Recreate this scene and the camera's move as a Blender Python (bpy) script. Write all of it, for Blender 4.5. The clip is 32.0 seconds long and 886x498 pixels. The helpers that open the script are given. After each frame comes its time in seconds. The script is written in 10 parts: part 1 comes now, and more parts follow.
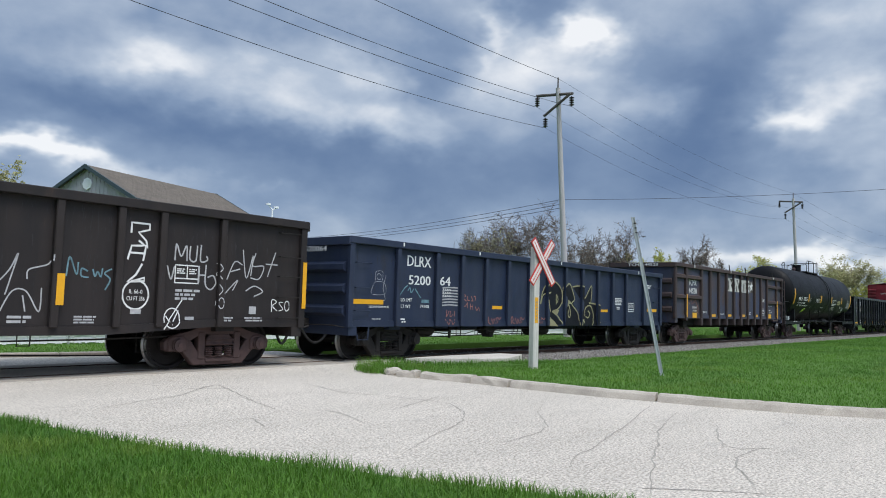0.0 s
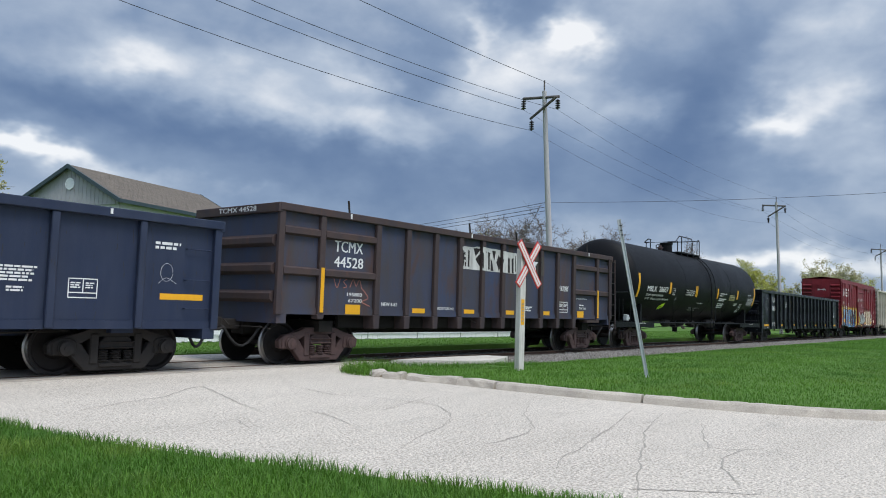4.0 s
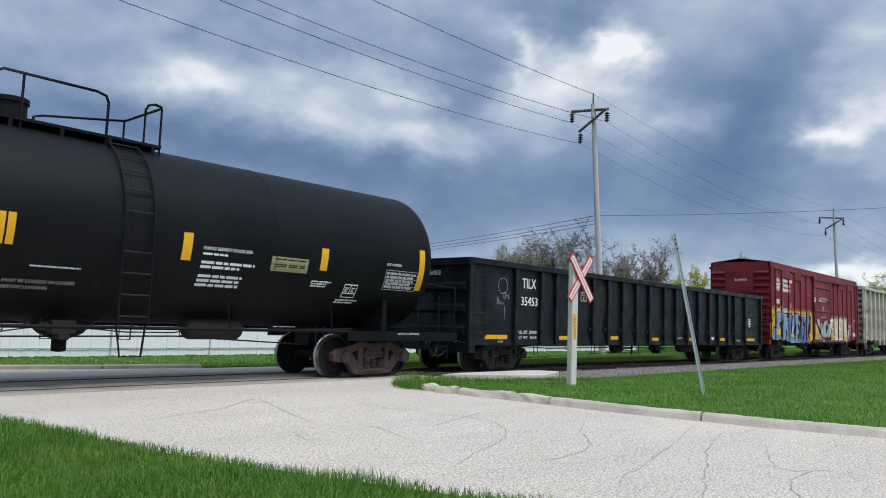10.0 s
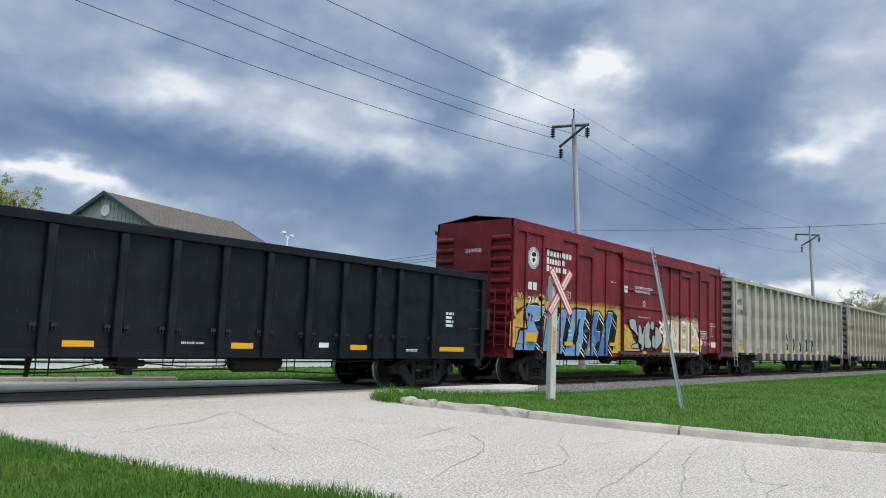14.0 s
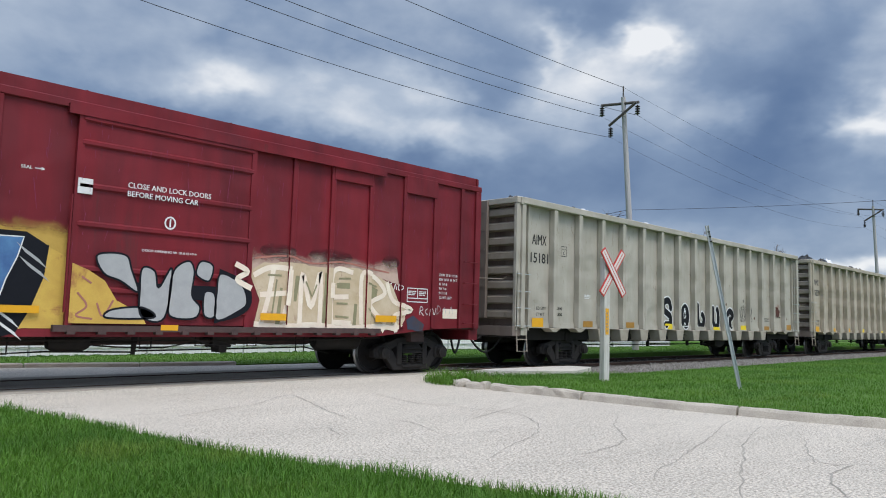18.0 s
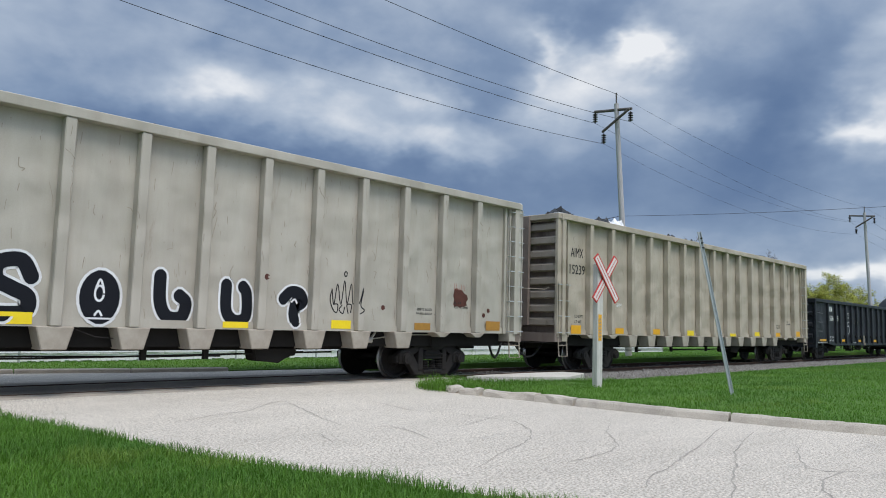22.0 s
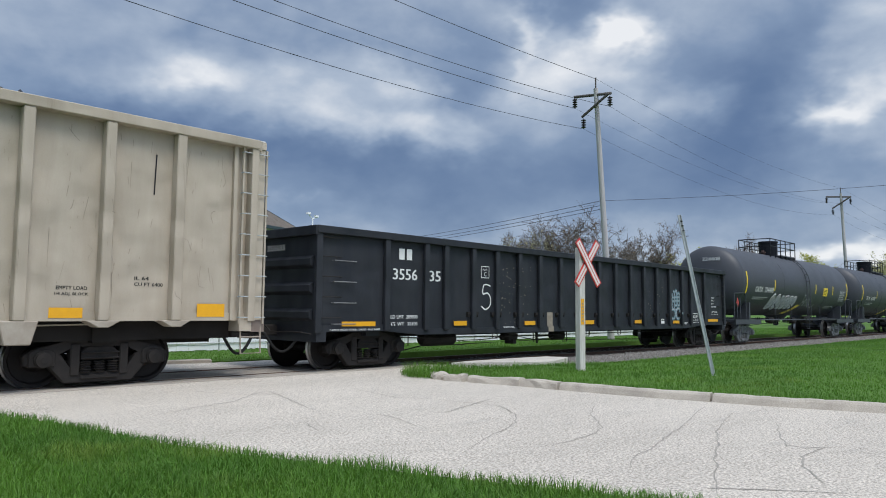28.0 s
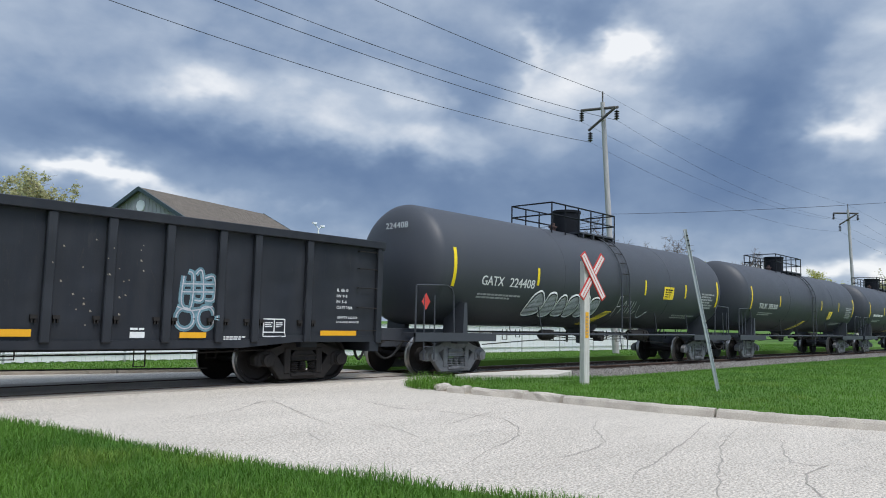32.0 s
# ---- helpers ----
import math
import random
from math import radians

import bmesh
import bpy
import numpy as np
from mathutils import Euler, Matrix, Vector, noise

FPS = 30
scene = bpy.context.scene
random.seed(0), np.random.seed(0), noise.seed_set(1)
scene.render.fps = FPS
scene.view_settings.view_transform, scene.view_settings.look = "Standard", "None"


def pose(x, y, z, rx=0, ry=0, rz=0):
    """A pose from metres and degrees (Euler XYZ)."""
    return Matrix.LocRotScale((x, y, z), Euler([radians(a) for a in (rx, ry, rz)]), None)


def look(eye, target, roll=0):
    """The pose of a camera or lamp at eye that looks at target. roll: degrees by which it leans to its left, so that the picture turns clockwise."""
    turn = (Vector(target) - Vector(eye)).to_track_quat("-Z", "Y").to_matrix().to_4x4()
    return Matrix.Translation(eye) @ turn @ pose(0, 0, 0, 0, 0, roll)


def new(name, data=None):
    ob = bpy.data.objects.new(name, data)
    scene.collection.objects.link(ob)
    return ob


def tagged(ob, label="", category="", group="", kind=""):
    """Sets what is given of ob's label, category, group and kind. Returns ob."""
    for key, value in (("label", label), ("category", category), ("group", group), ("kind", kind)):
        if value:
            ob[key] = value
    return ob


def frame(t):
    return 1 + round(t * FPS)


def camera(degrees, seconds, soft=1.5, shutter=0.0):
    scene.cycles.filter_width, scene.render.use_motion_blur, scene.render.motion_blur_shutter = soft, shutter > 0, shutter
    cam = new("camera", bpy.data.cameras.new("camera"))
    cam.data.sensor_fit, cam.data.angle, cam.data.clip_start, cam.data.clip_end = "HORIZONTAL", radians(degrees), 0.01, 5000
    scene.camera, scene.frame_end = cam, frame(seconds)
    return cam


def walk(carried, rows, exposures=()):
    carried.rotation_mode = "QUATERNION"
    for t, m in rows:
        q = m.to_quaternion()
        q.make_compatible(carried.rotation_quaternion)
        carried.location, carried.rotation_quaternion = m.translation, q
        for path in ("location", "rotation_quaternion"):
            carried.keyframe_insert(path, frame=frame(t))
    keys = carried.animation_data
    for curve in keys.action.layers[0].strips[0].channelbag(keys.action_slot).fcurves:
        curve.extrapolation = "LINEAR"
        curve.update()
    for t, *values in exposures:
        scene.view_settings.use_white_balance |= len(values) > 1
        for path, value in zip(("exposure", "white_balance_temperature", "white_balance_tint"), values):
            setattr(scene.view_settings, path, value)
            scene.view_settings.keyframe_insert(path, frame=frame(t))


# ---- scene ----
# ---- camera: a phone held by hand on the verge; the track runs along x, rail head at z = 0 ----
cam = camera(61.86, 32.0, soft=1.0)
# seconds, x, y, z, pitch, roll, yaw
PATH = [
    (0.0, 0.037, -0.095, 1.328, 94.37, -1.66, -50.26),
    (0.5, 0.033, -0.094, 1.324, 94.32, -1.63, -50.27),
    (1.0, 0.036, -0.098, 1.320, 94.17, -1.34, -50.27),
    (1.5, 0.043, -0.102, 1.324, 94.14, -1.04, -50.50),
    (2.0, 0.047, -0.104, 1.321, 94.20, -0.68, -50.92),
    (2.5, 0.043, -0.103, 1.316, 94.36, -0.88, -51.25),
    (3.0, 0.048, -0.097, 1.310, 94.61, -1.37, -51.42),
    (3.5, 0.049, -0.077, 1.309, 94.63, -1.70, -51.50),
    (5.5, 0.027, -0.048, 1.315, 94.48, -1.73, -50.11),
    (6.0, -0.003, -0.018, 1.321, 94.54, -1.19, -48.94),
    (6.5, -0.019, -0.009, 1.319, 94.93, -0.68, -48.10),
    (7.0, -0.026, -0.009, 1.314, 95.27, -0.49, -47.72),
    (7.5, -0.028, 0.007, 1.315, 95.04, -0.78, -47.72),
    (8.0, -0.030, 0.012, 1.321, 94.59, -0.99, -48.07),
    (8.5, -0.031, 0.016, 1.312, 94.59, -1.05, -48.17),
    (9.0, -0.023, 0.017, 1.312, 94.94, -0.92, -48.06),
    (9.5, -0.018, 0.016, 1.316, 95.31, -1.36, -48.03),
    (10.0, -0.023, 0.023, 1.315, 95.53, -2.06, -47.85),
    (10.5, -0.030, 0.023, 1.308, 95.40, -2.28, -47.84),
    (11.0, -0.029, 0.021, 1.298, 95.01, -1.83, -48.23),
    (11.5, -0.018, 0.022, 1.299, 94.81, -1.71, -48.29),
    (12.0, -0.003, 0.028, 1.290, 94.70, -1.70, -48.06),
    (12.5, 0.006, 0.026, 1.284, 95.35, -1.92, -48.28),
    (13.0, 0.013, 0.017, 1.289, 96.08, -2.12, -48.79),
    (13.5, 0.013, 0.023, 1.290, 96.41, -2.39, -49.31),
    (14.0, 0.011, 0.020, 1.294, 96.67, -2.32, -49.35),
    (14.5, 0.006, 0.021, 1.296, 96.58, -2.15, -49.04),
    (16.5, -0.006, 0.028, 1.298, 95.88, -1.59, -46.76),
    (17.0, -0.012, 0.022, 1.290, 96.07, -2.00, -46.19),
    (17.5, -0.009, 0.024, 1.286, 95.53, -1.98, -45.85),
    (18.0, -0.016, 0.026, 1.281, 95.26, -1.61, -45.45),
    (18.5, -0.015, 0.025, 1.287, 95.59, -1.30, -45.48),
    (19.0, -0.008, 0.021, 1.288, 95.79, -1.27, -45.78),
    (19.5, -0.011, 0.017, 1.289, 95.87, -1.08, -45.96),
    (20.0, 0.005, 0.013, 1.284, 95.79, -0.77, -46.04),
    (20.5, 0.013, 0.028, 1.277, 95.52, -0.89, -46.01),
    (21.0, 0.002, 0.034, 1.279, 95.48, -1.33, -45.65),
    (21.5, 0.002, 0.030, 1.278, 95.58, -1.39, -45.61),
    (22.0, -0.005, 0.022, 1.287, 95.71, -1.65, -45.95),
    (22.5, -0.007, 0.023, 1.283, 95.72, -1.80, -46.17),
    (23.0, -0.005, 0.015, 1.284, 95.40, -1.51, -45.99),
    (23.5, -0.009, 0.017, 1.271, 94.82, -1.22, -45.87),
    (24.0, -0.005, 0.019, 1.271, 94.52, -0.58, -45.80),
    (24.5, -0.007, 0.024, 1.279, 94.45, -0.37, -45.90),
    (25.0, -0.005, 0.020, 1.279, 94.57, -0.20, -46.21),
    (25.5, 0.002, 0.024, 1.276, 94.62, -0.16, -46.61),
    (27.5, -0.003, 0.031, 1.280, 94.69, -0.36, -47.40),
    (28.0, -0.006, 0.023, 1.278, 94.77, -0.54, -47.23),
    (28.5, -0.014, 0.015, 1.275, 94.81, -0.66, -46.93),
    (29.0, -0.014, 0.013, 1.279, 94.87, -0.83, -46.95),
    (29.5, 0.001, 0.016, 1.278, 94.83, -0.98, -46.93),
    (30.0, 0.001, 0.012, 1.263, 94.80, -0.90, -46.78),
    (30.5, 0.010, 0.003, 1.264, 94.98, -0.75, -46.66),
    (31.0, 0.004, 0.011, 1.260, 95.32, -0.93, -46.71),
    (31.5, -0.001, 0.009, 1.273, 95.58, -1.17, -46.87),
    (32.0, -0.006, 0.008, 1.276, 95.65, -1.31, -46.87),
]
walk(cam, [(t, pose(x, y, z, rx, ry, rz)) for t, x, y, z, rx, ry, rz in PATH], [(0, 0.0), (15, 0.0), (17.5, -0.05), (24, -0.09), (28, -0.08), (32, 0.0)])
# how far the train has rolled, in metres, every two seconds
ROLLED = [0.00, 9.87, 19.83, 29.84, 39.83, 49.74, 59.46, 69.12, 78.82, 88.57, 98.38, 108.19, 117.97, 127.68, 137.30, 146.84, 156.29]


# ---- light: a broken storm sky, the sun a pale wide patch high behind the camera ----
def node(nt, kind, **props):
    n = nt.nodes.new(kind)
    for k, v in props.items():
        if k in n.inputs:
            n.inputs[k].default_value = v
    return n


def math_node(nt, op, a, b=None, c=None, clamp=False):
    n = nt.nodes.new("ShaderNodeMath")
    n.operation = op
    n.use_clamp = clamp
    for i, v in enumerate((a, b, c)):
        if v is None:
            continue
        if isinstance(v, (int, float)):
            n.inputs[i].default_value = v
        else:
            nt.links.new(v, n.inputs[i])
    return n.outputs[0]


def mix_colour(nt, fac, a, b, blend="MIX"):
    n = nt.nodes.new("ShaderNodeMix")
    n.data_type = "RGBA"
    n.blend_type = blend
    for i, v in ((0, fac), (6, a), (7, b)):
        if isinstance(v, (int, float)):
            n.inputs[i].default_value = v
        elif isinstance(v, tuple):
            n.inputs[i].default_value = (*v, 1) if len(v) == 3 else v
        else:
            nt.links.new(v, n.inputs[i])
    return n.outputs[2]


SUN_AZ, SUN_EL = 192.0, 62.0
sun_data = bpy.data.lights.new("sun", "SUN")
sun_data.energy, sun_data.angle, sun_data.color = 2.9, radians(25), (1.0, 0.955, 0.89)
sun = new("sun", sun_data)
sun_way = Vector((math.sin(radians(SUN_AZ)) * math.cos(radians(SUN_EL)), math.cos(radians(SUN_AZ)) * math.cos(radians(SUN_EL)), math.sin(radians(SUN_EL))))
sun.matrix_world = look(sun_way * 60, (0, 0, 0))


def storm_sky():
    world = bpy.data.worlds.new("storm_sky")
    world.use_nodes = True
    nt = world.node_tree
    nt.nodes.clear()
    out = nt.nodes.new("ShaderNodeOutputWorld")
    bg = nt.nodes.new("ShaderNodeBackground")
    coord = nt.nodes.new("ShaderNodeTexCoord")
    sep = nt.nodes.new("ShaderNodeSeparateXYZ")
    nt.links.new(coord.outputs["Generated"], sep.inputs[0])
    x, y, z = sep.outputs
    sky = nt.nodes.new("ShaderNodeTexSky")
    sky.sky_type = "NISHITA"
    sky.sun_disc = False
    sky.sun_elevation, sky.sun_rotation = radians(SUN_EL), radians(SUN_AZ)
    clear = mix_colour(nt, 1.0, sky.outputs[0], (0.1, 0.1, 0.1), "MULTIPLY")
    # billows flattened towards the horizon
    squash = nt.nodes.new("ShaderNodeMapping")
    squash.inputs["Scale"].default_value = (1.0, 1.0, 1.7)
    nt.links.new(coord.outputs["Generated"], squash.inputs[0])
    big = node(nt, "ShaderNodeTexNoise", Scale=4.2, Detail=5.0, Roughness=0.5, Distortion=0.25)
    wisp = node(nt, "ShaderNodeTexNoise", Scale=11.0, Detail=7.0, Roughness=0.5, Distortion=0.15)
    lean = node(nt, "ShaderNodeTexNoise", Scale=9.0, Detail=4.0, Roughness=0.55)
    for n in (big, wisp, lean):
        nt.links.new(squash.outputs[0], n.inputs["Vector"])
    # azimuth and elevation in degrees, bent by the billows so that edges curl
    az = math_node(nt, "MULTIPLY", math_node(nt, "ARCTAN2", x, y), 57.2958)
    el = math_node(nt, "MULTIPLY", math_node(nt, "ARCSINE", z), 57.2958)
    tint = nt.nodes.new("ShaderNodeSeparateColor")
    nt.links.new(lean.outputs["Color"], tint.inputs[0])
    place = nt.nodes.new("ShaderNodeCombineXYZ")
    nt.links.new(math_node(nt, "ADD", az, math_node(nt, "MULTIPLY_ADD", tint.outputs[0], 9.0, -4.5)), place.inputs[0])
    nt.links.new(math_node(nt, "ADD", el, math_node(nt, "MULTIPLY_ADD", tint.outputs[1], 5.0, -2.5)), place.inputs[1])
    cover = math_node(nt, "MULTIPLY_ADD", big.outputs[0], 0.34, 0.395)
    for a, e, sa, se, turn, amount in BREAKS + BANKS:
        m = nt.nodes.new("ShaderNodeMapping")
        m.vector_type = "TEXTURE"
        m.inputs["Location"].default_value = (a, e, 0)
        m.inputs["Rotation"].default_value = (0, 0, radians(turn))
        m.inputs["Scale"].default_value = (sa, se, 1)
        nt.links.new(place.outputs[0], m.inputs[0])
        square = nt.nodes.new("ShaderNodeVectorMath")
        square.operation = "DOT_PRODUCT"
        nt.links.new(m.outputs[0], square.inputs[0])
        nt.links.new(m.outputs[0], square.inputs[1])
        cover = math_node(nt, "MULTIPLY_ADD", math_node(nt, "POWER", 0.5, square.outputs["Value"]), amount, cover)
    # thin cloud is ragged, the dark banks are smooth
    ragged = math_node(nt, "MULTIPLY", math_node(nt, "MULTIPLY_ADD", cover, 1.0, 0.0, clamp=True), math_node(nt, "MULTIPLY_ADD", wisp.outputs[0], 0.9, -0.45))
    cover = math_node(nt, "ADD", cover, ragged)
    ramp = nt.nodes.new("ShaderNodeValToRGB")
    stops = ramp.color_ramp.elements
    stops[0].position, stops[0].color = 0.0, (0.075, 0.13, 0.255, 1)
    stops[1].position, stops[1].color = 1.0, (0.95, 0.97, 1.0, 1)
    for pos, col in ((0.2, (0.115, 0.188, 0.345, 1)), (0.45, (0.238, 0.328, 0.49, 1)), (0.7, (0.475, 0.56, 0.69, 1))):
        s = stops.new(pos)
        s.color = col
    nt.links.new(cover, ramp.inputs[0])
    # thinner cloud towards the sun, behind the camera
    dot = nt.nodes.new("ShaderNodeVectorMath")
    dot.operation = "DOT_PRODUCT"
    nt.links.new(coord.outputs["Generated"], dot.inputs[0])
    dot.inputs[1].default_value = sun_way
    thin = math_node(nt, "MULTIPLY_ADD", math_node(nt, "POWER", math_node(nt, "MAXIMUM", dot.outputs["Value"], 0.0), 3.0), 3.0, 1.0)
    lit = nt.nodes.new("ShaderNodeVectorMath")
    lit.operation = "SCALE"
    nt.links.new(ramp.outputs[0], lit.inputs[0])
    nt.links.new(thin, lit.inputs["Scale"])
    nt.links.new(mix_colour(nt, 0.9, clear, lit.outputs[0]), bg.inputs[0])
    nt.links.new(bg.outputs[0], out.inputs[0])
    scene.world = world


# azimuth, elevation, half widths, turn, amount: the breaks and the dark banks of this sky
BREAKS = [
    (60.0, 20.3, 2.13, 1.00, 11, 0.5), (53.5, 20.4, 0.99, 1.60, 1, 0.3), (57.7, 18.4, 5.33, 2.32, 16, 0.2), (34.4, 16.6, 6.46, 2.06, -4, 0.2),
    (27.8, 16.7, 3.11, 0.87, 6, 0.2), (44.4, 13.9, 6.20, 1.12, -7, 0.26), (43.0, 17.9, 3.11, 1.35, -19, 0.2), (19.6, 10.0, 3.6, 0.75, -7, 0.62),
    (25.0, 9.4, 5.22, 0.55, -11, 0.25), (78.4, 14.9, 2.95, 1.60, 26, 0.42), (76.4, 13.5, 1.60, 0.70, 11, 0.25), (65.8, 15.0, 2.58, 1.00, -9, 0.2),
    (80.4, 11.5, 2.31, 1.51, 1, 0.12), (76.9, 3.9, 7.86, 0.63, 1, 0.5), (35.6, 8.6, 3.43, 0.38, -4, 0.1), (79.2, 19.3, 4.73, 1.49, 11, 0.12),
]
BANKS = [
    (29.4, 12.6, 9.99, 1.22, -5, -0.2), (49.0, 9.6, 23.02, 2.71, -1, -0.27), (70.3, 15.2, 4.40, 3.44, 21, -0.26),
    (65.4, 19.1, 2.60, 1.64, 41, -0.14), (48.8, 16.7, 3.80, 1.46, -24, -0.2), (49.6, 20.3, 2.70, 1.43, -19, -0.16),
    (27.3, 19.3, 2.49, 1.02, 1, -0.13), (20.6, 13.4, 5.82, 1.36, 1, -0.12), (56.7, 21.7, 2.24, 0.91, 1, -0.18),
    (67.5, 11.9, 11.03, 2.08, 1, -0.12), (73.7, 18.2, 3.29, 1.95, 31, -0.1), (36.4, 20.8, 3.93, 1.23, -9, -0.08),
    (58.6, 24.0, 4.98, 1.24, 11, -0.2), (12.6, 11.6, 7.07, 4.15, 1, -0.1), (40.2, 11.6, 7.00, 0.77, -5, -0.06),
]
storm_sky()


# ---- materials ----
def surface(name, colour, rough=0.6, metal=0.0, second=None, scale=3.0, amount=0.5, fine=60.0, fine_amount=0.12, bump=0.15, stretch=(1, 1, 1), third=None, third_scale=1.2, third_cut=0.62, bump_scale=None, island=0.0, objects=0.0, spec=0.3, thin=0.0, contrast=1.0, dent=0.0):
    """Two scales of variation: broad stains in a second colour and fine grain; an optional third colour in patches (rust, dirt)."""
    m = bpy.data.materials.new(name)
    m.use_nodes = True
    nt = m.node_tree
    b = nt.nodes["Principled BSDF"]
    b.inputs["Metallic"].default_value = metal
    b.inputs["Specular IOR Level"].default_value = spec
    coord = nt.nodes.new("ShaderNodeTexCoord")
    mapping = nt.nodes.new("ShaderNodeMapping")
    mapping.inputs["Scale"].default_value = stretch
    nt.links.new(coord.outputs["Object"], mapping.inputs[0])
    broad = node(nt, "ShaderNodeTexNoise", Scale=scale, Detail=6.0, Roughness=0.62, Distortion=0.2)
    nt.links.new(mapping.outputs[0], broad.inputs["Vector"])
    grain = node(nt, "ShaderNodeTexNoise", Scale=fine, Detail=4.0, Roughness=0.7)
    nt.links.new(coord.outputs["Object"], grain.inputs["Vector"])
    second = second or tuple(c * 0.7 for c in colour)
    f = math_node(nt, "MULTIPLY", math_node(nt, "MULTIPLY_ADD", broad.outputs[0], 2.6, -0.8, clamp=True), amount)
    col = mix_colour(nt, f, colour, second)
    if third:
        spots = node(nt, "ShaderNodeTexNoise", Scale=third_scale, Detail=8.0, Roughness=0.68, Distortion=0.4)
        nt.links.new(mapping.outputs[0], spots.inputs["Vector"])
        g = math_node(nt, "MULTIPLY", math_node(nt, "SUBTRACT", spots.outputs[0], third_cut), 9.0, clamp=True)
        col = mix_colour(nt, math_node(nt, "MULTIPLY", g, 0.85), col, third)
    speck = math_node(nt, "MULTIPLY_ADD", grain.outputs[0], contrast, 0.5 - 0.5 * contrast, clamp=True)
    g = math_node(nt, "MULTIPLY_ADD", speck, 2.0 * fine_amount, 1.0 - fine_amount)
    if island or objects:
        if island:
            src = nt.nodes.new("ShaderNodeNewGeometry").outputs["Random Per Island"]
        else:
            src = nt.nodes.new("ShaderNodeObjectInfo").outputs["Random"]
        k = island or objects
        g = math_node(nt, "MULTIPLY", g, math_node(nt, "MULTIPLY_ADD", src, 2 * k, 1 - k))
    vary = nt.nodes.new("ShaderNodeVectorMath")
    vary.operation = "SCALE"
    nt.links.new(col, vary.inputs[0])
    nt.links.new(g, vary.inputs["Scale"])
    nt.links.new(vary.outputs[0], b.inputs["Base Color"])
    nt.links.new(math_node(nt, "MULTIPLY_ADD", broad.outputs[0], 0.24, rough - 0.12, clamp=True), b.inputs["Roughness"])
    if bump:
        bp = node(nt, "ShaderNodeBump", Strength=bump, Distance=0.02)
        if bump_scale:
            lumps = node(nt, "ShaderNodeTexNoise", Scale=bump_scale, Detail=4.0, Roughness=0.6)
            nt.links.new(coord.outputs["Object"], lumps.inputs["Vector"])
            nt.links.new(math_node(nt, "ADD", lumps.outputs[0], math_node(nt, "MULTIPLY", grain.outputs[0], 0.4)), bp.inputs["Height"])
        else:
            nt.links.new(grain.outputs[0], bp.inputs["Height"])
        if dent:
            # knocks and buckles of the sheet, about half a metre across
            knocks = node(nt, "ShaderNodeTexNoise", Scale=1.35, Detail=1.5, Roughness=0.4)
            nt.links.new(coord.outputs["Object"], knocks.inputs["Vector"])
            buckle = node(nt, "ShaderNodeBump", Strength=1.0, Distance=dent)
            nt.links.new(knocks.outputs[0], buckle.inputs["Height"])
            nt.links.new(buckle.outputs[0], bp.inputs["Normal"])
        nt.links.new(bp.outputs[0], b.inputs["Normal"])
    if thin:
        # leaves and blades let part of the light through
        through_leaf = nt.nodes.new("ShaderNodeBsdfTranslucent")
        nt.links.new(vary.outputs[0], through_leaf.inputs["Color"])
        both = nt.nodes.new("ShaderNodeMixShader")
        both.inputs[0].default_value = thin
        nt.links.new(b.outputs[0], both.inputs[1])
        nt.links.new(through_leaf.outputs[0], both.inputs[2])
        nt.links.new(both.outputs[0], nt.nodes["Material Output"].inputs["Surface"])
    return m


STREAK = (1.0, 1.0, 0.16)
M_BROWN = surface("old_dark_brown_paint", (0.0165, 0.0145, 0.0152), 0.6, second=(0.033, 0.026, 0.0235), scale=2.2, amount=0.8, stretch=STREAK, third=(0.065, 0.04, 0.028), third_scale=1.5, third_cut=0.66, bump_scale=1.6, bump=0.3, spec=0.22, dent=0.05)
M_BLUE = surface("faded_navy_paint", (0.0155, 0.024, 0.052), 0.5, second=(0.034, 0.042, 0.066), scale=2.0, amount=0.7, stretch=STREAK, third=(0.03, 0.026, 0.028), third_scale=1.1, third_cut=0.6, bump_scale=1.6, bump=0.3, spec=0.25, dent=0.05)
M_SLATE = surface("faded_slate_blue_paint", (0.04, 0.055, 0.108), 0.6, second=(0.06, 0.052, 0.052), scale=1.0, amount=1.0, stretch=(1, 1, 0.35), third=(0.075, 0.045, 0.038), third_scale=1.1, third_cut=0.54, bump_scale=1.6, bump=0.3, spec=0.2)
M_RUSTRIB = surface("rusty_brown_ribs", (0.07, 0.045, 0.038), 0.7, second=(0.04, 0.036, 0.043), scale=2.0, amount=0.9, stretch=(1, 1, 0.3), third=(0.105, 0.054, 0.036), third_scale=2.5, third_cut=0.6, spec=0.2)
M_BLACK = surface("worn_black_paint", (0.0052, 0.0064, 0.0092), 0.36, second=(0.0125, 0.014, 0.017), scale=2.0, amount=0.8, stretch=STREAK, third=(0.042, 0.039, 0.037), third_scale=1.6, third_cut=0.7, bump_scale=1.6, bump=0.2, spec=0.2, dent=0.11)
M_GREYBLACK = surface("dulled_black_paint", (0.017, 0.0195, 0.025), 0.5, second=(0.031, 0.033, 0.037), scale=2.0, amount=0.8, stretch=STREAK, third=(0.06, 0.056, 0.053), third_scale=1.6, third_cut=0.68, bump_scale=1.6, bump=0.3, spec=0.22, dent=0.09)
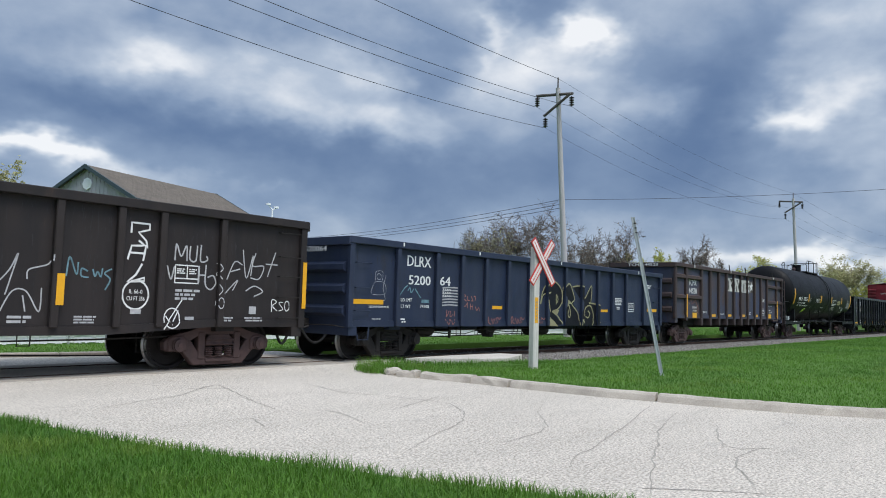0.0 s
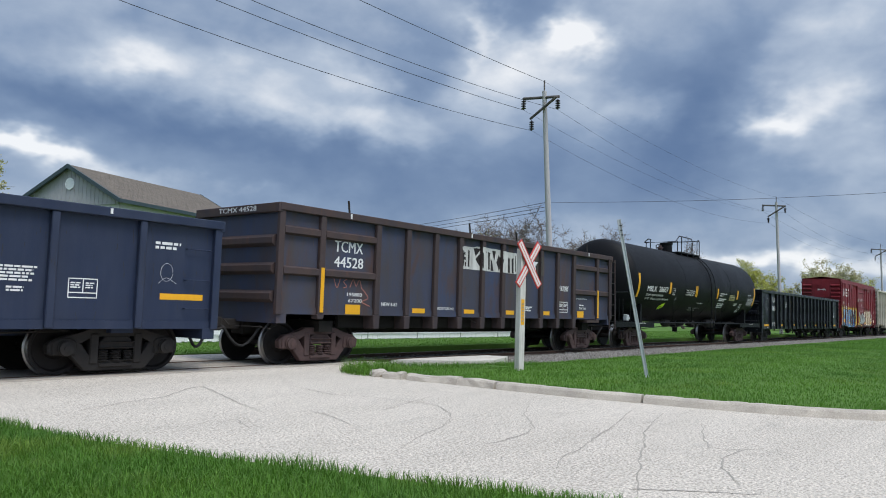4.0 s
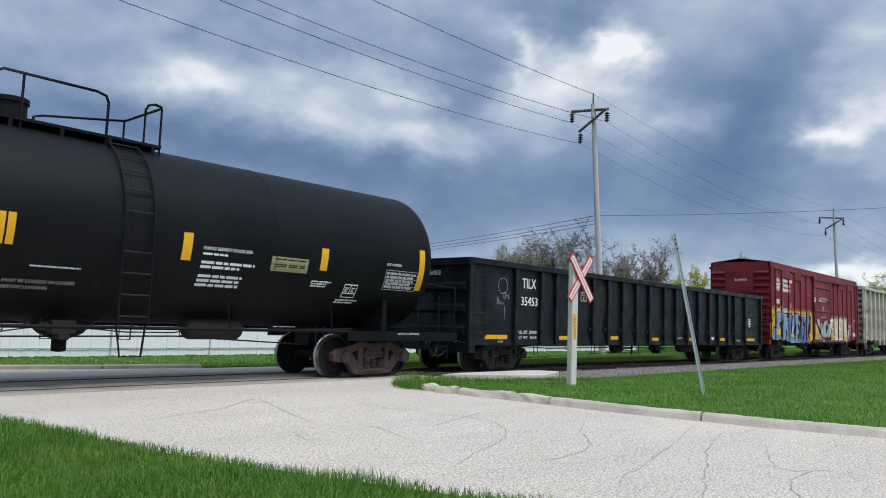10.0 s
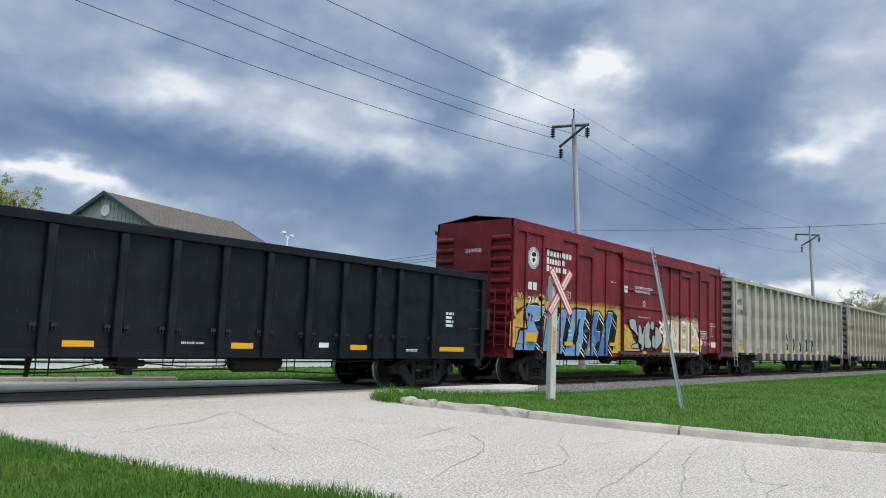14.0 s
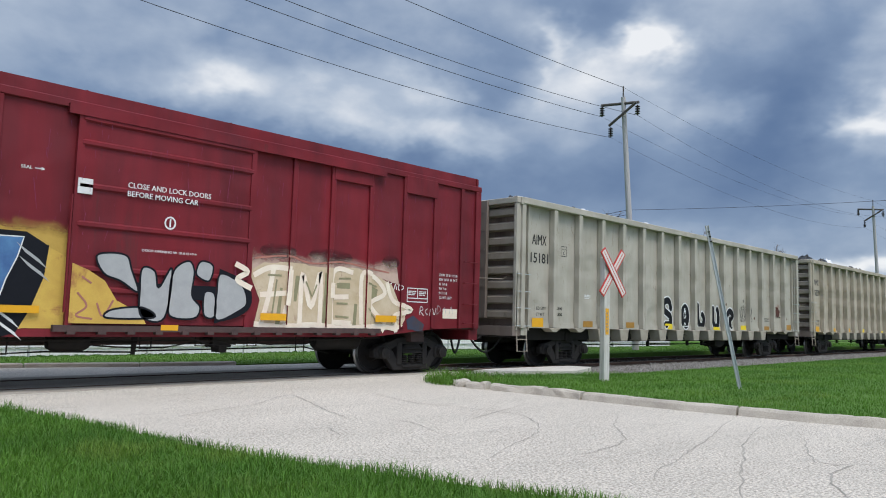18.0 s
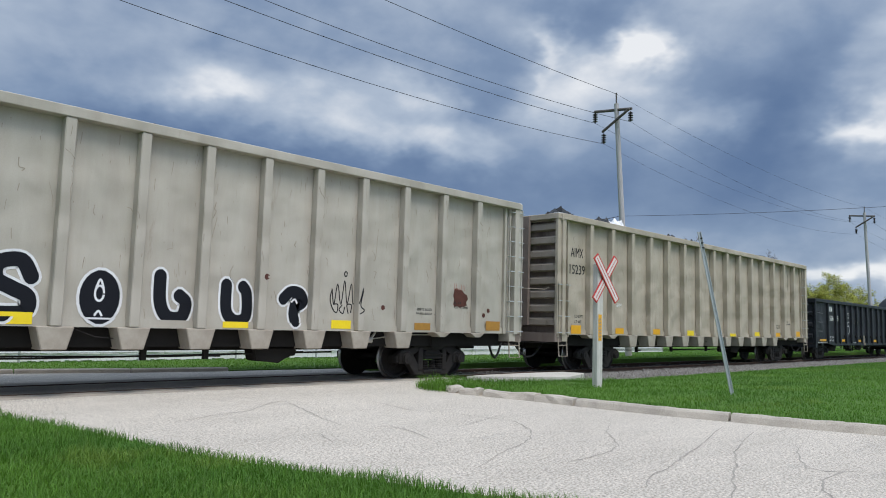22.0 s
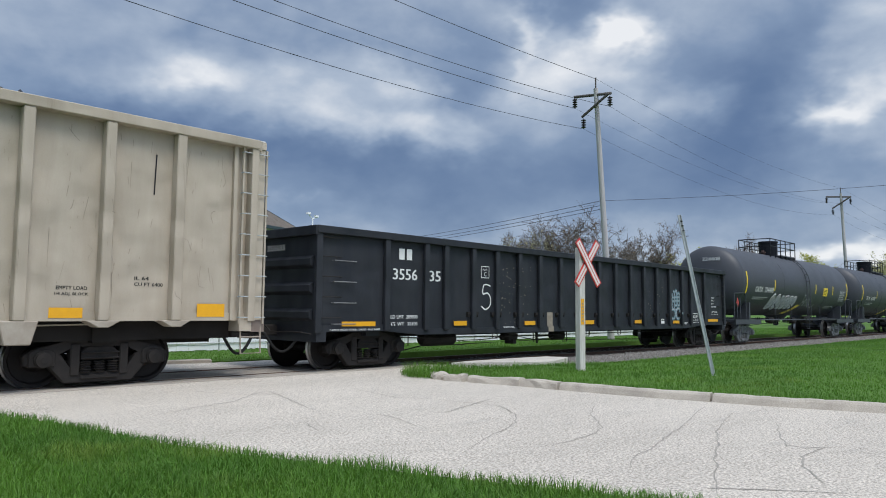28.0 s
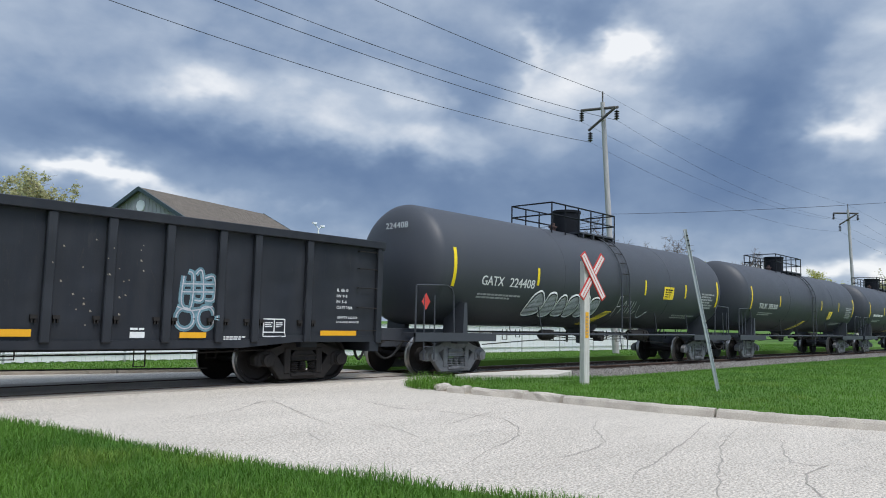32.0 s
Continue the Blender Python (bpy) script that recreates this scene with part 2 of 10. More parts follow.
M_TANKBLACK = surface("matt_black_tank_coating", (0.0045, 0.0047, 0.0058), 0.5, second=(0.01, 0.0102, 0.011), scale=1.2, amount=0.7, fine=240, fine_amount=0.2, bump=0.2, spec=0.11, stretch=(1, 1, 0.4), third=(0.02, 0.0195, 0.019), third_scale=1.4, third_cut=0.62)
M_TANKGREY = surface("dark_grey_tank_coating", (0.047, 0.051, 0.06), 0.48, second=(0.06, 0.063, 0.071), scale=1.2, amount=0.6, fine=200, bump=0.1, spec=0.3, stretch=(1, 1, 0.4))
M_RED = surface("faded_oxide_red_paint", (0.195, 0.015, 0.022), 0.5, second=(0.1, 0.012, 0.017), scale=1.5, amount=0.95, stretch=STREAK, third=(0.075, 0.026, 0.026), third_scale=1.4, third_cut=0.6, bump_scale=1.4, bump=0.25, spec=0.25, dent=0.08)
M_CREAM = surface("weathered_beige_grey_paint", (0.425, 0.395, 0.335), 0.6, second=(0.34, 0.305, 0.252), scale=1.9, amount=0.8, stretch=STREAK, third=(0.23, 0.185, 0.14), third_scale=2.4, third_cut=0.63, bump_scale=1.5, bump=0.35, dent=0.12)
M_STEEL = surface("dark_cast_steel", (0.02, 0.0185, 0.0175), 0.65, second=(0.036, 0.031, 0.028), scale=6, amount=0.7, spec=0.15)
M_RUSTY = surface("rust_brown_cast_steel", (0.085, 0.05, 0.045), 0.75, second=(0.05, 0.035, 0.033), scale=6, amount=0.8)
M_WHEEL = surface("dusty_wheel_steel", (0.02, 0.0175, 0.0165), 0.55, second=(0.013, 0.0115, 0.011), scale=5, amount=0.7, spec=0.15)
M_RAILTOP = surface("worn_rail_head_steel", (0.3, 0.27, 0.24), 0.6, metal=0.5)
M_TREAD = surface("polished_tread_steel", (0.35, 0.34, 0.33), 0.3, metal=0.9)
M_YELLOW = surface("reflective_yellow_tape", (0.72, 0.36, 0.015), 0.4, second=(0.6, 0.3, 0.02), scale=8, amount=0.5, bump=0.02)
M_YELLOWBRIGHT = surface("bright_yellow_tape", (0.8, 0.6, 0.02), 0.4, second=(0.7, 0.5, 0.02), scale=8, amount=0.4, bump=0.02)
M_WHITE = surface("white_stencil_paint", (0.7, 0.7, 0.68), 0.6, second=(0.55, 0.55, 0.54), scale=9, amount=0.6, bump=0.02)
M_DIMWHITE = surface("worn_white_spray_paint", (0.42, 0.42, 0.42), 0.6, second=(0.28, 0.28, 0.29), scale=12, amount=0.8, bump=0.02)
M_BLACKINK = surface("black_stencil_paint", (0.02, 0.02, 0.02), 0.6, bump=0.02)
M_HOSE = surface("black_rubber_hose", (0.015, 0.015, 0.015), 0.7)
M_ROAD = surface("pale_worn_concrete", (0.515, 0.465, 0.4), 0.85, second=(0.415, 0.375, 0.322), scale=0.5, amount=0.8, fine=42, fine_amount=0.5, contrast=3.4, bump=0.7, stretch=(0.45, 1.6, 1), third=(0.36, 0.33, 0.29), third_scale=1.6, third_cut=0.6, spec=0.12)
M_CRACK = surface("dirt_filled_crack", (0.235, 0.215, 0.188), 0.95, bump=0.1, second=(0.38, 0.35, 0.305), scale=2.5, amount=0.9)
M_KERB = surface("old_kerb_concrete", (0.48, 0.43, 0.36), 0.85, second=(0.32, 0.285, 0.24), scale=2.2, amount=0.9, fine=60, fine_amount=0.24, contrast=2.6, bump=0.4, third=(0.17, 0.15, 0.125), third_scale=3.0, third_cut=0.63)
M_SLAB = surface("pavement_concrete", (0.52, 0.485, 0.43), 0.85, second=(0.4, 0.37, 0.33), scale=1.5, amount=0.7, fine=50, fine_amount=0.3, contrast=2.5, bump=0.4)
M_TAR = surface("oily_crossing_asphalt", (0.4, 0.36, 0.31), 0.85, second=(0.27, 0.245, 0.215), scale=1.4, amount=0.9, fine=50, fine_amount=0.3, contrast=2.0, bump=0.5, stretch=(0.3, 1.5, 1), spec=0.08)
M_GROUND = surface("meadow_soil_and_turf", (0.078, 0.160, 0.020), 0.9, second=(0.056, 0.119, 0.014), scale=0.5, amount=0.8, fine=18, fine_amount=0.4, contrast=2.0, bump=0.1)
M_GRASS = surface("young_grass", (0.122, 0.25, 0.03), 0.5, second=(0.058, 0.15, 0.019), scale=0.45, amount=1.0, fine=8, fine_amount=0.15, bump=0, island=0.24, thin=0.4, third=(0.18, 0.265, 0.045), third_scale=0.5, third_cut=0.56)
M_BALLAST = surface("grey_crushed_stone", (0.225, 0.210, 0.191), 0.9, second=(0.143, 0.131, 0.120), scale=5, amount=0.8, fine=30, fine_amount=0.4, contrast=2.0, bump=0.6, island=0.3)
M_TIE = surface("creosoted_timber", (0.05, 0.042, 0.036), 0.85, second=(0.09, 0.078, 0.068), scale=4, amount=0.8, stretch=(8, 1, 1))
M_RAILSIDE = surface("rusty_rail_steel", (0.06, 0.036, 0.026), 0.75, second=(0.09, 0.05, 0.03), scale=5, amount=0.7)
M_POLE = surface("weathered_pole_timber", (0.47, 0.455, 0.45), 0.85, second=(0.34, 0.325, 0.315), scale=3, amount=0.8, stretch=(6, 6, 0.25), bump=0.4)
M_ARM = surface("dark_crossarm_timber", (0.08, 0.072, 0.068), 0.85, second=(0.12, 0.11, 0.1), scale=4, amount=0.7)
M_INSULATOR = surface("brown_glazed_porcelain", (0.03, 0.024, 0.024), 0.25, bump=0)
M_WIRE = surface("dull_dark_wire", (0.06, 0.062, 0.07), 0.7, bump=0, spec=0.1)
M_POSTWHITE = surface("flaking_white_post_paint", (0.6, 0.58, 0.54), 0.75, second=(0.36, 0.33, 0.29), scale=5, amount=0.7, stretch=(5, 5, 0.5), third=(0.2, 0.17, 0.14), third_scale=4, third_cut=0.66)
M_SIGNWHITE = surface("aged_white_sign_sheet", (0.68, 0.64, 0.6), 0.45, second=(0.55, 0.5, 0.47), scale=4, amount=0.6, bump=0.03)
M_SIGNRED = surface("aged_red_sign_border", (0.55, 0.05, 0.04), 0.45, second=(0.42, 0.06, 0.05), scale=6, amount=0.6, bump=0.03)
M_GALV = surface("galvanised_steel_channel", (0.42, 0.45, 0.45), 0.6, metal=0.0, second=(0.3, 0.33, 0.33), scale=7, amount=0.8)
M_SIDING = surface("white_lap_siding", (0.62, 0.62, 0.6), 0.7, second=(0.5, 0.5, 0.49), scale=1.5, amount=0.5, bump=0.05)
M_GABLE = surface("grey_green_board_cladding", (0.37, 0.365, 0.375), 0.75, second=(0.3, 0.3, 0.31), scale=2, amount=0.6, bump=0.05)
M_TRIM = surface("dark_green_trim_paint", (0.045, 0.068, 0.078), 0.6, bump=0.03)
M_SHINGLE = surface("brown_asphalt_shingle", (0.16, 0.135, 0.11), 0.9, second=(0.11, 0.095, 0.08), scale=2.5, amount=0.8, fine=30, fine_amount=0.3, bump=0.4, island=0.15)
M_SLATEROOF = surface("blue_grey_shingle", (0.2, 0.23, 0.28), 0.9, second=(0.15, 0.17, 0.21), scale=2.5, amount=0.7, fine=30, bump=0.4)
M_FENCE = surface("white_fence_slat", (0.8, 0.81, 0.83), 0.6, second=(0.7, 0.72, 0.74), scale=1.5, amount=0.5, bump=0.03)
M_BARK = surface("grey_brown_bark", (0.085, 0.07, 0.06), 0.9, second=(0.06, 0.05, 0.043), scale=3, amount=0.8, bump=0.4)
M_LEAFYELLOW = surface("fresh_yellow_green_leaf", (0.5, 0.5, 0.13), 0.6, second=(0.38, 0.4, 0.09), scale=0.6, amount=0.8, bump=0, island=0.3, thin=0.5)
M_LEAFBUD = surface("reddish_bud", (0.4, 0.3, 0.22), 0.8, second=(0.3, 0.235, 0.17), scale=0.8, amount=0.8, bump=0, island=0.3, thin=0.45)
M_LEAFPALE = surface("pale_spring_leaf", (0.5, 0.48, 0.27), 0.7, second=(0.38, 0.37, 0.18), scale=0.8, amount=0.8, bump=0, island=0.3, thin=0.5)
M_GLASS = surface("dark_window_glass", (0.03, 0.035, 0.04), 0.12, bump=0, spec=0.6)
M_CURTAIN = surface("deep_red_curtain", (0.22, 0.02, 0.03), 0.8, bump=0)
M_SKYBLUE = surface("sky_blue_spray_paint", (0.13, 0.34, 0.55), 0.5, second=(0.17, 0.25, 0.42), scale=1.6, amount=0.9, bump=0.02)
M_LILAC = surface("grey_blue_spray_paint", (0.17, 0.24, 0.42), 0.5, second=(0.13, 0.29, 0.46), scale=1.6, amount=0.9, bump=0.02)
M_NAVYSPRAY = surface("deep_blue_spray_paint", (0.045, 0.1, 0.25), 0.5, second=(0.11, 0.26, 0.45), scale=1.8, amount=0.95, bump=0.02)
M_GOLDSPRAY = surface("golden_yellow_overspray", (0.6, 0.4, 0.08), 0.6, second=(0.46, 0.27, 0.06), scale=2.5, amount=0.8, bump=0.02, third=(0.26, 0.07, 0.05), third_scale=2.2, third_cut=0.58)
M_SAND = surface("sand_coloured_spray_paint", (0.47, 0.36, 0.22), 0.55, second=(0.6, 0.49, 0.35), scale=3, amount=0.9, bump=0.02, third=(0.24, 0.1, 0.07), third_scale=2.5, third_cut=0.6)
M_MAROON = surface("maroon_spray_paint", (0.2, 0.03, 0.08), 0.5, bump=0.02)
M_SILVER = surface("chrome_silver_spray_paint", (0.42, 0.42, 0.41), 0.45, metal=0.2, second=(0.33, 0.33, 0.33), scale=5, amount=0.7, bump=0.02)
M_TAN = surface("tan_spray_paint", (0.3, 0.2, 0.13), 0.55, second=(0.42, 0.31, 0.2), scale=3, amount=0.8, bump=0.02, third=(0.2, 0.04, 0.04), third_scale=2.5, third_cut=0.6)
M_PALE = surface("cream_spray_paint", (0.8, 0.72, 0.58), 0.55, second=(0.68, 0.5, 0.4), scale=4, amount=0.6, bump=0.02)
M_INK = surface("black_spray_paint", (0.01, 0.011, 0.015), 0.5, bump=0.02, spec=0.14)
M_KHAKI = surface("faded_khaki_outline", (0.28, 0.27, 0.15), 0.6, second=(0.2, 0.17, 0.1), scale=5, amount=0.7, bump=0.02)
M_SALMON = surface("salmon_marker", (0.4, 0.16, 0.12), 0.6, second=(0.28, 0.11, 0.09), scale=8, amount=0.8, bump=0.02)
M_CHALK = surface("chalk_line", (0.5, 0.5, 0.52), 0.9, second=(0.3, 0.3, 0.32), scale=14, amount=0.9, bump=0.02)
M_AQUA = surface("pale_aqua_spray_paint", (0.17, 0.3, 0.35), 0.6, second=(0.07, 0.13, 0.15), scale=9, amount=0.95, bump=0.02)
M_OLIVE = surface("faded_olive_print", (0.14, 0.2, 0.02), 0.6, bump=0.02)
M_LIME = surface("fluorescent_lime_placard", (0.55, 0.85, 0.02), 0.5, bump=0.02)
M_RUSTPATCH = surface("bare_rust_patch", (0.1, 0.035, 0.025), 0.85, second=(0.06, 0.025, 0.02), scale=7, amount=0.8)
M_PRIMER = surface("scraped_brown_steel", (0.085, 0.068, 0.055), 0.7, second=(0.04, 0.036, 0.034), scale=5, amount=0.9, stretch=STREAK)
M_TARP = surface("crumpled_black_plastic", (0.02, 0.02, 0.02), 0.35, bump=0.1)
M_LINER = surface("white_plastic_liner", (0.72, 0.72, 0.72), 0.4, bump=0.1)
# end panels, recess and beam: a mottled brown, darker than the beige sides
M_ENDGREY = surface("brown_end_paint", (0.215, 0.172, 0.145), 0.7, second=(0.14, 0.108, 0.09), scale=1.5, amount=0.9, stretch=STREAK, third=(0.075, 0.058, 0.048), third_scale=1.6, third_cut=0.56)
M_FOOT = surface("grimed_beige_rib_foot", (0.37, 0.33, 0.27), 0.7, second=(0.25, 0.21, 0.168), scale=3, amount=0.9, third=(0.11, 0.085, 0.068), third_scale=2.6, third_cut=0.62)
M_CHIP = surface("dull_grey_paint_chip", (0.04, 0.039, 0.04), 0.8, second=(0.022, 0.022, 0.024), scale=9, amount=0.9, bump=0.02)
M_SCUFF = surface("thin_brown_scuff", (0.2, 0.165, 0.13), 0.8, second=(0.32, 0.28, 0.22), scale=9, amount=0.9, bump=0.02)
# near-black for the sills and gear below the footed cars
M_SLOT = surface("near_black_underframe", (0.022, 0.02, 0.018), 0.9, spec=0.1)
M_GREYSTEEL = surface("grey_painted_cast_steel", (0.22, 0.22, 0.22), 0.55, second=(0.12, 0.12, 0.12), scale=5, amount=0.8)
M_ROLLER = surface("whitish_roller_paint", (0.6, 0.6, 0.57), 0.7, second=(0.3, 0.29, 0.27), scale=3.0, amount=0.9, stretch=(2.5, 1, 0.5), third=(0.16, 0.15, 0.14), third_scale=4.5, third_cut=0.62, bump=0.05)
M_BEIGE = surface("dirty_beige_paint", (0.425, 0.375, 0.3), 0.65, second=(0.345, 0.295, 0.228), scale=1.9, amount=0.9, stretch=STREAK, third=(0.19, 0.145, 0.105), third_scale=2.6, third_cut=0.62, bump_scale=1.3, bump=0.5, dent=0.14)
# end slats and irons: between the panel's brown and the side's beige
M_ENDTAUPE = surface("taupe_end_paint", (0.34, 0.295, 0.24), 0.75, second=(0.25, 0.21, 0.17), scale=2.2, amount=0.9, third=(0.13, 0.105, 0.085), third_scale=2.2, third_cut=0.6)
M_DIRTYTAPE = surface("grimed_reflective_tape", (0.4, 0.2, 0.035), 0.5, second=(0.28, 0.15, 0.04), scale=8, amount=0.7, bump=0.02)
M_TWIG = surface("grey_brown_twig", (0.13, 0.108, 0.095), 0.9, second=(0.105, 0.088, 0.078), scale=1.0, amount=0.8, bump=0)


def mist(name, colour, z0, z1, most):
    """A veil of sprayed paint, dense at height z0 and gone at z1, broken up by the drift of the spray."""
    m = surface(name, colour, 0.7, bump=0, scale=5)
    nt = m.node_tree
    coord = nt.nodes.new("ShaderNodeTexCoord")
    sep = nt.nodes.new("ShaderNodeSeparateXYZ")
    nt.links.new(coord.outputs["Object"], sep.inputs[0])
    drift = node(nt, "ShaderNodeTexNoise", Scale=2.6, Detail=3.0, Roughness=0.5)
    specks = node(nt, "ShaderNodeTexNoise", Scale=70.0, Detail=2.0, Roughness=0.6)
    for n in (drift, specks):
        nt.links.new(coord.outputs["Object"], n.inputs["Vector"])
    fade = math_node(nt, "MULTIPLY_ADD", sep.outputs[2], -1.0 / (z1 - z0), z1 / (z1 - z0))
    fade = math_node(nt, "ADD", fade, math_node(nt, "MULTIPLY_ADD", drift.outputs[0], 1.6, -0.8))
    fade = math_node(nt, "ADD", fade, math_node(nt, "MULTIPLY_ADD", specks.outputs[0], 0.5, -0.25), clamp=True)
    both = nt.nodes.new("ShaderNodeMixShader")
    clear = nt.nodes.new("ShaderNodeBsdfTransparent")
    nt.links.new(math_node(nt, "MULTIPLY", fade, most), both.inputs[0])
    nt.links.new(clear.outputs[0], both.inputs[1])
    nt.links.new(nt.nodes["Principled BSDF"].outputs[0], both.inputs[2])
    nt.links.new(both.outputs[0], nt.nodes["Material Output"].inputs["Surface"])
    return m


M_GOLDMIST = mist("golden_spray_veil", (0.56, 0.36, 0.08), 2.33, 2.56, 0.9)
M_CREAMMIST = mist("cream_spray_veil", (0.62, 0.45, 0.36), 2.12, 2.46, 0.85)
M_SOOTMIST = mist("black_spray_veil", (0.02, 0.016, 0.018), 2.3, 2.62, 0.75)


# ---- mesh helpers ----
def box(bm, x0, x1, y0, y1, z0, z1):
    v = [bm.verts.new(p) for p in ((x0, y0, z0), (x1, y0, z0), (x1, y1, z0), (x0, y1, z0), (x0, y0, z1), (x1, y0, z1), (x1, y1, z1), (x0, y1, z1))]
    for f in ((3, 2, 1, 0), (4, 5, 6, 7), (0, 1, 5, 4), (1, 2, 6, 5), (2, 3, 7, 6), (3, 0, 4, 7)):
        bm.faces.new([v[i] for i in f])
    return v


def prism(bm, outline, y0, y1):
    """An outline in x, z drawn out from y0 to y1."""
    a = [bm.verts.new((x, y0, z)) for x, z in outline]
    b = [bm.verts.new((x, y1, z)) for x, z in outline]
    n = len(a)
    bm.faces.new(a)
    bm.faces.new(b[::-1])
    for i in range(n):
        j = (i + 1) % n
        bm.faces.new((a[j], a[i], b[i], b[j]))


def bar(bm, p, q, r, sides=6):
    """A round bar from p to q; r may be a pair for a taper."""
    p, q = Vector(p), Vector(q)
    r0, r1 = r if isinstance(r, tuple) else (r, r)
    turn = (q - p).to_track_quat("Z", "Y").to_matrix()
    ring = []
    for c, rad in ((p, r0), (q, r1)):
        ring.append([bm.verts.new(c + turn @ Vector((rad * math.cos(2 * math.pi * k / sides), rad * math.sin(2 * math.pi * k / sides), 0))) for k in range(sides)])
    for k in range(sides):
        j = (k + 1) % sides
        bm.faces.new((ring[0][k], ring[0][j], ring[1][j], ring[1][k]))
    bm.faces.new(ring[0][::-1])
    bm.faces.new(ring[1])


def tube(bm, points, r, sides=6):
    """One continuous round tube along points."""
    points = [Vector(p) for p in points]
    rings = []
    for i, c in enumerate(points):
        way = points[min(i + 1, len(points) - 1)] - points[max(i - 1, 0)]
        turn = way.to_track_quat("Z", "Y").to_matrix()
        rings.append([bm.verts.new(c + turn @ Vector((r * math.cos(2 * math.pi * k / sides), r * math.sin(2 * math.pi * k / sides), 0))) for k in range(sides)])
    for a, b in zip(rings, rings[1:]):
        shift = min(range(sides), key=lambda s: (a[0].co - b[s].co).length)
        for k in range(sides):
            bm.faces.new((a[k], a[(k + 1) % sides], b[(k + 1 + shift) % sides], b[(k + shift) % sides]))
    bm.faces.new(rings[0][::-1])
    bm.faces.new(rings[-1])


def lathe(bm, profile, sides=32, axis="y"):
    """Turns a profile of (radius, place along the axis) about x, y or z."""
    rings = []
    for rad, s in profile:
        ring = []
        for k in range(sides):
            a = 2 * math.pi * k / sides
            u, w = rad * math.cos(a), rad * math.sin(a)
            ring.append(bm.verts.new({"x": (s, u, w), "y": (u, s, w), "z": (u, w, s)}[axis]))
        rings.append(ring)
    for a, b in zip(rings, rings[1:]):
        for k in range(sides):
            j = (k + 1) % sides
            bm.faces.new((a[k], a[j], b[j], b[k]))
    bm.faces.new(rings[0][::-1])
    bm.faces.new(rings[-1])


def mesh_of(bm, material, bevel=0.0, smooth=False, name="mesh"):
    if bevel:
        bmesh.ops.bevel(bm, geom=list(bm.edges), offset=bevel, segments=1, affect="EDGES", clamp_overlap=True)
    bmesh.ops.recalc_face_normals(bm, faces=bm.faces)
    me = bpy.data.meshes.new(name)
    bm.to_mesh(me)
    bm.free()
    if smooth:
        me.polygons.foreach_set("use_smooth", [True] * len(me.polygons))
        me.set_sharp_from_angle(angle=radians(40))
    me.materials.append(material)
    return me


def part(name, bm, material, parent, label="", bevel=0.0, smooth=False):
    me = bm if isinstance(bm, bpy.types.Mesh) else mesh_of(bm, material, bevel, smooth, name)
    ob = new(name, me)
    ob.parent = parent
    return tagged(ob, label) if label else ob


def thing(name, label, category, at=(0, 0, 0), group="", kind=""):
    ob = new(name)
    ob.location = at
    ob.empty_display_size = 0.3
    return tagged(ob, label, category, group, kind)


def solid(name, bm, material, label="", category="", kind="", group="", bevel=0.0, smooth=False, at=(0, 0, 0)):
    me = bm if isinstance(bm, bpy.types.Mesh) else mesh_of(bm, material, bevel, smooth, name)
    ob = new(name, me)
    ob.location = at
    return tagged(ob, label, category, group, kind)


def flat_text(text):
    """The outlines of a text in the built-in font, as a flat mesh in x, y."""
    cu = bpy.data.curves.new("text", "FONT")
    cu.body, cu.resolution_u = text, 2
    ob = new("text", cu)
    me = bpy.data.meshes.new_from_object(ob.evaluated_get(bpy.context.evaluated_depsgraph_get()))
    bpy.data.objects.remove(ob)
    bpy.data.curves.remove(cu)
    # a second pass of paint a little beside the first makes the strokes bolder
    co = [tuple(v.co) for v in me.vertices]
    faces = [tuple(p.vertices) for p in me.polygons]
    n = len(co)
    bold = bpy.data.meshes.new("text")
    bold.from_pydata(co + [(x + 0.035, y, 0.0008) for x, y, z in co], [], faces + [tuple(i + n for i in f) for f in faces])
    bpy.data.meshes.remove(me)
    return bold


def lettering(car, text, x0, x1, z0, z1, skin, material, name="lettering", out=0.004):
    """Stencilled text that fills x0..x1, z0..z1 on the near side; skin(x, z) gives the surface's y."""
    me = flat_text(text)
    co = np.array([v.co[:] for v in me.vertices])
    lo, hi = co.min(0), co.max(0)
    for v in me.vertices:
        x = x0 + (v.co.x - lo[0]) / (hi[0] - lo[0]) * (x1 - x0)
        z = z0 + (v.co.y - lo[1]) / (hi[1] - lo[1]) * (z1 - z0)
        v.co = (x, skin(x, z) - out - v.co.z, z)
    me.materials.clear()
    me.materials.append(material)
    return part(name, me, material, car, "stencilled lettering")


def end_lettering(car, text, x, ya, yb, z0, z1, material):
    """Text on the end that faces -x, read from ya (far) down to yb (near)."""
    me = flat_text(text)
    co = np.array([v.co[:] for v in me.vertices])
    lo, hi = co.min(0), co.max(0)
    for v in me.vertices:
        v.co = (x - 0.004 - v.co.z, ya + (v.co.x - lo[0]) / (hi[0] - lo[0]) * (yb - ya), z0 + (v.co.y - lo[1]) / (hi[1] - lo[1]) * (z1 - z0))
    me.materials.clear()
    me.materials.append(material)
    return part("lettering", me, material, car, "stencilled lettering")


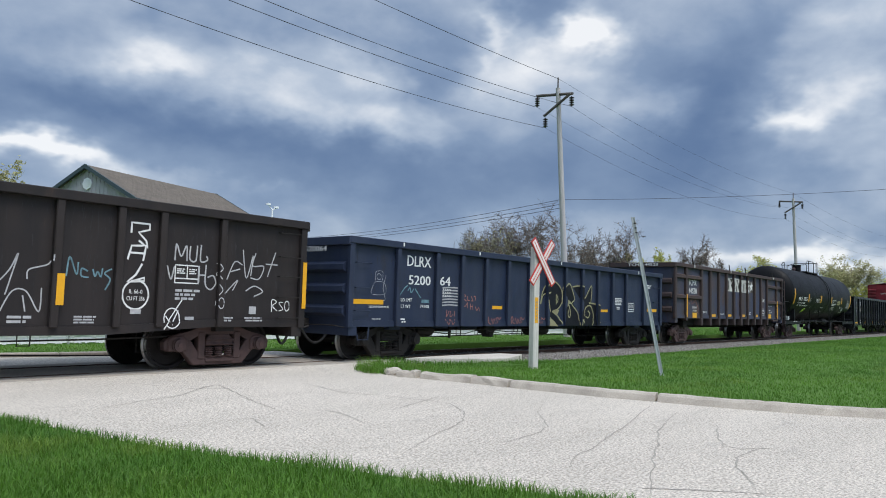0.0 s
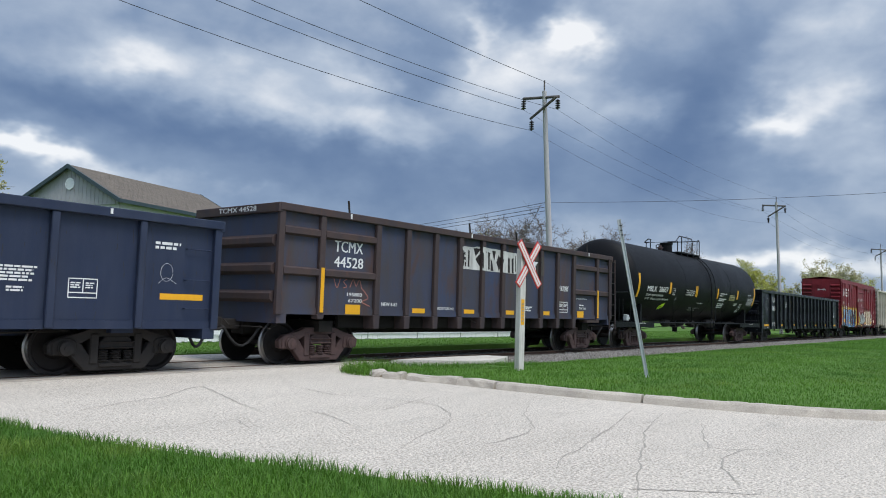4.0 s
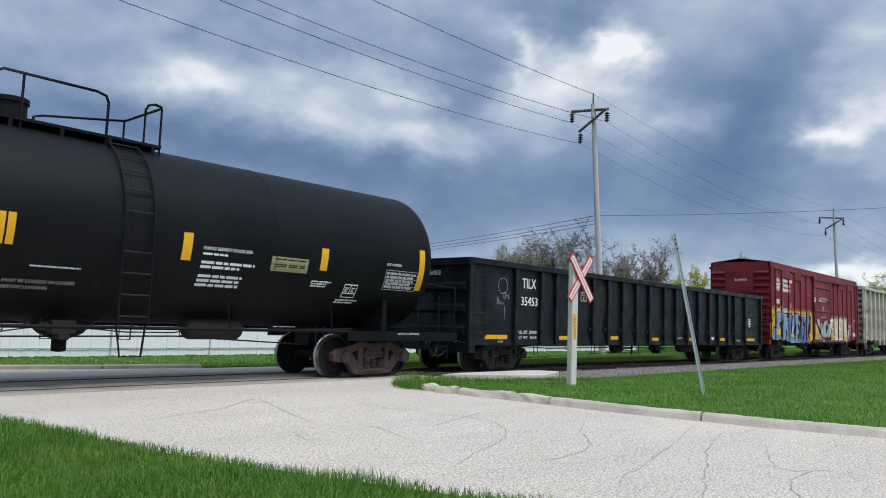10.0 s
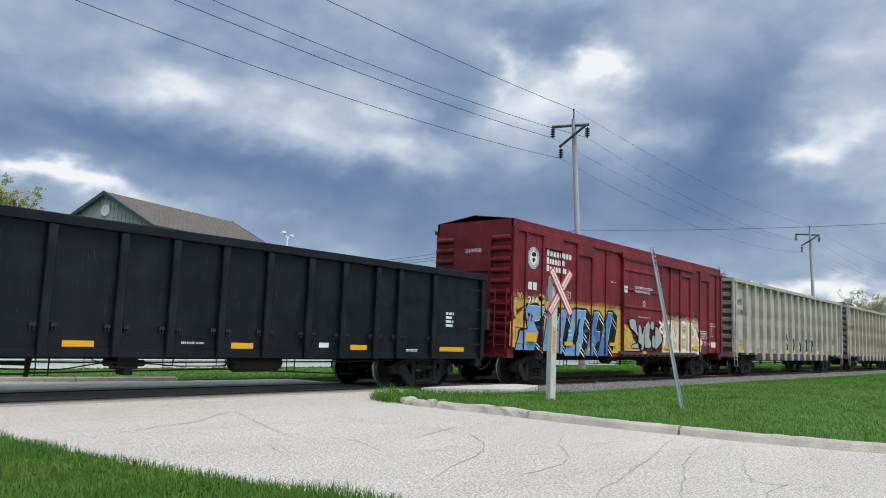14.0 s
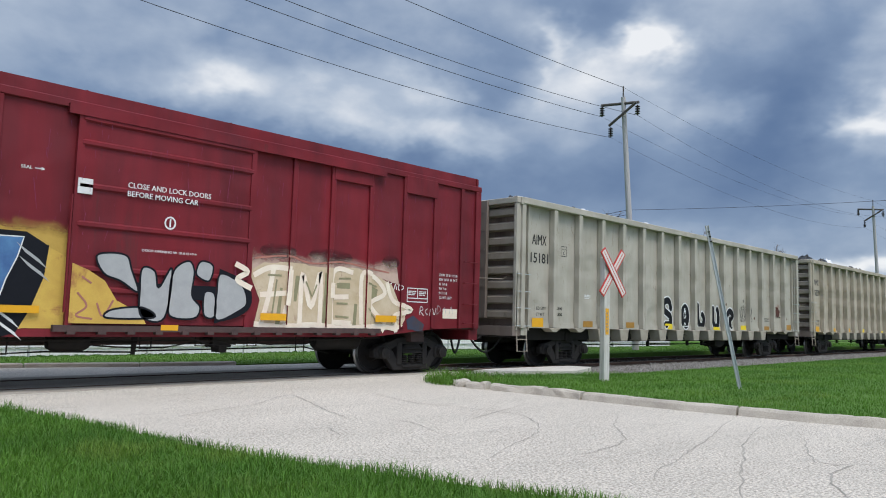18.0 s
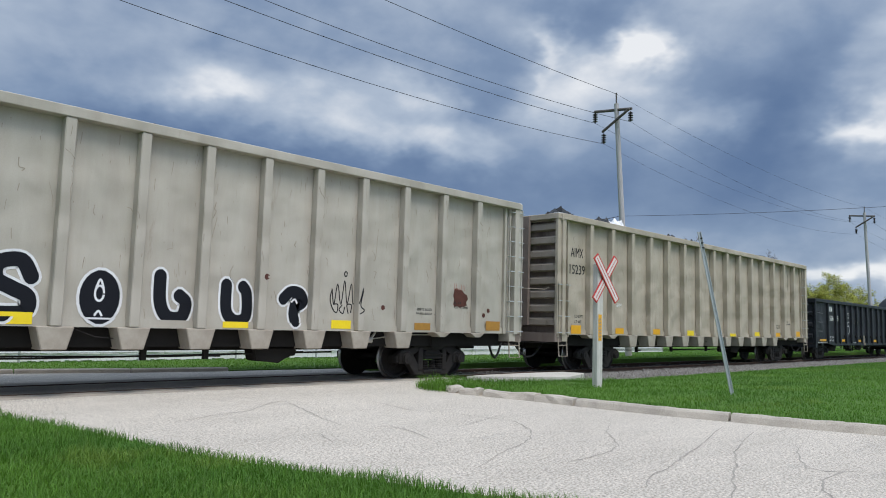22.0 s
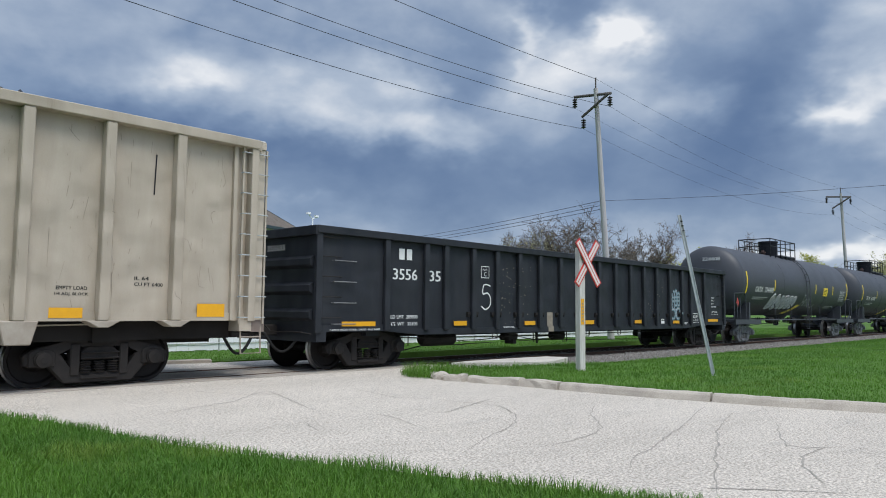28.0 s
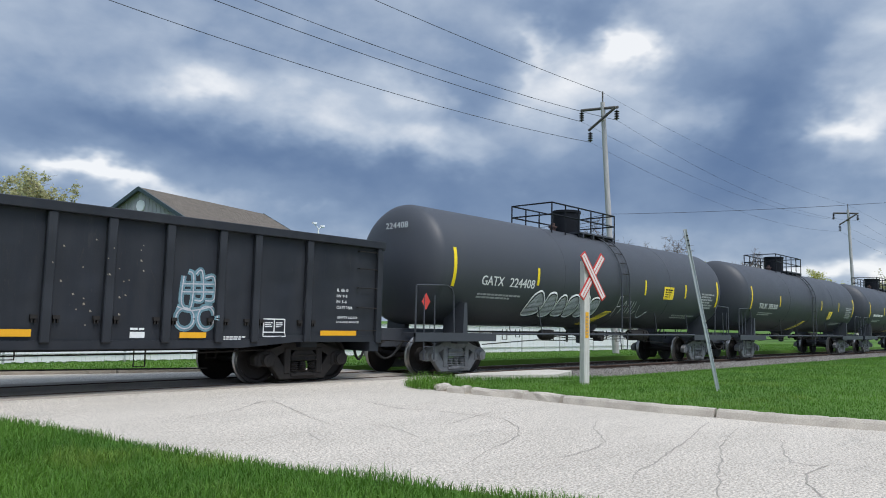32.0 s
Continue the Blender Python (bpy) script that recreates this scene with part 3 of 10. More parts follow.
def small_print(car, x0, x1, z0, z1, lines, skin, material, out=0.004, seed=1):
    """Unreadable small lettering: rows of short bars."""
    rnd = random.Random(seed + int(x0 * 100))
    bm = bmesh.new()
    h = (z1 - z0) / lines
    for k in range(lines):
        x = x0
        end = x1 - rnd.uniform(0, 0.3) * (x1 - x0) * (k > 0)
        while x < end:
            w = rnd.uniform(0.8, 3.2) * h
            a, b = x, min(x + w, end)
            za, zb = z1 - (k + 0.82) * h, z1 - (k + 0.22) * h
            v = [bm.verts.new((p, skin(p, q) - out, q)) for p, q in ((a, za), (b, za), (b, zb), (a, zb))]
            bm.faces.new(v)
            x = b + 0.35 * h
    return part("small_print", bm, material, car, "rows of tiny stencilled lines")


def poly(bm, pts, skin, out=0.003, row=0.035, step=0.045):
    """A painted area, laid on the surface in narrow rows that follow ribs and curves."""
    zs = [p[1] for p in pts]
    z0, z1 = min(zs), max(zs)
    rows = max(1, int((z1 - z0) / row))
    for k in range(rows):
        za, zb = z0 + (z1 - z0) * k / rows, z0 + (z1 - z0) * (k + 1) / rows
        zm = (za + zb) / 2
        xs = []
        for (xa, ya), (xb, yb) in zip(pts, pts[1:] + pts[:1]):
            if (ya > zm) != (yb > zm):
                t = (zm - ya) / (yb - ya)
                sl = (xb - xa) / (yb - ya)
                xs.append((xa + t * (xb - xa), sl))
        xs.sort()
        for (xa, sa), (xb, sb) in zip(xs[::2], xs[1::2]):
            h = zb - zm
            sa, sb = max(-3, min(3, sa)), max(-3, min(3, sb))
            n = max(1, int((xb - xa) / step))
            run, y0 = 0, None
            cuts = [xa + (xb - xa) * i / n for i in range(n + 1)]
            for i in range(n):
                y = round(skin((cuts[i] + cuts[i + 1]) / 2, zm), 4)
                if y0 is None:
                    y0 = y
                last = i == n - 1
                if y != y0:
                    lo, hi = (cuts[i - 1] + cuts[i]) / 2, (cuts[i] + cuts[i + 1]) / 2
                    for _ in range(6):
                        half = (lo + hi) / 2
                        if round(skin(half, zm), 4) == y0:
                            lo = half
                        else:
                            hi = half
                    cuts[i] = hi
                    strip(bm, cuts[run], cuts[i], za, zb, y0 - out, (sa if run == 0 else 0) * h, 0)
                    run, y0 = i, y
                if last:
                    strip(bm, cuts[run], cuts[n], za, zb, y0 - out, (sa if run == 0 else 0) * h, sb * h)


def strip(bm, xa, xb, za, zb, y, da, db):
    if xb - xa < 1e-4:
        return
    bm.faces.new([bm.verts.new(p) for p in ((xa - da, y, za), (xb - db, y, za), (xb + db, y, zb), (xa + da, y, zb))])


def line(bm, pts, width, skin, out=0.003, step=0.07):
    """A painted line through points (x, z) that follows the surface."""
    fine = [pts[0]]
    for (xa, za), (xb, zb) in zip(pts, pts[1:]):
        n = max(1, int(math.hypot(xb - xa, zb - za) / step))
        fine += [(xa + (xb - xa) * k / n, za + (zb - za) * k / n) for k in range(1, n + 1)]
    prev, level = None, None
    for i in range(len(fine) - 1):
        (xa, za), (xb, zb) = fine[i], fine[i + 1]
        y = round(skin((xa + xb) / 2, (za + zb) / 2) - out, 4)
        ends = []
        for m in (i, i + 1):
            a, b = fine[max(0, m - 1)], fine[min(len(fine) - 1, m + 1)]
            dx, dz = b[0] - a[0], b[1] - a[1]
            n = math.hypot(dx, dz) or 1
            px, pz = -dz / n * width / 2, dx / n * width / 2
            ends.append(((fine[m][0] + px, fine[m][1] + pz), (fine[m][0] - px, fine[m][1] - pz)))
        ya, yb = (round(skin(*p) - out, 4) for p in ((xa, za), (xb, zb)))
        ya, yb = (v if abs(v - y) < 0.05 else y for v in (ya, yb))
        if prev is None or abs(ya - level) > 0.05:
            prev = [bm.verts.new((x, ya, z)) for x, z in ends[0]]
        cur = [bm.verts.new((x, yb, z)) for x, z in ends[1]]
        bm.faces.new((prev[0], prev[1], cur[1], cur[0]))
        prev, level = cur, yb


def curve(pts, n=6, closed=False):
    """A smooth line through points."""
    out, m = [], len(pts)
    spans = m if closed else m - 1
    for i in range(spans):
        if closed:
            p = [pts[(i + k) % m] for k in (-1, 0, 1, 2)]
        else:
            p = [pts[max(0, i - 1)], pts[i], pts[i + 1], pts[min(m - 1, i + 2)]]
        for k in range(n):
            t = k / n
            out.append(tuple(0.5 * (2 * p[1][c] + (p[2][c] - p[0][c]) * t + (2 * p[0][c] - 5 * p[1][c] + 4 * p[2][c] - p[3][c]) * t * t + (3 * p[1][c] - p[0][c] - 3 * p[2][c] + p[3][c]) * t ** 3) for c in (0, 1)))
    out.append(pts[0] if closed else pts[-1])
    return out


def paint(car, name, material, skin, lines=(), fills=(), width=0.04, out=0.003, label="", smooth=True, closed=False):
    bm = bmesh.new()
    for f in fills:
        poly(bm, f, skin, out)
    for k, l in enumerate(lines):
        # each later stroke lies on the earlier ones
        line(bm, curve(l, closed=closed) if smooth and len(l) > 2 else l, width, skin, out + 0.0004 * min(k + bool(fills), 12))
    return part(name, bm, material, car, label)


def ellipse(cx, cz, rx, rz, n=14, a0=0.0, a1=360.0):
    return [(cx + rx * math.cos(radians(a0 + (a1 - a0) * k / n)), cz + rz * math.sin(radians(a0 + (a1 - a0) * k / n))) for k in range(n + (a1 - a0 < 360))]


def plate(bm, x0, x1, z0, z1, y, t=0.004):
    """A thin plate on the near side, its back at y."""
    box(bm, x0, x1, y - t, y, z0, z1)




# ---- ground, road, track ----
TRACK_Y = 13.53


def slab_from(outline, z0, z1):
    bm = bmesh.new()
    a = [bm.verts.new((x, y, z1)) for x, y in outline]
    b = [bm.verts.new((x, y, z0)) for x, y in outline]
    bm.faces.new(a)
    bm.faces.new(b[::-1])
    for i in range(len(a)):
        j = (i + 1) % len(a)
        bm.faces.new((a[i], b[i], b[j], a[j]))
    bmesh.ops.triangulate(bm, faces=[f for f in bm.faces if len(f.verts) > 4])
    return bm


def build_ground():
    bm = bmesh.new()
    bmesh.ops.create_grid(bm, x_segments=40, y_segments=40, size=2500)
    solid("ground", bm, M_GROUND, "flat green meadow reaching to the horizon", "ground", "structure", at=(0, 0, -0.34))
    # the road in strips, its far side following the kerb and the crossing
    bm = bmesh.new()
    edge = [(60, -40), (60, -6), (20, -1.35), (15, -0.15), (12.6, 2.0), (11.75, 3.6), (11.4, 5.0), (11.1, 6.2), (10.8, 7.9), (10.6, 9.4), (11.3, 11.1), (13.2, 12.0), (12.6, 16.1), (9.5, 16.25), (7.2, 16.6), (5, 17.2), (-39, 22)]
    rows = [[bm.verts.new((x, y, z)) for x, z in ((-40, -0.3), (-40, -0.02), (right, -0.02), (right, -0.3))] for right, y in edge]
    for a, b in zip(rows, rows[1:]):
        for k in range(4):
            bm.faces.new((a[k], a[(k + 1) % 4], b[(k + 1) % 4], b[k]))
    bm.faces.new(rows[0])
    bm.faces.new(rows[-1])
    solid("road", bm, M_ROAD, "pale worn concrete road with fine cracks", "road", "structure")
    bm = bmesh.new()
    box(bm, -40, 12.9, TRACK_Y - 1.35, TRACK_Y - 0.8, -0.2, -0.012)
    box(bm, -40, 12.9, TRACK_Y - 0.62, TRACK_Y + 0.62, -0.2, -0.012)
    box(bm, -40, 12.9, TRACK_Y + 0.8, TRACK_Y + 1.35, -0.2, -0.012)
    solid("crossing_surface", bm, M_TAR, "dark oily asphalt between and beside the rails", "crossing", "structure")


KERB = [(10.42, 9.5), (10.52, 9.05), (10.66, 7.9), (10.67, 7.1), (10.72, 6.25), (10.8, 5.35), (10.94, 4.63), (11.07, 3.85), (11.23, 3.2), (11.45, 2.5), (11.85, 1.75), (12.6, 0.85), (14.4, -0.4), (20, -1.6)]
VERGE_NEAR = [(2.75, 11.2), (2.95, 9.8), (3.2, 8.8), (3.45, 6.8), (3.75, 5.6), (3.98, 4.9), (4.4, 3.65), (4.7, 2.8), (4.9, 2.05), (5.5, 0), (7, -4), (9, -9)]
VERGE_FAR = KERB[::-1] + [(10.25, 9.75), (10.1, 10.15), (10.3, 10.7), (10.75, 11.1), (11.25, 11.2), (11.9, 11.05), (13.0, 10.6), (14.5, 10.3), (18, 10.2), (30, 9.9), (60, 9.6), (160, 9.4), (160, -3)]


def verge_z(x, y):
    """Height of the far verge: level by the kerb, then a long fall to the toe of the ballast."""
    a, b, c = min(1.0, max(0.0, (y - 6) / 4.2)), min(1.0, max(0.0, (y - 10.2) / 1.1)), min(1.0, max(0.0, (x - 12) / 5))
    return 0.05 - (0.14 * a + 0.12 * b) * c


def build_verges():
    solid("verge", slab_from([(-30, 11.4)] + VERGE_NEAR[::1] + [(9, -30), (-30, -30)], -0.2, 0.0), M_GROUND, "trodden soil under the grass beside the road", "verge", "structure")
    solid("verge", slab_from([(10.5, 9.5), (10.45, 9.9), (10.5, 10.4), (10.75, 10.8), (11.25, 11.0), (11.9, 11.0), (13.0, 10.6), (14.5, 10.3), (14.5, 9.45)], -0.2, 0.02), M_GROUND, "soil under the grass at the corner of the verge", "verge", "structure")
    # the verge between kerb and track, as a falling sheet that starts at the kerb's back
    bm = bmesh.new()
    ky, kx = [p[1] for p in KERB][::-1], [p[0] for p in KERB][::-1]
    rows = []
    for y in [-1.6, -0.4, 0.3, 0.85, 1.75, 2.5, 3.2, 3.85, 4.63, 5.35, 6.25, 7.1, 7.9, 8.5, 9.05, 9.5, 9.9, 10.2, 10.5, 10.9, 11.4]:
        x0 = float(np.interp(y, ky, kx)) if y < 9.55 else 14.4
        xs = [x0] + [max(x0 + 0.01 * k, v) for k, v in enumerate([10.8, 11.5, 12.5, 13.5, 14.5, 16, 18, 22, 30, 45, 80, 160], 1)]
        rows.append([bm.verts.new((x, y, verge_z(x, y))) for x in xs])
    for a, b in zip(rows, rows[1:]):
        for k in range(len(a) - 1):
            bm.faces.new((a[k], a[k + 1], b[k + 1], b[k]))
    solid("verge", bm, M_GROUND, "soil under the grass between kerb and track", "verge", "structure", smooth=True)
    solid("verge", slab_from([(-40, 22.4), (5, 17.4), (7.2, 16.8), (9.5, 16.4), (12.6, 16.2), (20, 16.4), (160, 16.6), (160, 60), (-40, 60)], -0.2, 0.0), M_GROUND, "soil under the far grass strip", "verge", "structure")


def offset_line(line, d):
    out = []
    for i, (x, y) in enumerate(line):
        a, b = line[max(0, i - 1)], line[min(len(line) - 1, i + 1)]
        tx, ty = b[0] - a[0], b[1] - a[1]
        n = math.hypot(tx, ty)
        out.append((x - ty / n * d, y + tx / n * d))
    return out


def build_kerb():
    """Kerb stones along the verge, each a cast piece with a sloped face and a worn edge."""
    kerb = thing("kerb", "low worn concrete kerb with broken joints", "kerb", kind="structure")
    rnd = random.Random(4)
    back, front, foot = KERB, offset_line(KERB, -0.18), offset_line(KERB, -0.22)
    for i in range(len(KERB) - 1):
        bm = bmesh.new()
        ring = []
        # broken joints at the nose and one open joint further on, the rest tight
        lo, hi = {1: 0.06, 3: 0.04, 6: 0.025}.get(i, 0.001), {0: 0.9, 2: 0.97, 5: 0.975}.get(i, 0.999)
        for k in range(5):
            u = lo + (hi - lo) * k / 4
            lerp = lambda line: (line[i][0] + (line[i + 1][0] - line[i][0]) * u, line[i][1] + (line[i + 1][1] - line[i][1]) * u)
            j = 0.022 if i < 3 else 0.006
            (xa, ya), (xb, yb), (xc, yc) = lerp(back), lerp(front), lerp(foot)
            dz = rnd.uniform(-j, j)
            pts = ((xa, ya, -0.15), (xa, ya, 0.1 + dz), (xb + 0.03, yb, 0.1 + dz), (xb + rnd.uniform(-j, j), yb, 0.07 + dz), (xc, yc, -0.03), (xc, yc, -0.15))
            ring.append([bm.verts.new(p) for p in pts])
        for a, b in zip(ring, ring[1:]):
            for m in range(6):
                n = (m + 1) % 6
                bm.faces.new((a[m], a[n], b[n], b[m]))
        bm.faces.new(ring[0])
        bm.faces.new(ring[-1][::-1])
        part("kerb_stone", bm, M_KERB, kerb)
    for x, y, r in ((10.45, 9.75, 0.22), (10.7, 10.15, 0.12)):
        part("kerb_stone", rock(r, rnd), M_KERB, kerb, "broken lump of kerb").location = (x, y, 0.02)


def rock(r, rnd):
    bm = bmesh.new()
    bmesh.ops.create_icosphere(bm, subdivisions=2, radius=r)
    s = rnd.random() * 50
    for v in bm.verts:
        v.co *= 0.85 + 0.3 * noise.noise(v.co * (3 / r) * 0.4 + Vector((s, s, s)))
        v.co.z *= 0.6
    return bm


def build_track():
    bm = bmesh.new()
    shoulder = [(10.7, -0.4), (11.1, -0.235), (11.7, -0.13), (12.1, -0.095), (15.0, -0.095), (15.5, -0.16), (16.2, -0.3), (16.9, -0.42)]
    ends = [[bm.verts.new((x, y, z)) for y, z in shoulder] for x in (12.7, 500)]
    for k in range(len(shoulder)):
        n = (k + 1) % len(shoulder)
        bm.faces.new((ends[0][k], ends[1][k], ends[1][n], ends[0][n]))
    bm.faces.new(ends[0][::-1])
    solid("ballast", bm, M_BALLAST, "grey crushed stone bed under the track", "ballast", "structure")
    track = thing("track", "single railway track with rusty rails on timber ties", "track", kind="structure")
    profile = [(-0.07, -0.17), (0.07, -0.17), (0.07, -0.155), (0.012, -0.135), (0.012, -0.045), (0.036, -0.035), (0.036, -0.004), (0.028, 0), (-0.028, 0), (-0.036, -0.004), (-0.036, -0.035), (-0.012, -0.045), (-0.012, -0.135), (-0.07, -0.155)]
    for side in (-1, 1):
        bm = bmesh.new()
        y = TRACK_Y + side * 0.7525
        a = [bm.verts.new((-60, y + p, z)) for p, z in profile]
        b = [bm.verts.new((500, y + p, z)) for p, z in profile]
        for i in range(len(a)):
            j = (i + 1) % len(a)
            bm.faces.new((a[i], a[j], b[j], b[i]))
        part("rail", bm, M_RAILSIDE, track)
        bm = bmesh.new()
        box(bm, -60, 500, y - 0.026, y + 0.026, -0.002, 0.0015)
        part("rail_head", bm, M_RAILTOP, track, "polished rail head")
    bm = bmesh.new()
    box(bm, -0.115, 0.115, -1.3, 1.3, -0.1, 0.06)
    tie = mesh_of(bm, M_TIE, 0.008)
    for k in range(130):
        t = part("tie", tie, M_TIE, track)
        t.location = (13.2 + 0.52 * k, TRACK_Y, -0.14)


def scatter_ballast():
    """Loose stones on the shoulder of the track."""
    rng = np.random.default_rng(7)
    base = np.array([(1, 0, 0), (-1, 0, 0), (0, 1, 0), (0, -1, 0), (0, 0, 1), (0, 0, -1)], float)
    tri = np.array([(0, 2, 4), (2, 1, 4), (1, 3, 4), (3, 0, 4), (2, 0, 5), (1, 2, 5), (3, 1, 5), (0, 3, 5)])
    n = 16000
    x = 13 + 70 * rng.random(n) ** 1.4
    y = np.where(rng.random(n) < 0.8, rng.uniform(11.2, 12.3, n), rng.uniform(12.3, 15.8, n))
    r = rng.uniform(0.02, 0.045, n)
    v = base[None] * r[:, None, None] * rng.uniform(0.6, 1.3, (n, 6, 3))
    a = rng.random(n) * 6.28
    c, s = np.cos(a)[:, None], np.sin(a)[:, None]
    w = np.stack([v[..., 0] * c - v[..., 1] * s, v[..., 0] * s + v[..., 1] * c, v[..., 2]], -1)
    w += np.stack([x, y, np.interp(y, [11.1, 11.7, 12.1, 15.0, 15.5, 16.2], [-0.235, -0.13, -0.095, -0.095, -0.16, -0.3]) + 0.01], -1)[:, None]
    me = bpy.data.meshes.new("stones")
    me.from_pydata(w.reshape(-1, 3).tolist(), [], (tri[None] + 6 * np.arange(n)[:, None, None]).reshape(-1, 3).tolist())
    me.materials.append(M_BALLAST)
    tagged(new("ballast_stones", me), "loose grey ballast stones beside the rails", "stones", "", "stuff")


build_ground()
build_verges()
build_kerb()
build_track()
scatter_ballast()


# ---- the train: every car's origin is at the end that leads, on the track's centre line at rail height ----
def wheel_mesh():
    bm = bmesh.new()
    for s in (-1, 1):
        prof = [(0.1, 0.60), (0.12, 0.66), (0.36, 0.66), (0.375, 0.655), (0.485, 0.655), (0.487, 0.685), (0.46, 0.7), (0.452, 0.79), (0.40, 0.79), (0.37, 0.735), (0.2, 0.72), (0.14, 0.80), (0.09, 0.81), (0.09, 0.9)]
        lathe(bm, [(r, s * y) for r, y in prof], 36, "y")
    bar(bm, (0, -1.02, 0), (0, 1.02, 0), 0.085, 12)
    me = mesh_of(bm, M_WHEEL, 0, True, "wheel_set")
    me.materials.append(M_TREAD)
    for f in me.polygons:
        if all(math.hypot(me.vertices[i].co.x, me.vertices[i].co.z) > 0.448 for i in f.vertices):
            f.material_index = 1
    return me


def truck_meshes(material):
    """Bolster, side frame, spring nest and bearing cap of a three-piece truck."""
    bm = bmesh.new()
    box(bm, -0.2, 0.2, -1.0, 1.0, 0.5, 0.74)
    for s in (-1, 1):
        prism(bm, [(-0.3, 0.43), (-0.3, 0.56), (-0.2, 0.65), (0.2, 0.65), (0.3, 0.56), (0.3, 0.43)], *sorted((s * 0.85, s * 1.1)))
        for z in (0.44, 0.53):
            box(bm, -0.31, 0.31, *sorted((s * 1.104, s * 1.14)), z, z + 0.035)
    bolster = mesh_of(bm, material, 0.015, False, "bolster")
    bm = bmesh.new()
    ya, yb = -1.09, -0.93
    prism(bm, [(-1.14, 0.36), (-1.16, 0.52), (-1.02, 0.63), (-0.62, 0.7), (-0.45, 0.8), (0.45, 0.8), (0.62, 0.7), (1.02, 0.63), (1.16, 0.52), (1.14, 0.36), (0.72, 0.36), (0.68, 0.53), (0.42, 0.665), (-0.42, 0.665), (-0.68, 0.53), (-0.72, 0.36)], ya, yb)
    prism(bm, [(-0.82, 0.38), (-0.68, 0.55), (-0.6, 0.53), (-0.42, 0.22), (0.42, 0.22), (0.6, 0.53), (0.68, 0.55), (0.82, 0.38), (0.54, 0.07), (-0.54, 0.07)], ya + 0.004, yb - 0.004)
    for x in (-0.39, 0.39):
        box(bm, x - 0.075, x + 0.075, ya - 0.02, yb, 0.18, 0.7)
    for x in (-0.889, 0.889):
        prism(bm, [(x - 0.2, 0.34), (x - 0.2, 0.56), (x - 0.1, 0.63), (x + 0.1, 0.63), (x + 0.2, 0.56), (x + 0.2, 0.34)], -1.12, -0.95)
    box(bm, -0.3, 0.3, ya - 0.03, yb, 0.12, 0.2)
    side = mesh_of(bm, material, 0.018, False, "side_frame")
    bm = bmesh.new()
    for x in (-0.22, 0.0, 0.22):
        prof = []
        for k in range(5):
            z = 0.225 + k * 0.04
            prof += [(0.07, z), (0.1, z + 0.014), (0.07, z + 0.028)]
        base = len(bm.verts)
        lathe(bm, prof, 12, "z")
        bm.verts.ensure_lookup_table()
        for v in bm.verts[base:]:
            v.co += Vector((x, -1.06, 0))
    springs = mesh_of(bm, material, 0, True, "spring_nest")
    bm = bmesh.new()
    lathe(bm, [(0.13, -1.12), (0.13, -1.15), (0.115, -1.16), (0.115, -1.2), (0.05, -1.21), (0.05, -1.22)], 14, "y")
    cap = mesh_of(bm, material, 0, True, "bearing_cap")
    return bolster, side, springs, cap


WHEEL = wheel_mesh()
TRUCK_DARK, TRUCK_RUST, TRUCK_GREY = truck_meshes(M_STEEL), truck_meshes(M_RUSTY), truck_meshes(M_GREYSTEEL)
WHEELS, CARS = [], []


def truck(car, x, kind=None):
    bolster, side, springs, cap = kind or TRUCK_DARK
    t = part("truck", bolster, None, car, "cast steel truck with coil springs")
    t.location = (x, 0, 0)
    for turn in (0, math.pi):
        for nm, me in (("side_frame", side), ("spring_nest", springs)):
            part(nm, me, None, t).rotation_euler.z = turn
        for dx in (-0.889, 0.889):
            c = part("bearing_cap", cap, None, t)
            c.rotation_euler.z = turn
            c.location = (dx, 0, 0.457)
    for dx in (-0.889, 0.889):
        w = part("wheel_set", WHEEL, None, t, "steel wheel set with bright treads")
        w.location = (dx, 0, 0.457)
        WHEELS.append((w, dx))
    return t


def new_car(name, label, start):
    car = thing(name, label, "freight car", (start, TRACK_Y, 0), "cars of the freight train")
    CARS.append((car, start))
    return car


def running_gear(car, length, inset, material, kind=None, sill=0.95, reach=0.62):
    """Centre sill, couplers, hoses, brake gear and the two trucks."""
    bm = bmesh.new()
    box(bm, 0.1, length - 0.1, -0.2, 0.2, sill - 0.32, sill)
    for x in (inset, length - inset):
        box(bm, x - 0.2, x + 0.2, -1.25, 1.25, sill - 0.24, sill)
    part("centre_sill", bm, material, car)
    couplers(car, length, reach)
    for x in (inset, length - inset):
        truck(car, x, kind)


def grab_irons(car, x0, x1, zs, y, material, out=0.07):
    for z in zs:
        bm = bmesh.new()
        tube(bm, [(x0, y, z), (x0, y - out, z), (x1, y - out, z), (x1, y, z)], 0.011, 5)
        part("grab_iron", bm, material, car)


def reflectors(car, spots, y, material=None):
    for x0, x1, z0, z1 in spots:
        bm = bmesh.new()
        plate(bm, x0, x1, z0, z1, y)
        part("reflector", bm, material or M_YELLOW, car, "yellow reflective strip")


def rib_skin(ribs, rib_w, sheet, face, top=9.0, sill=lambda x: 0.0):
    """The near surface of a ribbed side: the rib's face where there is a rib, the sill's low down, else the sheet."""
    def skin(x, z):
        if any(abs(x - r) < rib_w / 2 for r in ribs) and z < top:
            return -face
        return -sheet - 0.04 if z < sill(x) else -sheet
    return skin


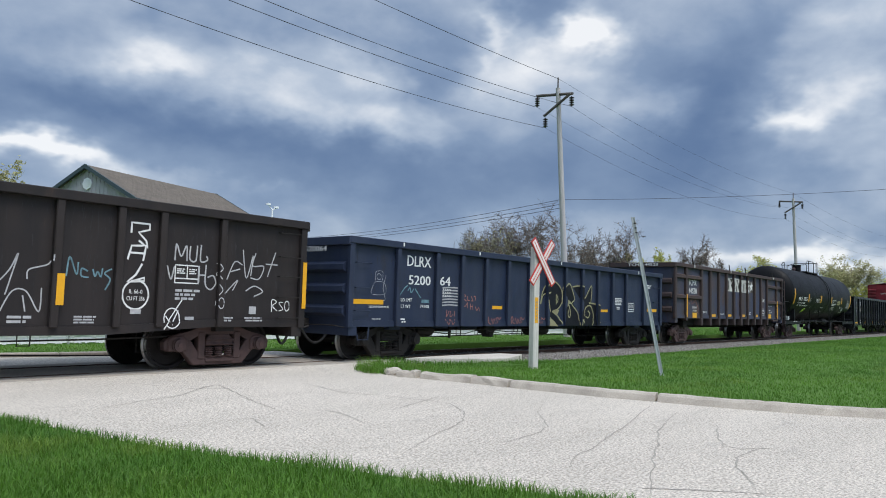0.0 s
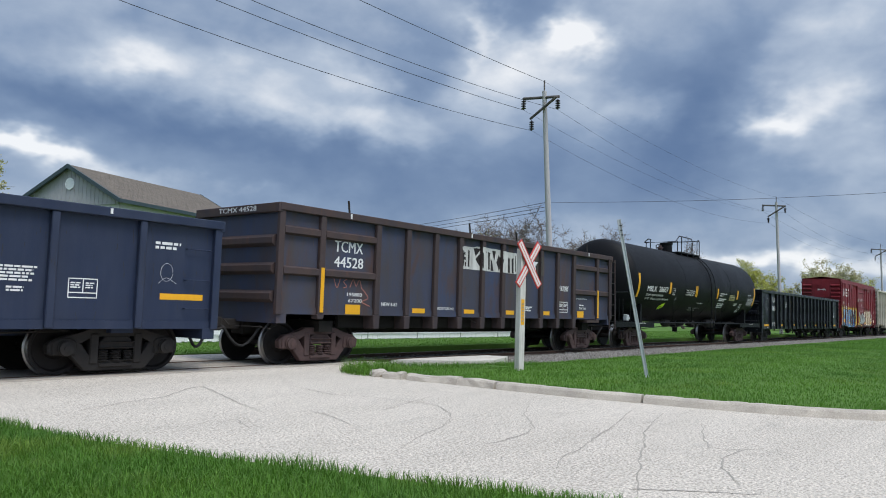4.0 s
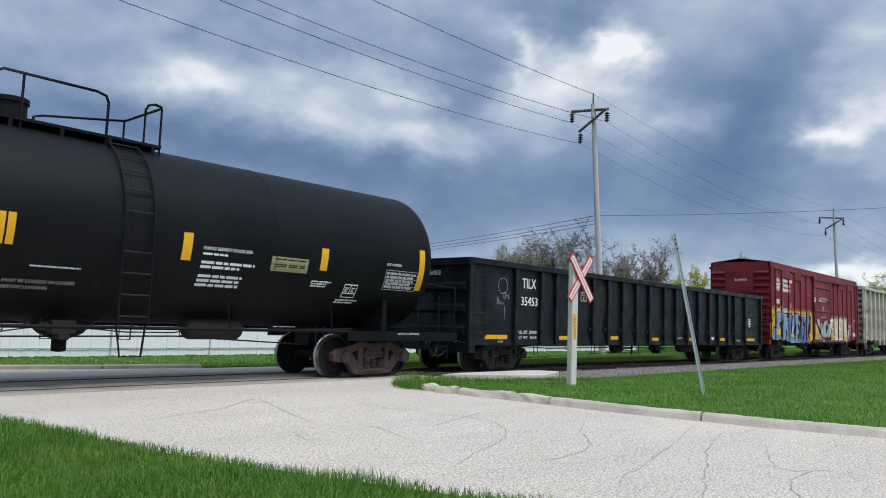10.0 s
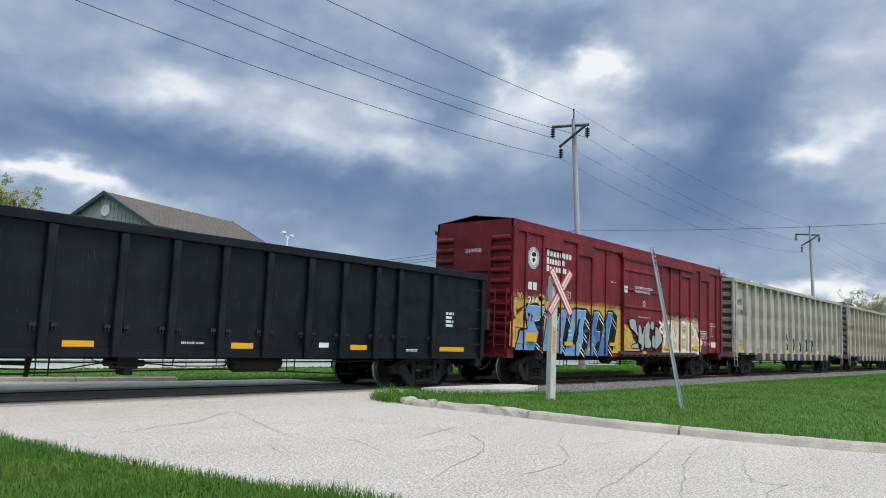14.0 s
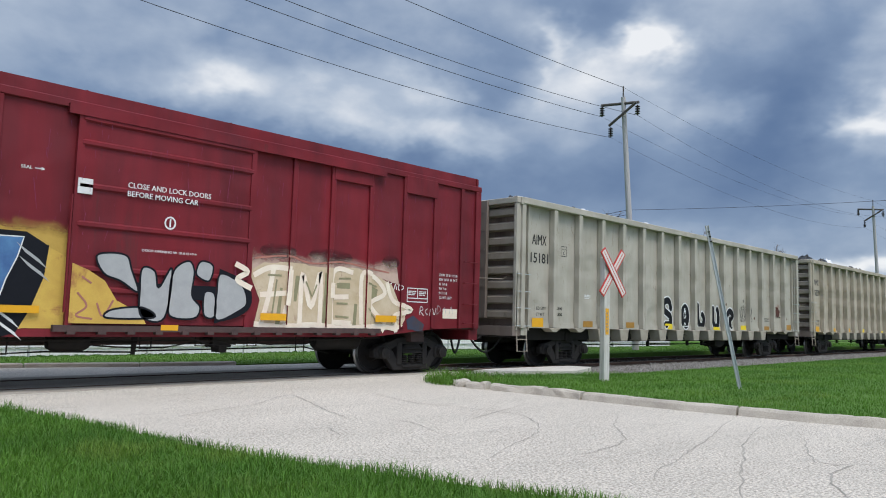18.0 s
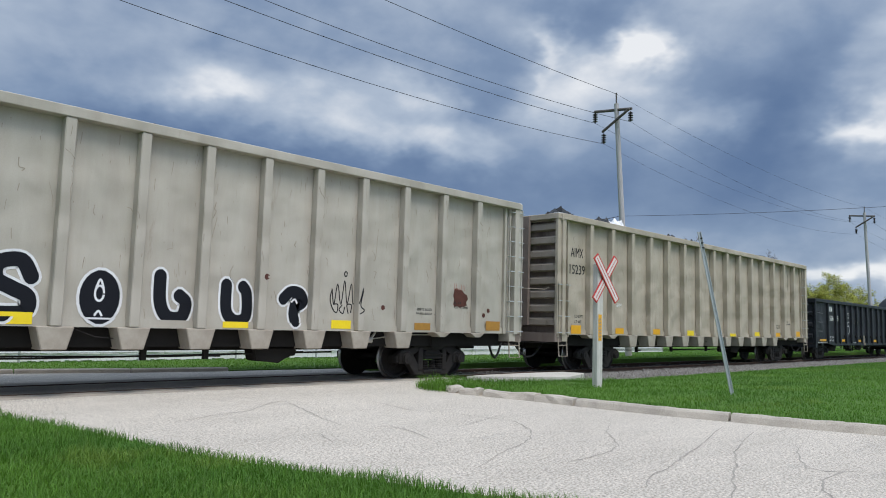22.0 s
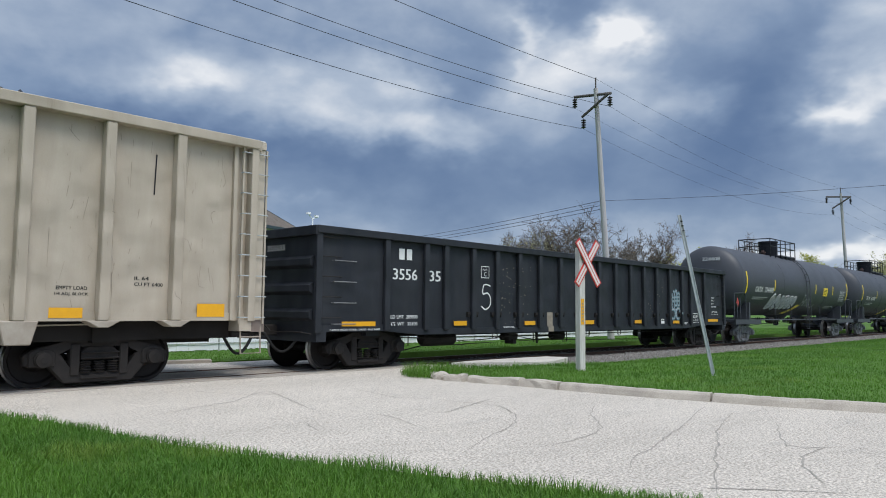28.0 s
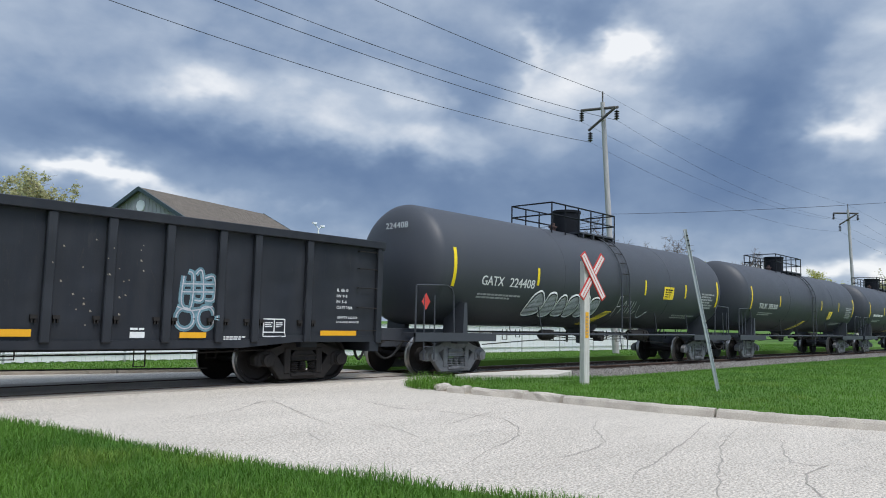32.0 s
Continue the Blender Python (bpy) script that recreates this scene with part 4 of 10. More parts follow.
def underbody(car, x0, x1, zb, seed, shift=0.0, turn=1):
    """Brake cylinder, reservoirs, valve, levers, hangers and rods hung under the floor, near its edge.
    shift: how far the gear sits from the middle; turn: -1 where it faces the other way."""
    rnd = random.Random(seed)
    mid = (x0 + x1) / 2 + shift

    def hung(name, shape, smooth=False, bevel=0.0):
        bm = bmesh.new()
        shape(bm)
        if turn < 0 and name in ("air_reservoir", "brake_cylinder", "push_rod", "brake_lever", "control_valve", "release_rod", "branch_pipe"):
            for v in bm.verts:
                v.co.x = 2 * mid - v.co.x
        part(name, bm, M_STEEL, car, smooth=smooth, bevel=bevel)

    def drum(x, y, z, length, r):
        def shape(bm):
            lathe(bm, [(0.02, -0.03), (r * 0.7, -0.01), (r, 0.07), (r, length - 0.07), (r * 0.7, length + 0.01), (0.02, length + 0.03)], 16, "x")
            for v in bm.verts:
                v.co += Vector((x, y, z))
        return shape
    hung("air_reservoir", drum(mid + 2.1, -0.75, zb - 0.13, 1.15, 0.19), True)
    hung("brake_cylinder", drum(mid - 3.0, -0.7, zb - 0.14, 0.62, 0.15), True)
    hung("push_rod", lambda bm: bar(bm, (mid - 2.4, -0.7, zb - 0.14), (mid - 1.6, -0.72, zb - 0.16), 0.028, 6))
    hung("brake_lever", lambda bm: prism(bm, [(mid - 1.66, zb - 0.02), (mid - 1.56, zb - 0.02), (mid - 1.6, zb - 0.36), (mid - 1.66, zb - 0.36)], -0.74, -0.7))

    def valve(bm):
        box(bm, mid - 0.3, mid + 0.08, -1.0, -0.7, zb - 0.24, zb - 0.02)
        box(bm, mid - 0.2, mid - 0.04, -1.06, -0.76, zb - 0.33, zb - 0.2)
        bar(bm, (mid + 0.08, -0.85, zb - 0.14), (mid + 0.26, -0.85, zb - 0.14), 0.06, 10)
        bar(bm, (mid - 0.46, -0.85, zb - 0.12), (mid - 0.3, -0.85, zb - 0.12), 0.075, 10)
    hung("control_valve", valve, bevel=0.012)
    hung("brake_pipe", lambda bm: tube(bm, [(x0 - 0.6, -1.0, zb - 0.06), (x0 + 1.0, -1.0, zb - 0.12), (mid - 2.6, -1.0, zb - 0.1), (mid, -1.0, zb - 0.12), (x1 - 1.0, -1.0, zb - 0.1), (x1 + 0.6, -1.0, zb - 0.06)], 0.017, 5))
    hung("brake_rod", lambda bm: tube(bm, [(x0 + 0.2, -0.5, zb - 0.42), (mid - 3.0, -0.6, zb - 0.3), (mid - 1.6, -0.7, zb - 0.32)], 0.015, 5))
    hung("brake_rod", lambda bm: tube(bm, [(mid - 1.6, -0.7, zb - 0.3), (mid + 2.0, -0.6, zb - 0.27), (x1 - 0.4, -0.5, zb - 0.42)], 0.015, 5))
    hung("release_rod", lambda bm: tube(bm, [(mid - 0.1, -1.05, zb - 0.2), (mid - 0.1, -1.3, zb - 0.2), (mid - 0.6, -1.36, zb - 0.16), (mid - 0.9, -1.36, zb - 0.05)], 0.01, 5))
    hung("branch_pipe", lambda bm: tube(bm, [(mid + 0.2, -0.85, zb - 0.14), (mid + 1.0, -0.8, zb - 0.2), (mid + 1.9, -0.75, zb - 0.2), (mid + 2.1, -0.75, zb - 0.16)], 0.014, 5))
    hung("branch_pipe", lambda bm: tube(bm, [(mid - 0.4, -0.85, zb - 0.12), (mid - 1.2, -0.9, zb - 0.24), (mid - 2.0, -0.9, zb - 0.22), (mid - 2.5, -0.75, zb - 0.18)], 0.014, 5))
    for k in range(9):
        x = x0 + 0.5 + (x1 - x0 - 1.0) * (k + rnd.uniform(-0.3, 0.3)) / 8
        drop, y = rnd.uniform(0.18, 0.36), rnd.uniform(-1.05, -0.6)
        hung("pipe_bracket", lambda bm: tube(bm, [(x - 0.1, y, zb), (x - 0.1, y, zb - drop), (x + 0.1, y, zb - drop), (x + 0.1, y, zb)], 0.014, 5))


def gondola(name, label, start, length, zb, zt, ribs, paint, rib_paint=None, half=1.5, inset=1.7, rib_w=0.13, rib_d=0.11, chord_h=0.16, belly=None, kind=None, foot=None, end_ribs=3, reach=0.62, gear=(0.0, 1)):
    """An open car: near and far side sheets, ends, floor, top chord, side sills and every rib."""
    car = new_car(name, label, start)
    rib_paint = rib_paint or paint
    sheet = half - rib_d
    for s, nm in ((-1, "near"), (1, "far")):
        bm = bmesh.new()
        ya, yb = sorted((s * sheet, s * (sheet - 0.04)))
        if belly:
            x0, x1, x2, x3, zl = belly
            prism(bm, [(0, zb), (x0, zb), (x1, zl), (x2, zl), (x3, zb), (length, zb), (length, zt), (0, zt)], ya, yb)
        else:
            box(bm, 0, length, ya, yb, zb, zt)
        part("side_sheet", bm, paint, car)
        bm = bmesh.new()
        ya, yb = sorted((s * (sheet - 0.05), s * (half + 0.015)))
        box(bm, -0.06, length + 0.06, ya, yb, zt - chord_h, zt)
        part("top_chord", bm, rib_paint, car, bevel=0.012)
        bm = bmesh.new()
        ya, yb = sorted((s * (sheet + 0.003), s * (half - 0.03)))
        if belly:
            prism(bm, [(0.02, zb), (x0, zb), (x1, zl), (x2, zl), (x3, zb), (length - 0.02, zb), (length - 0.02, zb + 0.14), (x3, zb + 0.14), (x2, zl + 0.14), (x1, zl + 0.14), (x0, zb + 0.14), (0.02, zb + 0.14)], *sorted((s * (sheet + 0.003), s * (sheet + 0.04))))
        else:
            box(bm, 0.02, length - 0.02, *sorted((s * (sheet + 0.003), s * (sheet + 0.035))), zb - 0.01, zb + 0.13)
        part("side_sill", bm, paint, car)
    ya, w = half - 0.004, rib_w / 2
    bm = bmesh.new()
    box(bm, -w, w, -ya, -sheet, zb, zt - chord_h)
    rib = mesh_of(bm, rib_paint, 0.015, False, "rib")
    if foot:
        bm = bmesh.new()
        prism(bm, [(-w - foot[3], zb - 0.002), (-w - foot[3] * 0.5, zb - foot[2]), (w + foot[3] * 0.5, zb - foot[2]), (w + foot[3], zb - 0.002)], -ya + 0.004, -sheet + 0.25)
        shoe = mesh_of(bm, foot[4], 0.015, False, "rib_foot")
        bm = bmesh.new()
        prism(bm, [(-w - foot[3], zb - 0.002), (-w, zb - 0.11), (w, zb - 0.11), (w + foot[3], zb - 0.002)], -ya + 0.004, -sheet + 0.1)
        stub = mesh_of(bm, foot[4], 0.01, False, "rib_foot")
    for s in (1, -1):
        for x in ribs:
            r = part("rib", rib, None, car)
            r.location.x = x
            if s < 0:
                r.rotation_euler.z = math.pi
            if foot:
                f = part("rib_foot", shoe if foot[0] < x < foot[1] else stub, None, car, "grimed wedge under a rib")
                f.location.x = x
                if s < 0:
                    f.rotation_euler.z = math.pi
    for end, s in ((0, -1), (length, 1)):
        bm = bmesh.new()
        box(bm, *sorted((end, end - s * 0.05)), -sheet + 0.045, sheet - 0.045, zb, zt - 0.02)
        part("end_sheet", bm, paint, car)
        bm = bmesh.new()
        box(bm, *sorted((end + s * 0.1, end)), -half, half, zt - 0.2, zt - 0.004)
        part("end_chord", bm, rib_paint, car, bevel=0.012)
        n = end_ribs
        for k in range(n):
            z = zb + 0.35 + k * (zt - zb - 0.55) / n
            bm = bmesh.new()
            prism(bm, [(end, z - 0.13), (end + s * 0.11, z - 0.06), (end + s * 0.11, z + 0.06), (end, z + 0.13)], -sheet + 0.06, sheet - 0.06)
            part("end_rib", bm, rib_paint, car)
        for sy in (-1, 1):
            bm = bmesh.new()
            box(bm, *sorted((end + s * 0.05, end - s * 0.1)), *sorted((sy * (half - 0.012), sy * (sheet - 0.0))), zb - 0.02, zt - chord_h)
            part("corner_post", bm, rib_paint, car, bevel=0.01)
        bm = bmesh.new()
        box(bm, *sorted((end, end - s * 0.25)), -half + 0.05, half - 0.05, zb - 0.2, zb)
        part("end_sill", bm, paint, car)
    bm = bmesh.new()
    box(bm, 0.05, length - 0.05, -sheet + 0.05, sheet - 0.05, zb + 0.0, zb + 0.12)
    part("floor", bm, M_RUSTY, car)
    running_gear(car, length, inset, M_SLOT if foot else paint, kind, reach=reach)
    underbody(car, inset + 1.4, length - inset - 1.4, min(zb, belly[4]) if belly else zb, int(start), *gear)
    low = (lambda x: float(np.interp(x, belly[:4], (zb, zl, zl, zb))) + 0.142) if belly else (lambda x: zb + 0.132)
    return car, rib_skin(ribs, rib_w, sheet, half - 0.004, zt - chord_h, low)


def spread(a, b, n):
    return [a + (b - a) * k / (n - 1) for k in range(n)]




def tank_skin(radius, zc):
    return lambda x, z: -math.sqrt(max(radius * radius - (z - zc) ** 2, 0.04))


def tank_car(name, label, start, length, shell0, shell1, radius, zc, paint, trucks, top, kind=None, small=False):
    """A tank car: tank, walkway with rails and manway, ladder, sills, end rails and saddles."""
    car = new_car(name, label, start)
    bm = bmesh.new()
    head = 0.62
    prof = []
    for k in range(10):
        a = math.pi / 2 * k / 9
        prof.append((max(radius * math.sin(a), 0.02), shell0 - head * math.cos(a)))
    for k in range(9, -1, -1):
        a = math.pi / 2 * k / 9
        prof.append((max(radius * math.sin(a), 0.02), shell1 + head * math.cos(a)))
    lathe(bm, prof, 72, "x")
    for v in bm.verts:
        v.co.z += zc
    part("tank", bm, paint, car, "long cylindrical tank with dished ends", smooth=True)
    for x in (shell0 + 5.0, (shell0 + shell1) / 2 + 0.6, shell1 - 4.2):
        bm = bmesh.new()
        lathe(bm, [(radius - 0.01, x - 0.03), (radius + 0.006, x - 0.015), (radius + 0.006, x + 0.015), (radius - 0.01, x + 0.03)], 72, "x")
        for v in bm.verts:
            v.co.z += zc
        part("weld_seam", bm, paint, car, smooth=True)
    z = 0.98
    for s in (-1, 1):
        for a, b in ((-0.15, trucks[0] + 1.1), (trucks[1] - 1.1, length + 0.15)):
            bm = bmesh.new()
            box(bm, a, b, *sorted((s * 1.0, s * 1.46)), z - 0.05, z + 0.04)
            box(bm, a, b, *sorted((s * 1.4, s * 1.47)), z - 0.16, z + 0.045)
            part("end_platform", bm, paint, car)
        bm = bmesh.new()
        tube(bm, [(trucks[0] + 1.0, s * 1.43, z + 0.03), (trucks[1] - 1.0, s * 1.43, z + 0.03)], 0.035, 6)
        part("side_rail", bm, paint, car)
        for x in (trucks[0], trucks[1]):
            bm = bmesh.new()
            prism(bm, [(x - 0.09, z), (x - 0.05, zc - 0.95), (x + 0.05, zc - 0.95), (x + 0.09, z)], *sorted((s * 0.7, s * 1.38)))
            part("saddle", bm, paint, car)
        for x in (shell0 + 4.0, shell0 + 6.2, shell1 - 5.0, shell1 - 2.6):
            bm = bmesh.new()
            bar(bm, (x, s * 1.42, z), (x - 0.18, s * (radius - 0.12), 1.75), 0.016, 5)
            part("rail_bracket", bm, paint, car)
        for end, d in ((0.0, 1), (length, -1)):
            bm = bmesh.new()
            tube(bm, [(end - d * 0.1, s * 1.4, 2.12), (end + d * 0.95, s * 1.4, 2.16), (end + d * 1.12, s * 1.4, 2.08), (end + d * 1.18, s * 1.4, 1.95), (end + d * 1.22, s * 1.4, z)], 0.022, 6)
            tube(bm, [(end - d * 0.1, s * 1.4, 2.12), (end - d * 0.1, s * 1.4, z)], 0.022, 6)
            part("hand_rail", bm, paint, car)
            bm = bmesh.new()
            tube(bm, [(end + d * 0.15, s * 1.42, 1.9), (end + d * 0.15, s * 1.44, 0.4), (end + d * 0.5, s * 1.44, 0.4), (end + d * 0.5, s * 1.42, 1.9)], 0.018, 5)
            bar(bm, (end + d * 0.15, s * 1.44, 0.7), (end + d * 0.5, s * 1.44, 0.7), 0.014, 5)
            part("sill_step", bm, paint, car)
    p0, p1, man = top
    zt = zc + radius
    for x in spread(man - 0.2, p1 - 0.15, 4):
        bm = bmesh.new()
        box(bm, x - 0.03, x + 0.03, -0.8, 0.8, zt - 0.3, zt - 0.07)
        part("walkway_bracket", bm, paint, car)
    for s in (-1, 1):
        bm = bmesh.new()
        box(bm, man - 0.4, p1, *sorted((s * 0.4, s * 0.8)), zt - 0.068, zt - 0.02)
        part("walkway", bm, paint, car)
    bm = bmesh.new()
    box(bm, p1 - 0.55, p1, -0.398, 0.398, zt - 0.068, zt - 0.02)
    part("walkway", bm, paint, car)
    rail = M_INK if small else paint
    side, low = 0.76, 0.6 if small else 0.42

    def top_rail(points, r=0.024):
        bm = bmesh.new()
        tube(bm, points, r, 6)
        part("walkway_rail", bm, rail, car, smooth=True)
    if small:
        # a closed cage of two rails on upright posts
        for z in (zt + 0.36, zt + 0.72):
            top_rail([(p0, -side, z), (p1, -side, z), (p1, side, z), (p0, side, z), (p0, -side, z)])
        for x in spread(p0, p1, 6):
            for s in (-1, 1):
                top_rail([(x, s * side, zt + 0.72), (x, s * side, zt - 0.26)], 0.022)
    else:
        top_rail([(man + 1.3, -side, zt - 0.2), (man + 1.3, -side, zt + 0.55), (man + 1.25, -side, zt + 0.66), (man + 1.1, -side, zt + 0.7), (man - 0.35, -side, zt + 0.7), (p0 + 0.08, -side, zt + low), (p0, -side + 0.08, zt + low - 0.02), (p0, side - 0.08, zt + low - 0.02), (p0 + 0.08, side, zt + low), (man - 0.35, side, zt + 0.62), (man, side, zt + 0.62)])
        top_rail([(man - 0.05, -side, zt + 0.69), (man - 0.05, -side, zt - 0.25)], 0.022)
        top_rail([(man - 0.05, side, zt + 0.6), (man - 0.05, side, zt - 0.25)], 0.022)
        for s in (-1, 1):
            top_rail([(p0 + 0.3, s * side, zt + low + 0.03), (p0 + 0.3, s * side, zt - 0.3)], 0.02)
        top_rail([(p1 - 0.32, -side, zt - 0.1), (p1 - 0.32, -side, zt + 0.58), (p1 - 0.27, -side, zt + 0.68), (p1 - 0.15, -side, zt + 0.72), (p1 - 0.03, -side, zt + 0.7), (p1, -side + 0.08, zt + 0.69), (p1, side - 0.08, zt + 0.69), (p1 - 0.05, side, zt + 0.68), (p1 - 1.5, side, zt + 0.45), (p1 - 1.65, side, zt + 0.4), (p1 - 1.68, side, zt - 0.1)])
        for s in (-1, 1):
            top_rail([(p1 - 0.02, s * side, zt + 0.68), (p1 - 0.02, s * side, zt - 0.28)], 0.022)
    bm = bmesh.new()
    wide = 0.48 if small else 0.3
    tall = 0.3 if small else 0.0
    lathe(bm, [(wide - 0.03, -0.12), (wide - 0.03, 0.34 + tall), (wide, 0.35 + tall), (wide, 0.43 + tall), (0.05, 0.46 + tall)], 24, "z")
    for v in bm.verts:
        v.co += Vector((man, 0, zt))
    part("manway", bm, M_INK if small else paint, car, smooth=True)
    bm = bmesh.new()
    lathe(bm, [(0.1, -0.05), (0.1, 0.1), (0.14, 0.11), (0.14, 0.16), (0.07, 0.18), (0.07, 0.26)], 12, "z")
    for v in bm.verts:
        v.co += Vector((man - 0.75, 0, zt))
    part("relief_valve", bm, M_RUSTY, car, smooth=True)
    bm = bmesh.new()
    box(bm, man + 1.5, man + 1.95, -0.25, 0.25, zt - 0.03, zt + 0.12)
    part("valve_box", bm, paint, car, bevel=0.03)
    # the ladder follows the tank's side, then hangs straight
    xl, xr = p1 - 0.95, p1 - 0.45
    line_l = [(-(radius + 0.07) * math.sin(radians(a)), zc + (radius + 0.07) * math.cos(radians(a))) for a in range(24, 92, 8)] + [(-radius - 0.07, 1.1)]
    for x in (xl, xr):
        bm = bmesh.new()
        tube(bm, [(x, y, zz) for y, zz in line_l], 0.02, 6)
        part("ladder_stile", bm, paint, car)
    ys = [(-(radius + 0.07) * math.sin(radians(a)), zc + (radius + 0.07) * math.cos(radians(a))) for a in (30, 43, 56, 69, 82)] + [(-radius - 0.07, zz) for zz in (2.25, 1.9, 1.55, 1.2)]
    for y, zz in ys:
        bm = bmesh.new()
        bar(bm, (xl, y, zz), (xr, y, zz), 0.014, 5)
        part("ladder_rung", bm, M_STEEL, car)
    bm = bmesh.new()
    tube(bm, [(xl, -radius, 1.1), (xl + 0.1, -radius, 0.55), (xr - 0.05, -radius, 0.55), (xr, -radius, 1.1)], 0.02, 5)
    part("stirrup", bm, paint, car)
    bm = bmesh.new()
    m = (shell0 + shell1) / 2
    lathe(bm, [(0.02, -0.52), (0.12, -0.5), (0.12, -0.3), (0.35, -0.2), (0.55, 0.0), (0.6, 0.15)], 16, "z")
    for v in bm.verts:
        v.co += Vector((m + 0.2, 0, zc - radius))
    part("outlet", bm, paint, car, smooth=True)
    running_gear_tank(car, length, trucks, paint, kind)
    underbody(car, trucks[0] + 1.5, trucks[1] - 1.2, 1.12, int(start))
    return car, tank_skin(radius, zc)


def running_gear_tank(car, length, trucks, paint, kind):
    for a, b in ((-0.1, trucks[0] + 1.2), (trucks[1] - 1.2, length + 0.1)):
        bm = bmesh.new()
        box(bm, a, b, -0.25, 0.25, 0.66, 1.1)
        part("stub_sill", bm, paint, car)
    for x in trucks:
        bm = bmesh.new()
        box(bm, x - 0.2, x + 0.2, -1.3, 1.3, 0.76, 0.98)
        part("body_bolster", bm, paint, car)
        truck(car, x, kind)
    couplers(car, length, 0.72)


def high_gondola(label, start, ribs, number, load_seed, cream):
    """A tall ribbed car with slatted ends, wedge feet under the ribs and corner ladders."""
    L = 20.1
    # the body proper stands 0.22 m inside the end panels
    car, body_skin = gondola("high_gondola_car", label, start, L - 0.44, 1.07, 4.46, [r - 0.22 for r in ribs[1:-1]], cream, half=1.57, inset=2.56, rib_w=0.17, rib_d=0.19, chord_h=0.17, foot=(3.4, 15.9, 0.36, 0.19, M_FOOT), end_ribs=0, reach=0.86)
    for ob in car.children:
        ob.location.x += 0.22
    skin = lambda x, z: body_skin(x - 0.22, z)
    for end, s in ((0.22, -1), (L - 0.22, 1)):
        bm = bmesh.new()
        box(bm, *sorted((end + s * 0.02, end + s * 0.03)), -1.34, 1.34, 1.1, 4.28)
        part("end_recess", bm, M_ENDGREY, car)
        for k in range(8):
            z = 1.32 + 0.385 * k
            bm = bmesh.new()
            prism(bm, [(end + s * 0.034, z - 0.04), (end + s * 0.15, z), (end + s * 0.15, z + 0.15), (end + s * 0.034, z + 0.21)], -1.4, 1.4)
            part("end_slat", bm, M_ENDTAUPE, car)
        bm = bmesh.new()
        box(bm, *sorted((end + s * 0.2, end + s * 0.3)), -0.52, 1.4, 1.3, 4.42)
        part("end_panel", bm, M_ENDGREY, car, "brown end panel")
        # welded tabs along the panel's edges
        for k in range(6):
            for y in (-0.36, 0.5, 1.2):
                bm = bmesh.new()
                z = 1.6 + 0.5 * k + 0.12 * (y > 0)
                box(bm, *sorted((end + s * 0.3, end + s * 0.312)), y - 0.12, y + 0.12, z, z + 0.05)
                part("end_tab", bm, M_ENDGREY, car)
        bm = bmesh.new()
        box(bm, *sorted((end + s * 0.0, end + s * 0.23)), -1.52, 1.52, 4.3, 4.455)
        part("end_rim", bm, cream, car, bevel=0.012)
        for sy in (-1, 1):
            bm = bmesh.new()
            box(bm, *sorted((end + s * 0.05, end + s * 0.22)), *sorted((sy * 1.4, sy * 1.5)), 1.07, 4.3)
            part("corner_plate", bm, cream, car, bevel=0.01)
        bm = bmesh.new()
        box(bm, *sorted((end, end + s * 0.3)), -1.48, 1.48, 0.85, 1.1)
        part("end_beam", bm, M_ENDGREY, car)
        bm = bmesh.new()
        tube(bm, [(end + s * 0.36, -1.3, 2.36), (end + s * 0.4, -1.2, 2.3), (end + s * 0.4, 1.2, 2.42)], 0.016, 5)
        part("grab_iron", bm, M_ENDTAUPE, car)
    for x in (ribs[0], ribs[-1]):
        bm = bmesh.new()
        box(bm, x - 0.035, x + 0.035, -1.46, -1.38, 1.07, 4.29)
        part("stile", bm, cream, car)
    # near-black boards that close the view behind the rib feet
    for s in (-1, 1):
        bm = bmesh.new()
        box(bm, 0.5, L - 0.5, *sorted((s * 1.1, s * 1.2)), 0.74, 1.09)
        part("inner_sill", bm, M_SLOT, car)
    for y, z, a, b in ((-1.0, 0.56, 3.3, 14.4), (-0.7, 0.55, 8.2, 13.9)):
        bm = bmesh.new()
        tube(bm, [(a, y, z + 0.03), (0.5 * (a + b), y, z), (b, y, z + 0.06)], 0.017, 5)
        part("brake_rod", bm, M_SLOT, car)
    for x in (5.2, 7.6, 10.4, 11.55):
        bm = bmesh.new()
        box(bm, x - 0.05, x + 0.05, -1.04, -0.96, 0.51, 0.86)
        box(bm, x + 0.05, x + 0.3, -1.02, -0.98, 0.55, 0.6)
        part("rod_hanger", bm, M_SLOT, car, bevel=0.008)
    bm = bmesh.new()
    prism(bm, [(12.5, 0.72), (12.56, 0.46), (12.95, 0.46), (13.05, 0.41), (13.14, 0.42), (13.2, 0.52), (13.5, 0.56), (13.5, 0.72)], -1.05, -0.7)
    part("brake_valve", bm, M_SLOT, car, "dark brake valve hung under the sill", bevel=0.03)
    bm = bmesh.new()
    tube(bm, [(15.02, -1.2, 0.86), (15.3, -1.2, 0.88)], 0.07, 10)
    tube(bm, [(15.3, -1.2, 0.9), (15.4, -1.22, 1.05)], 0.03, 8)
    tube(bm, [(15.3, -1.22, 0.9), (16.1, -1.24, 0.99), (17.3, -1.24, 1.01)], 0.014, 5)
    part("air_pipe", bm, cream, car, "pale pipe fitting with a thin bent pipe")
    # left corner steps, right corner ladder
    grab_irons(car, 0.03, 0.57, (1.11, 1.57, 2.0, 2.45), -1.44, M_GALV, 0.1)
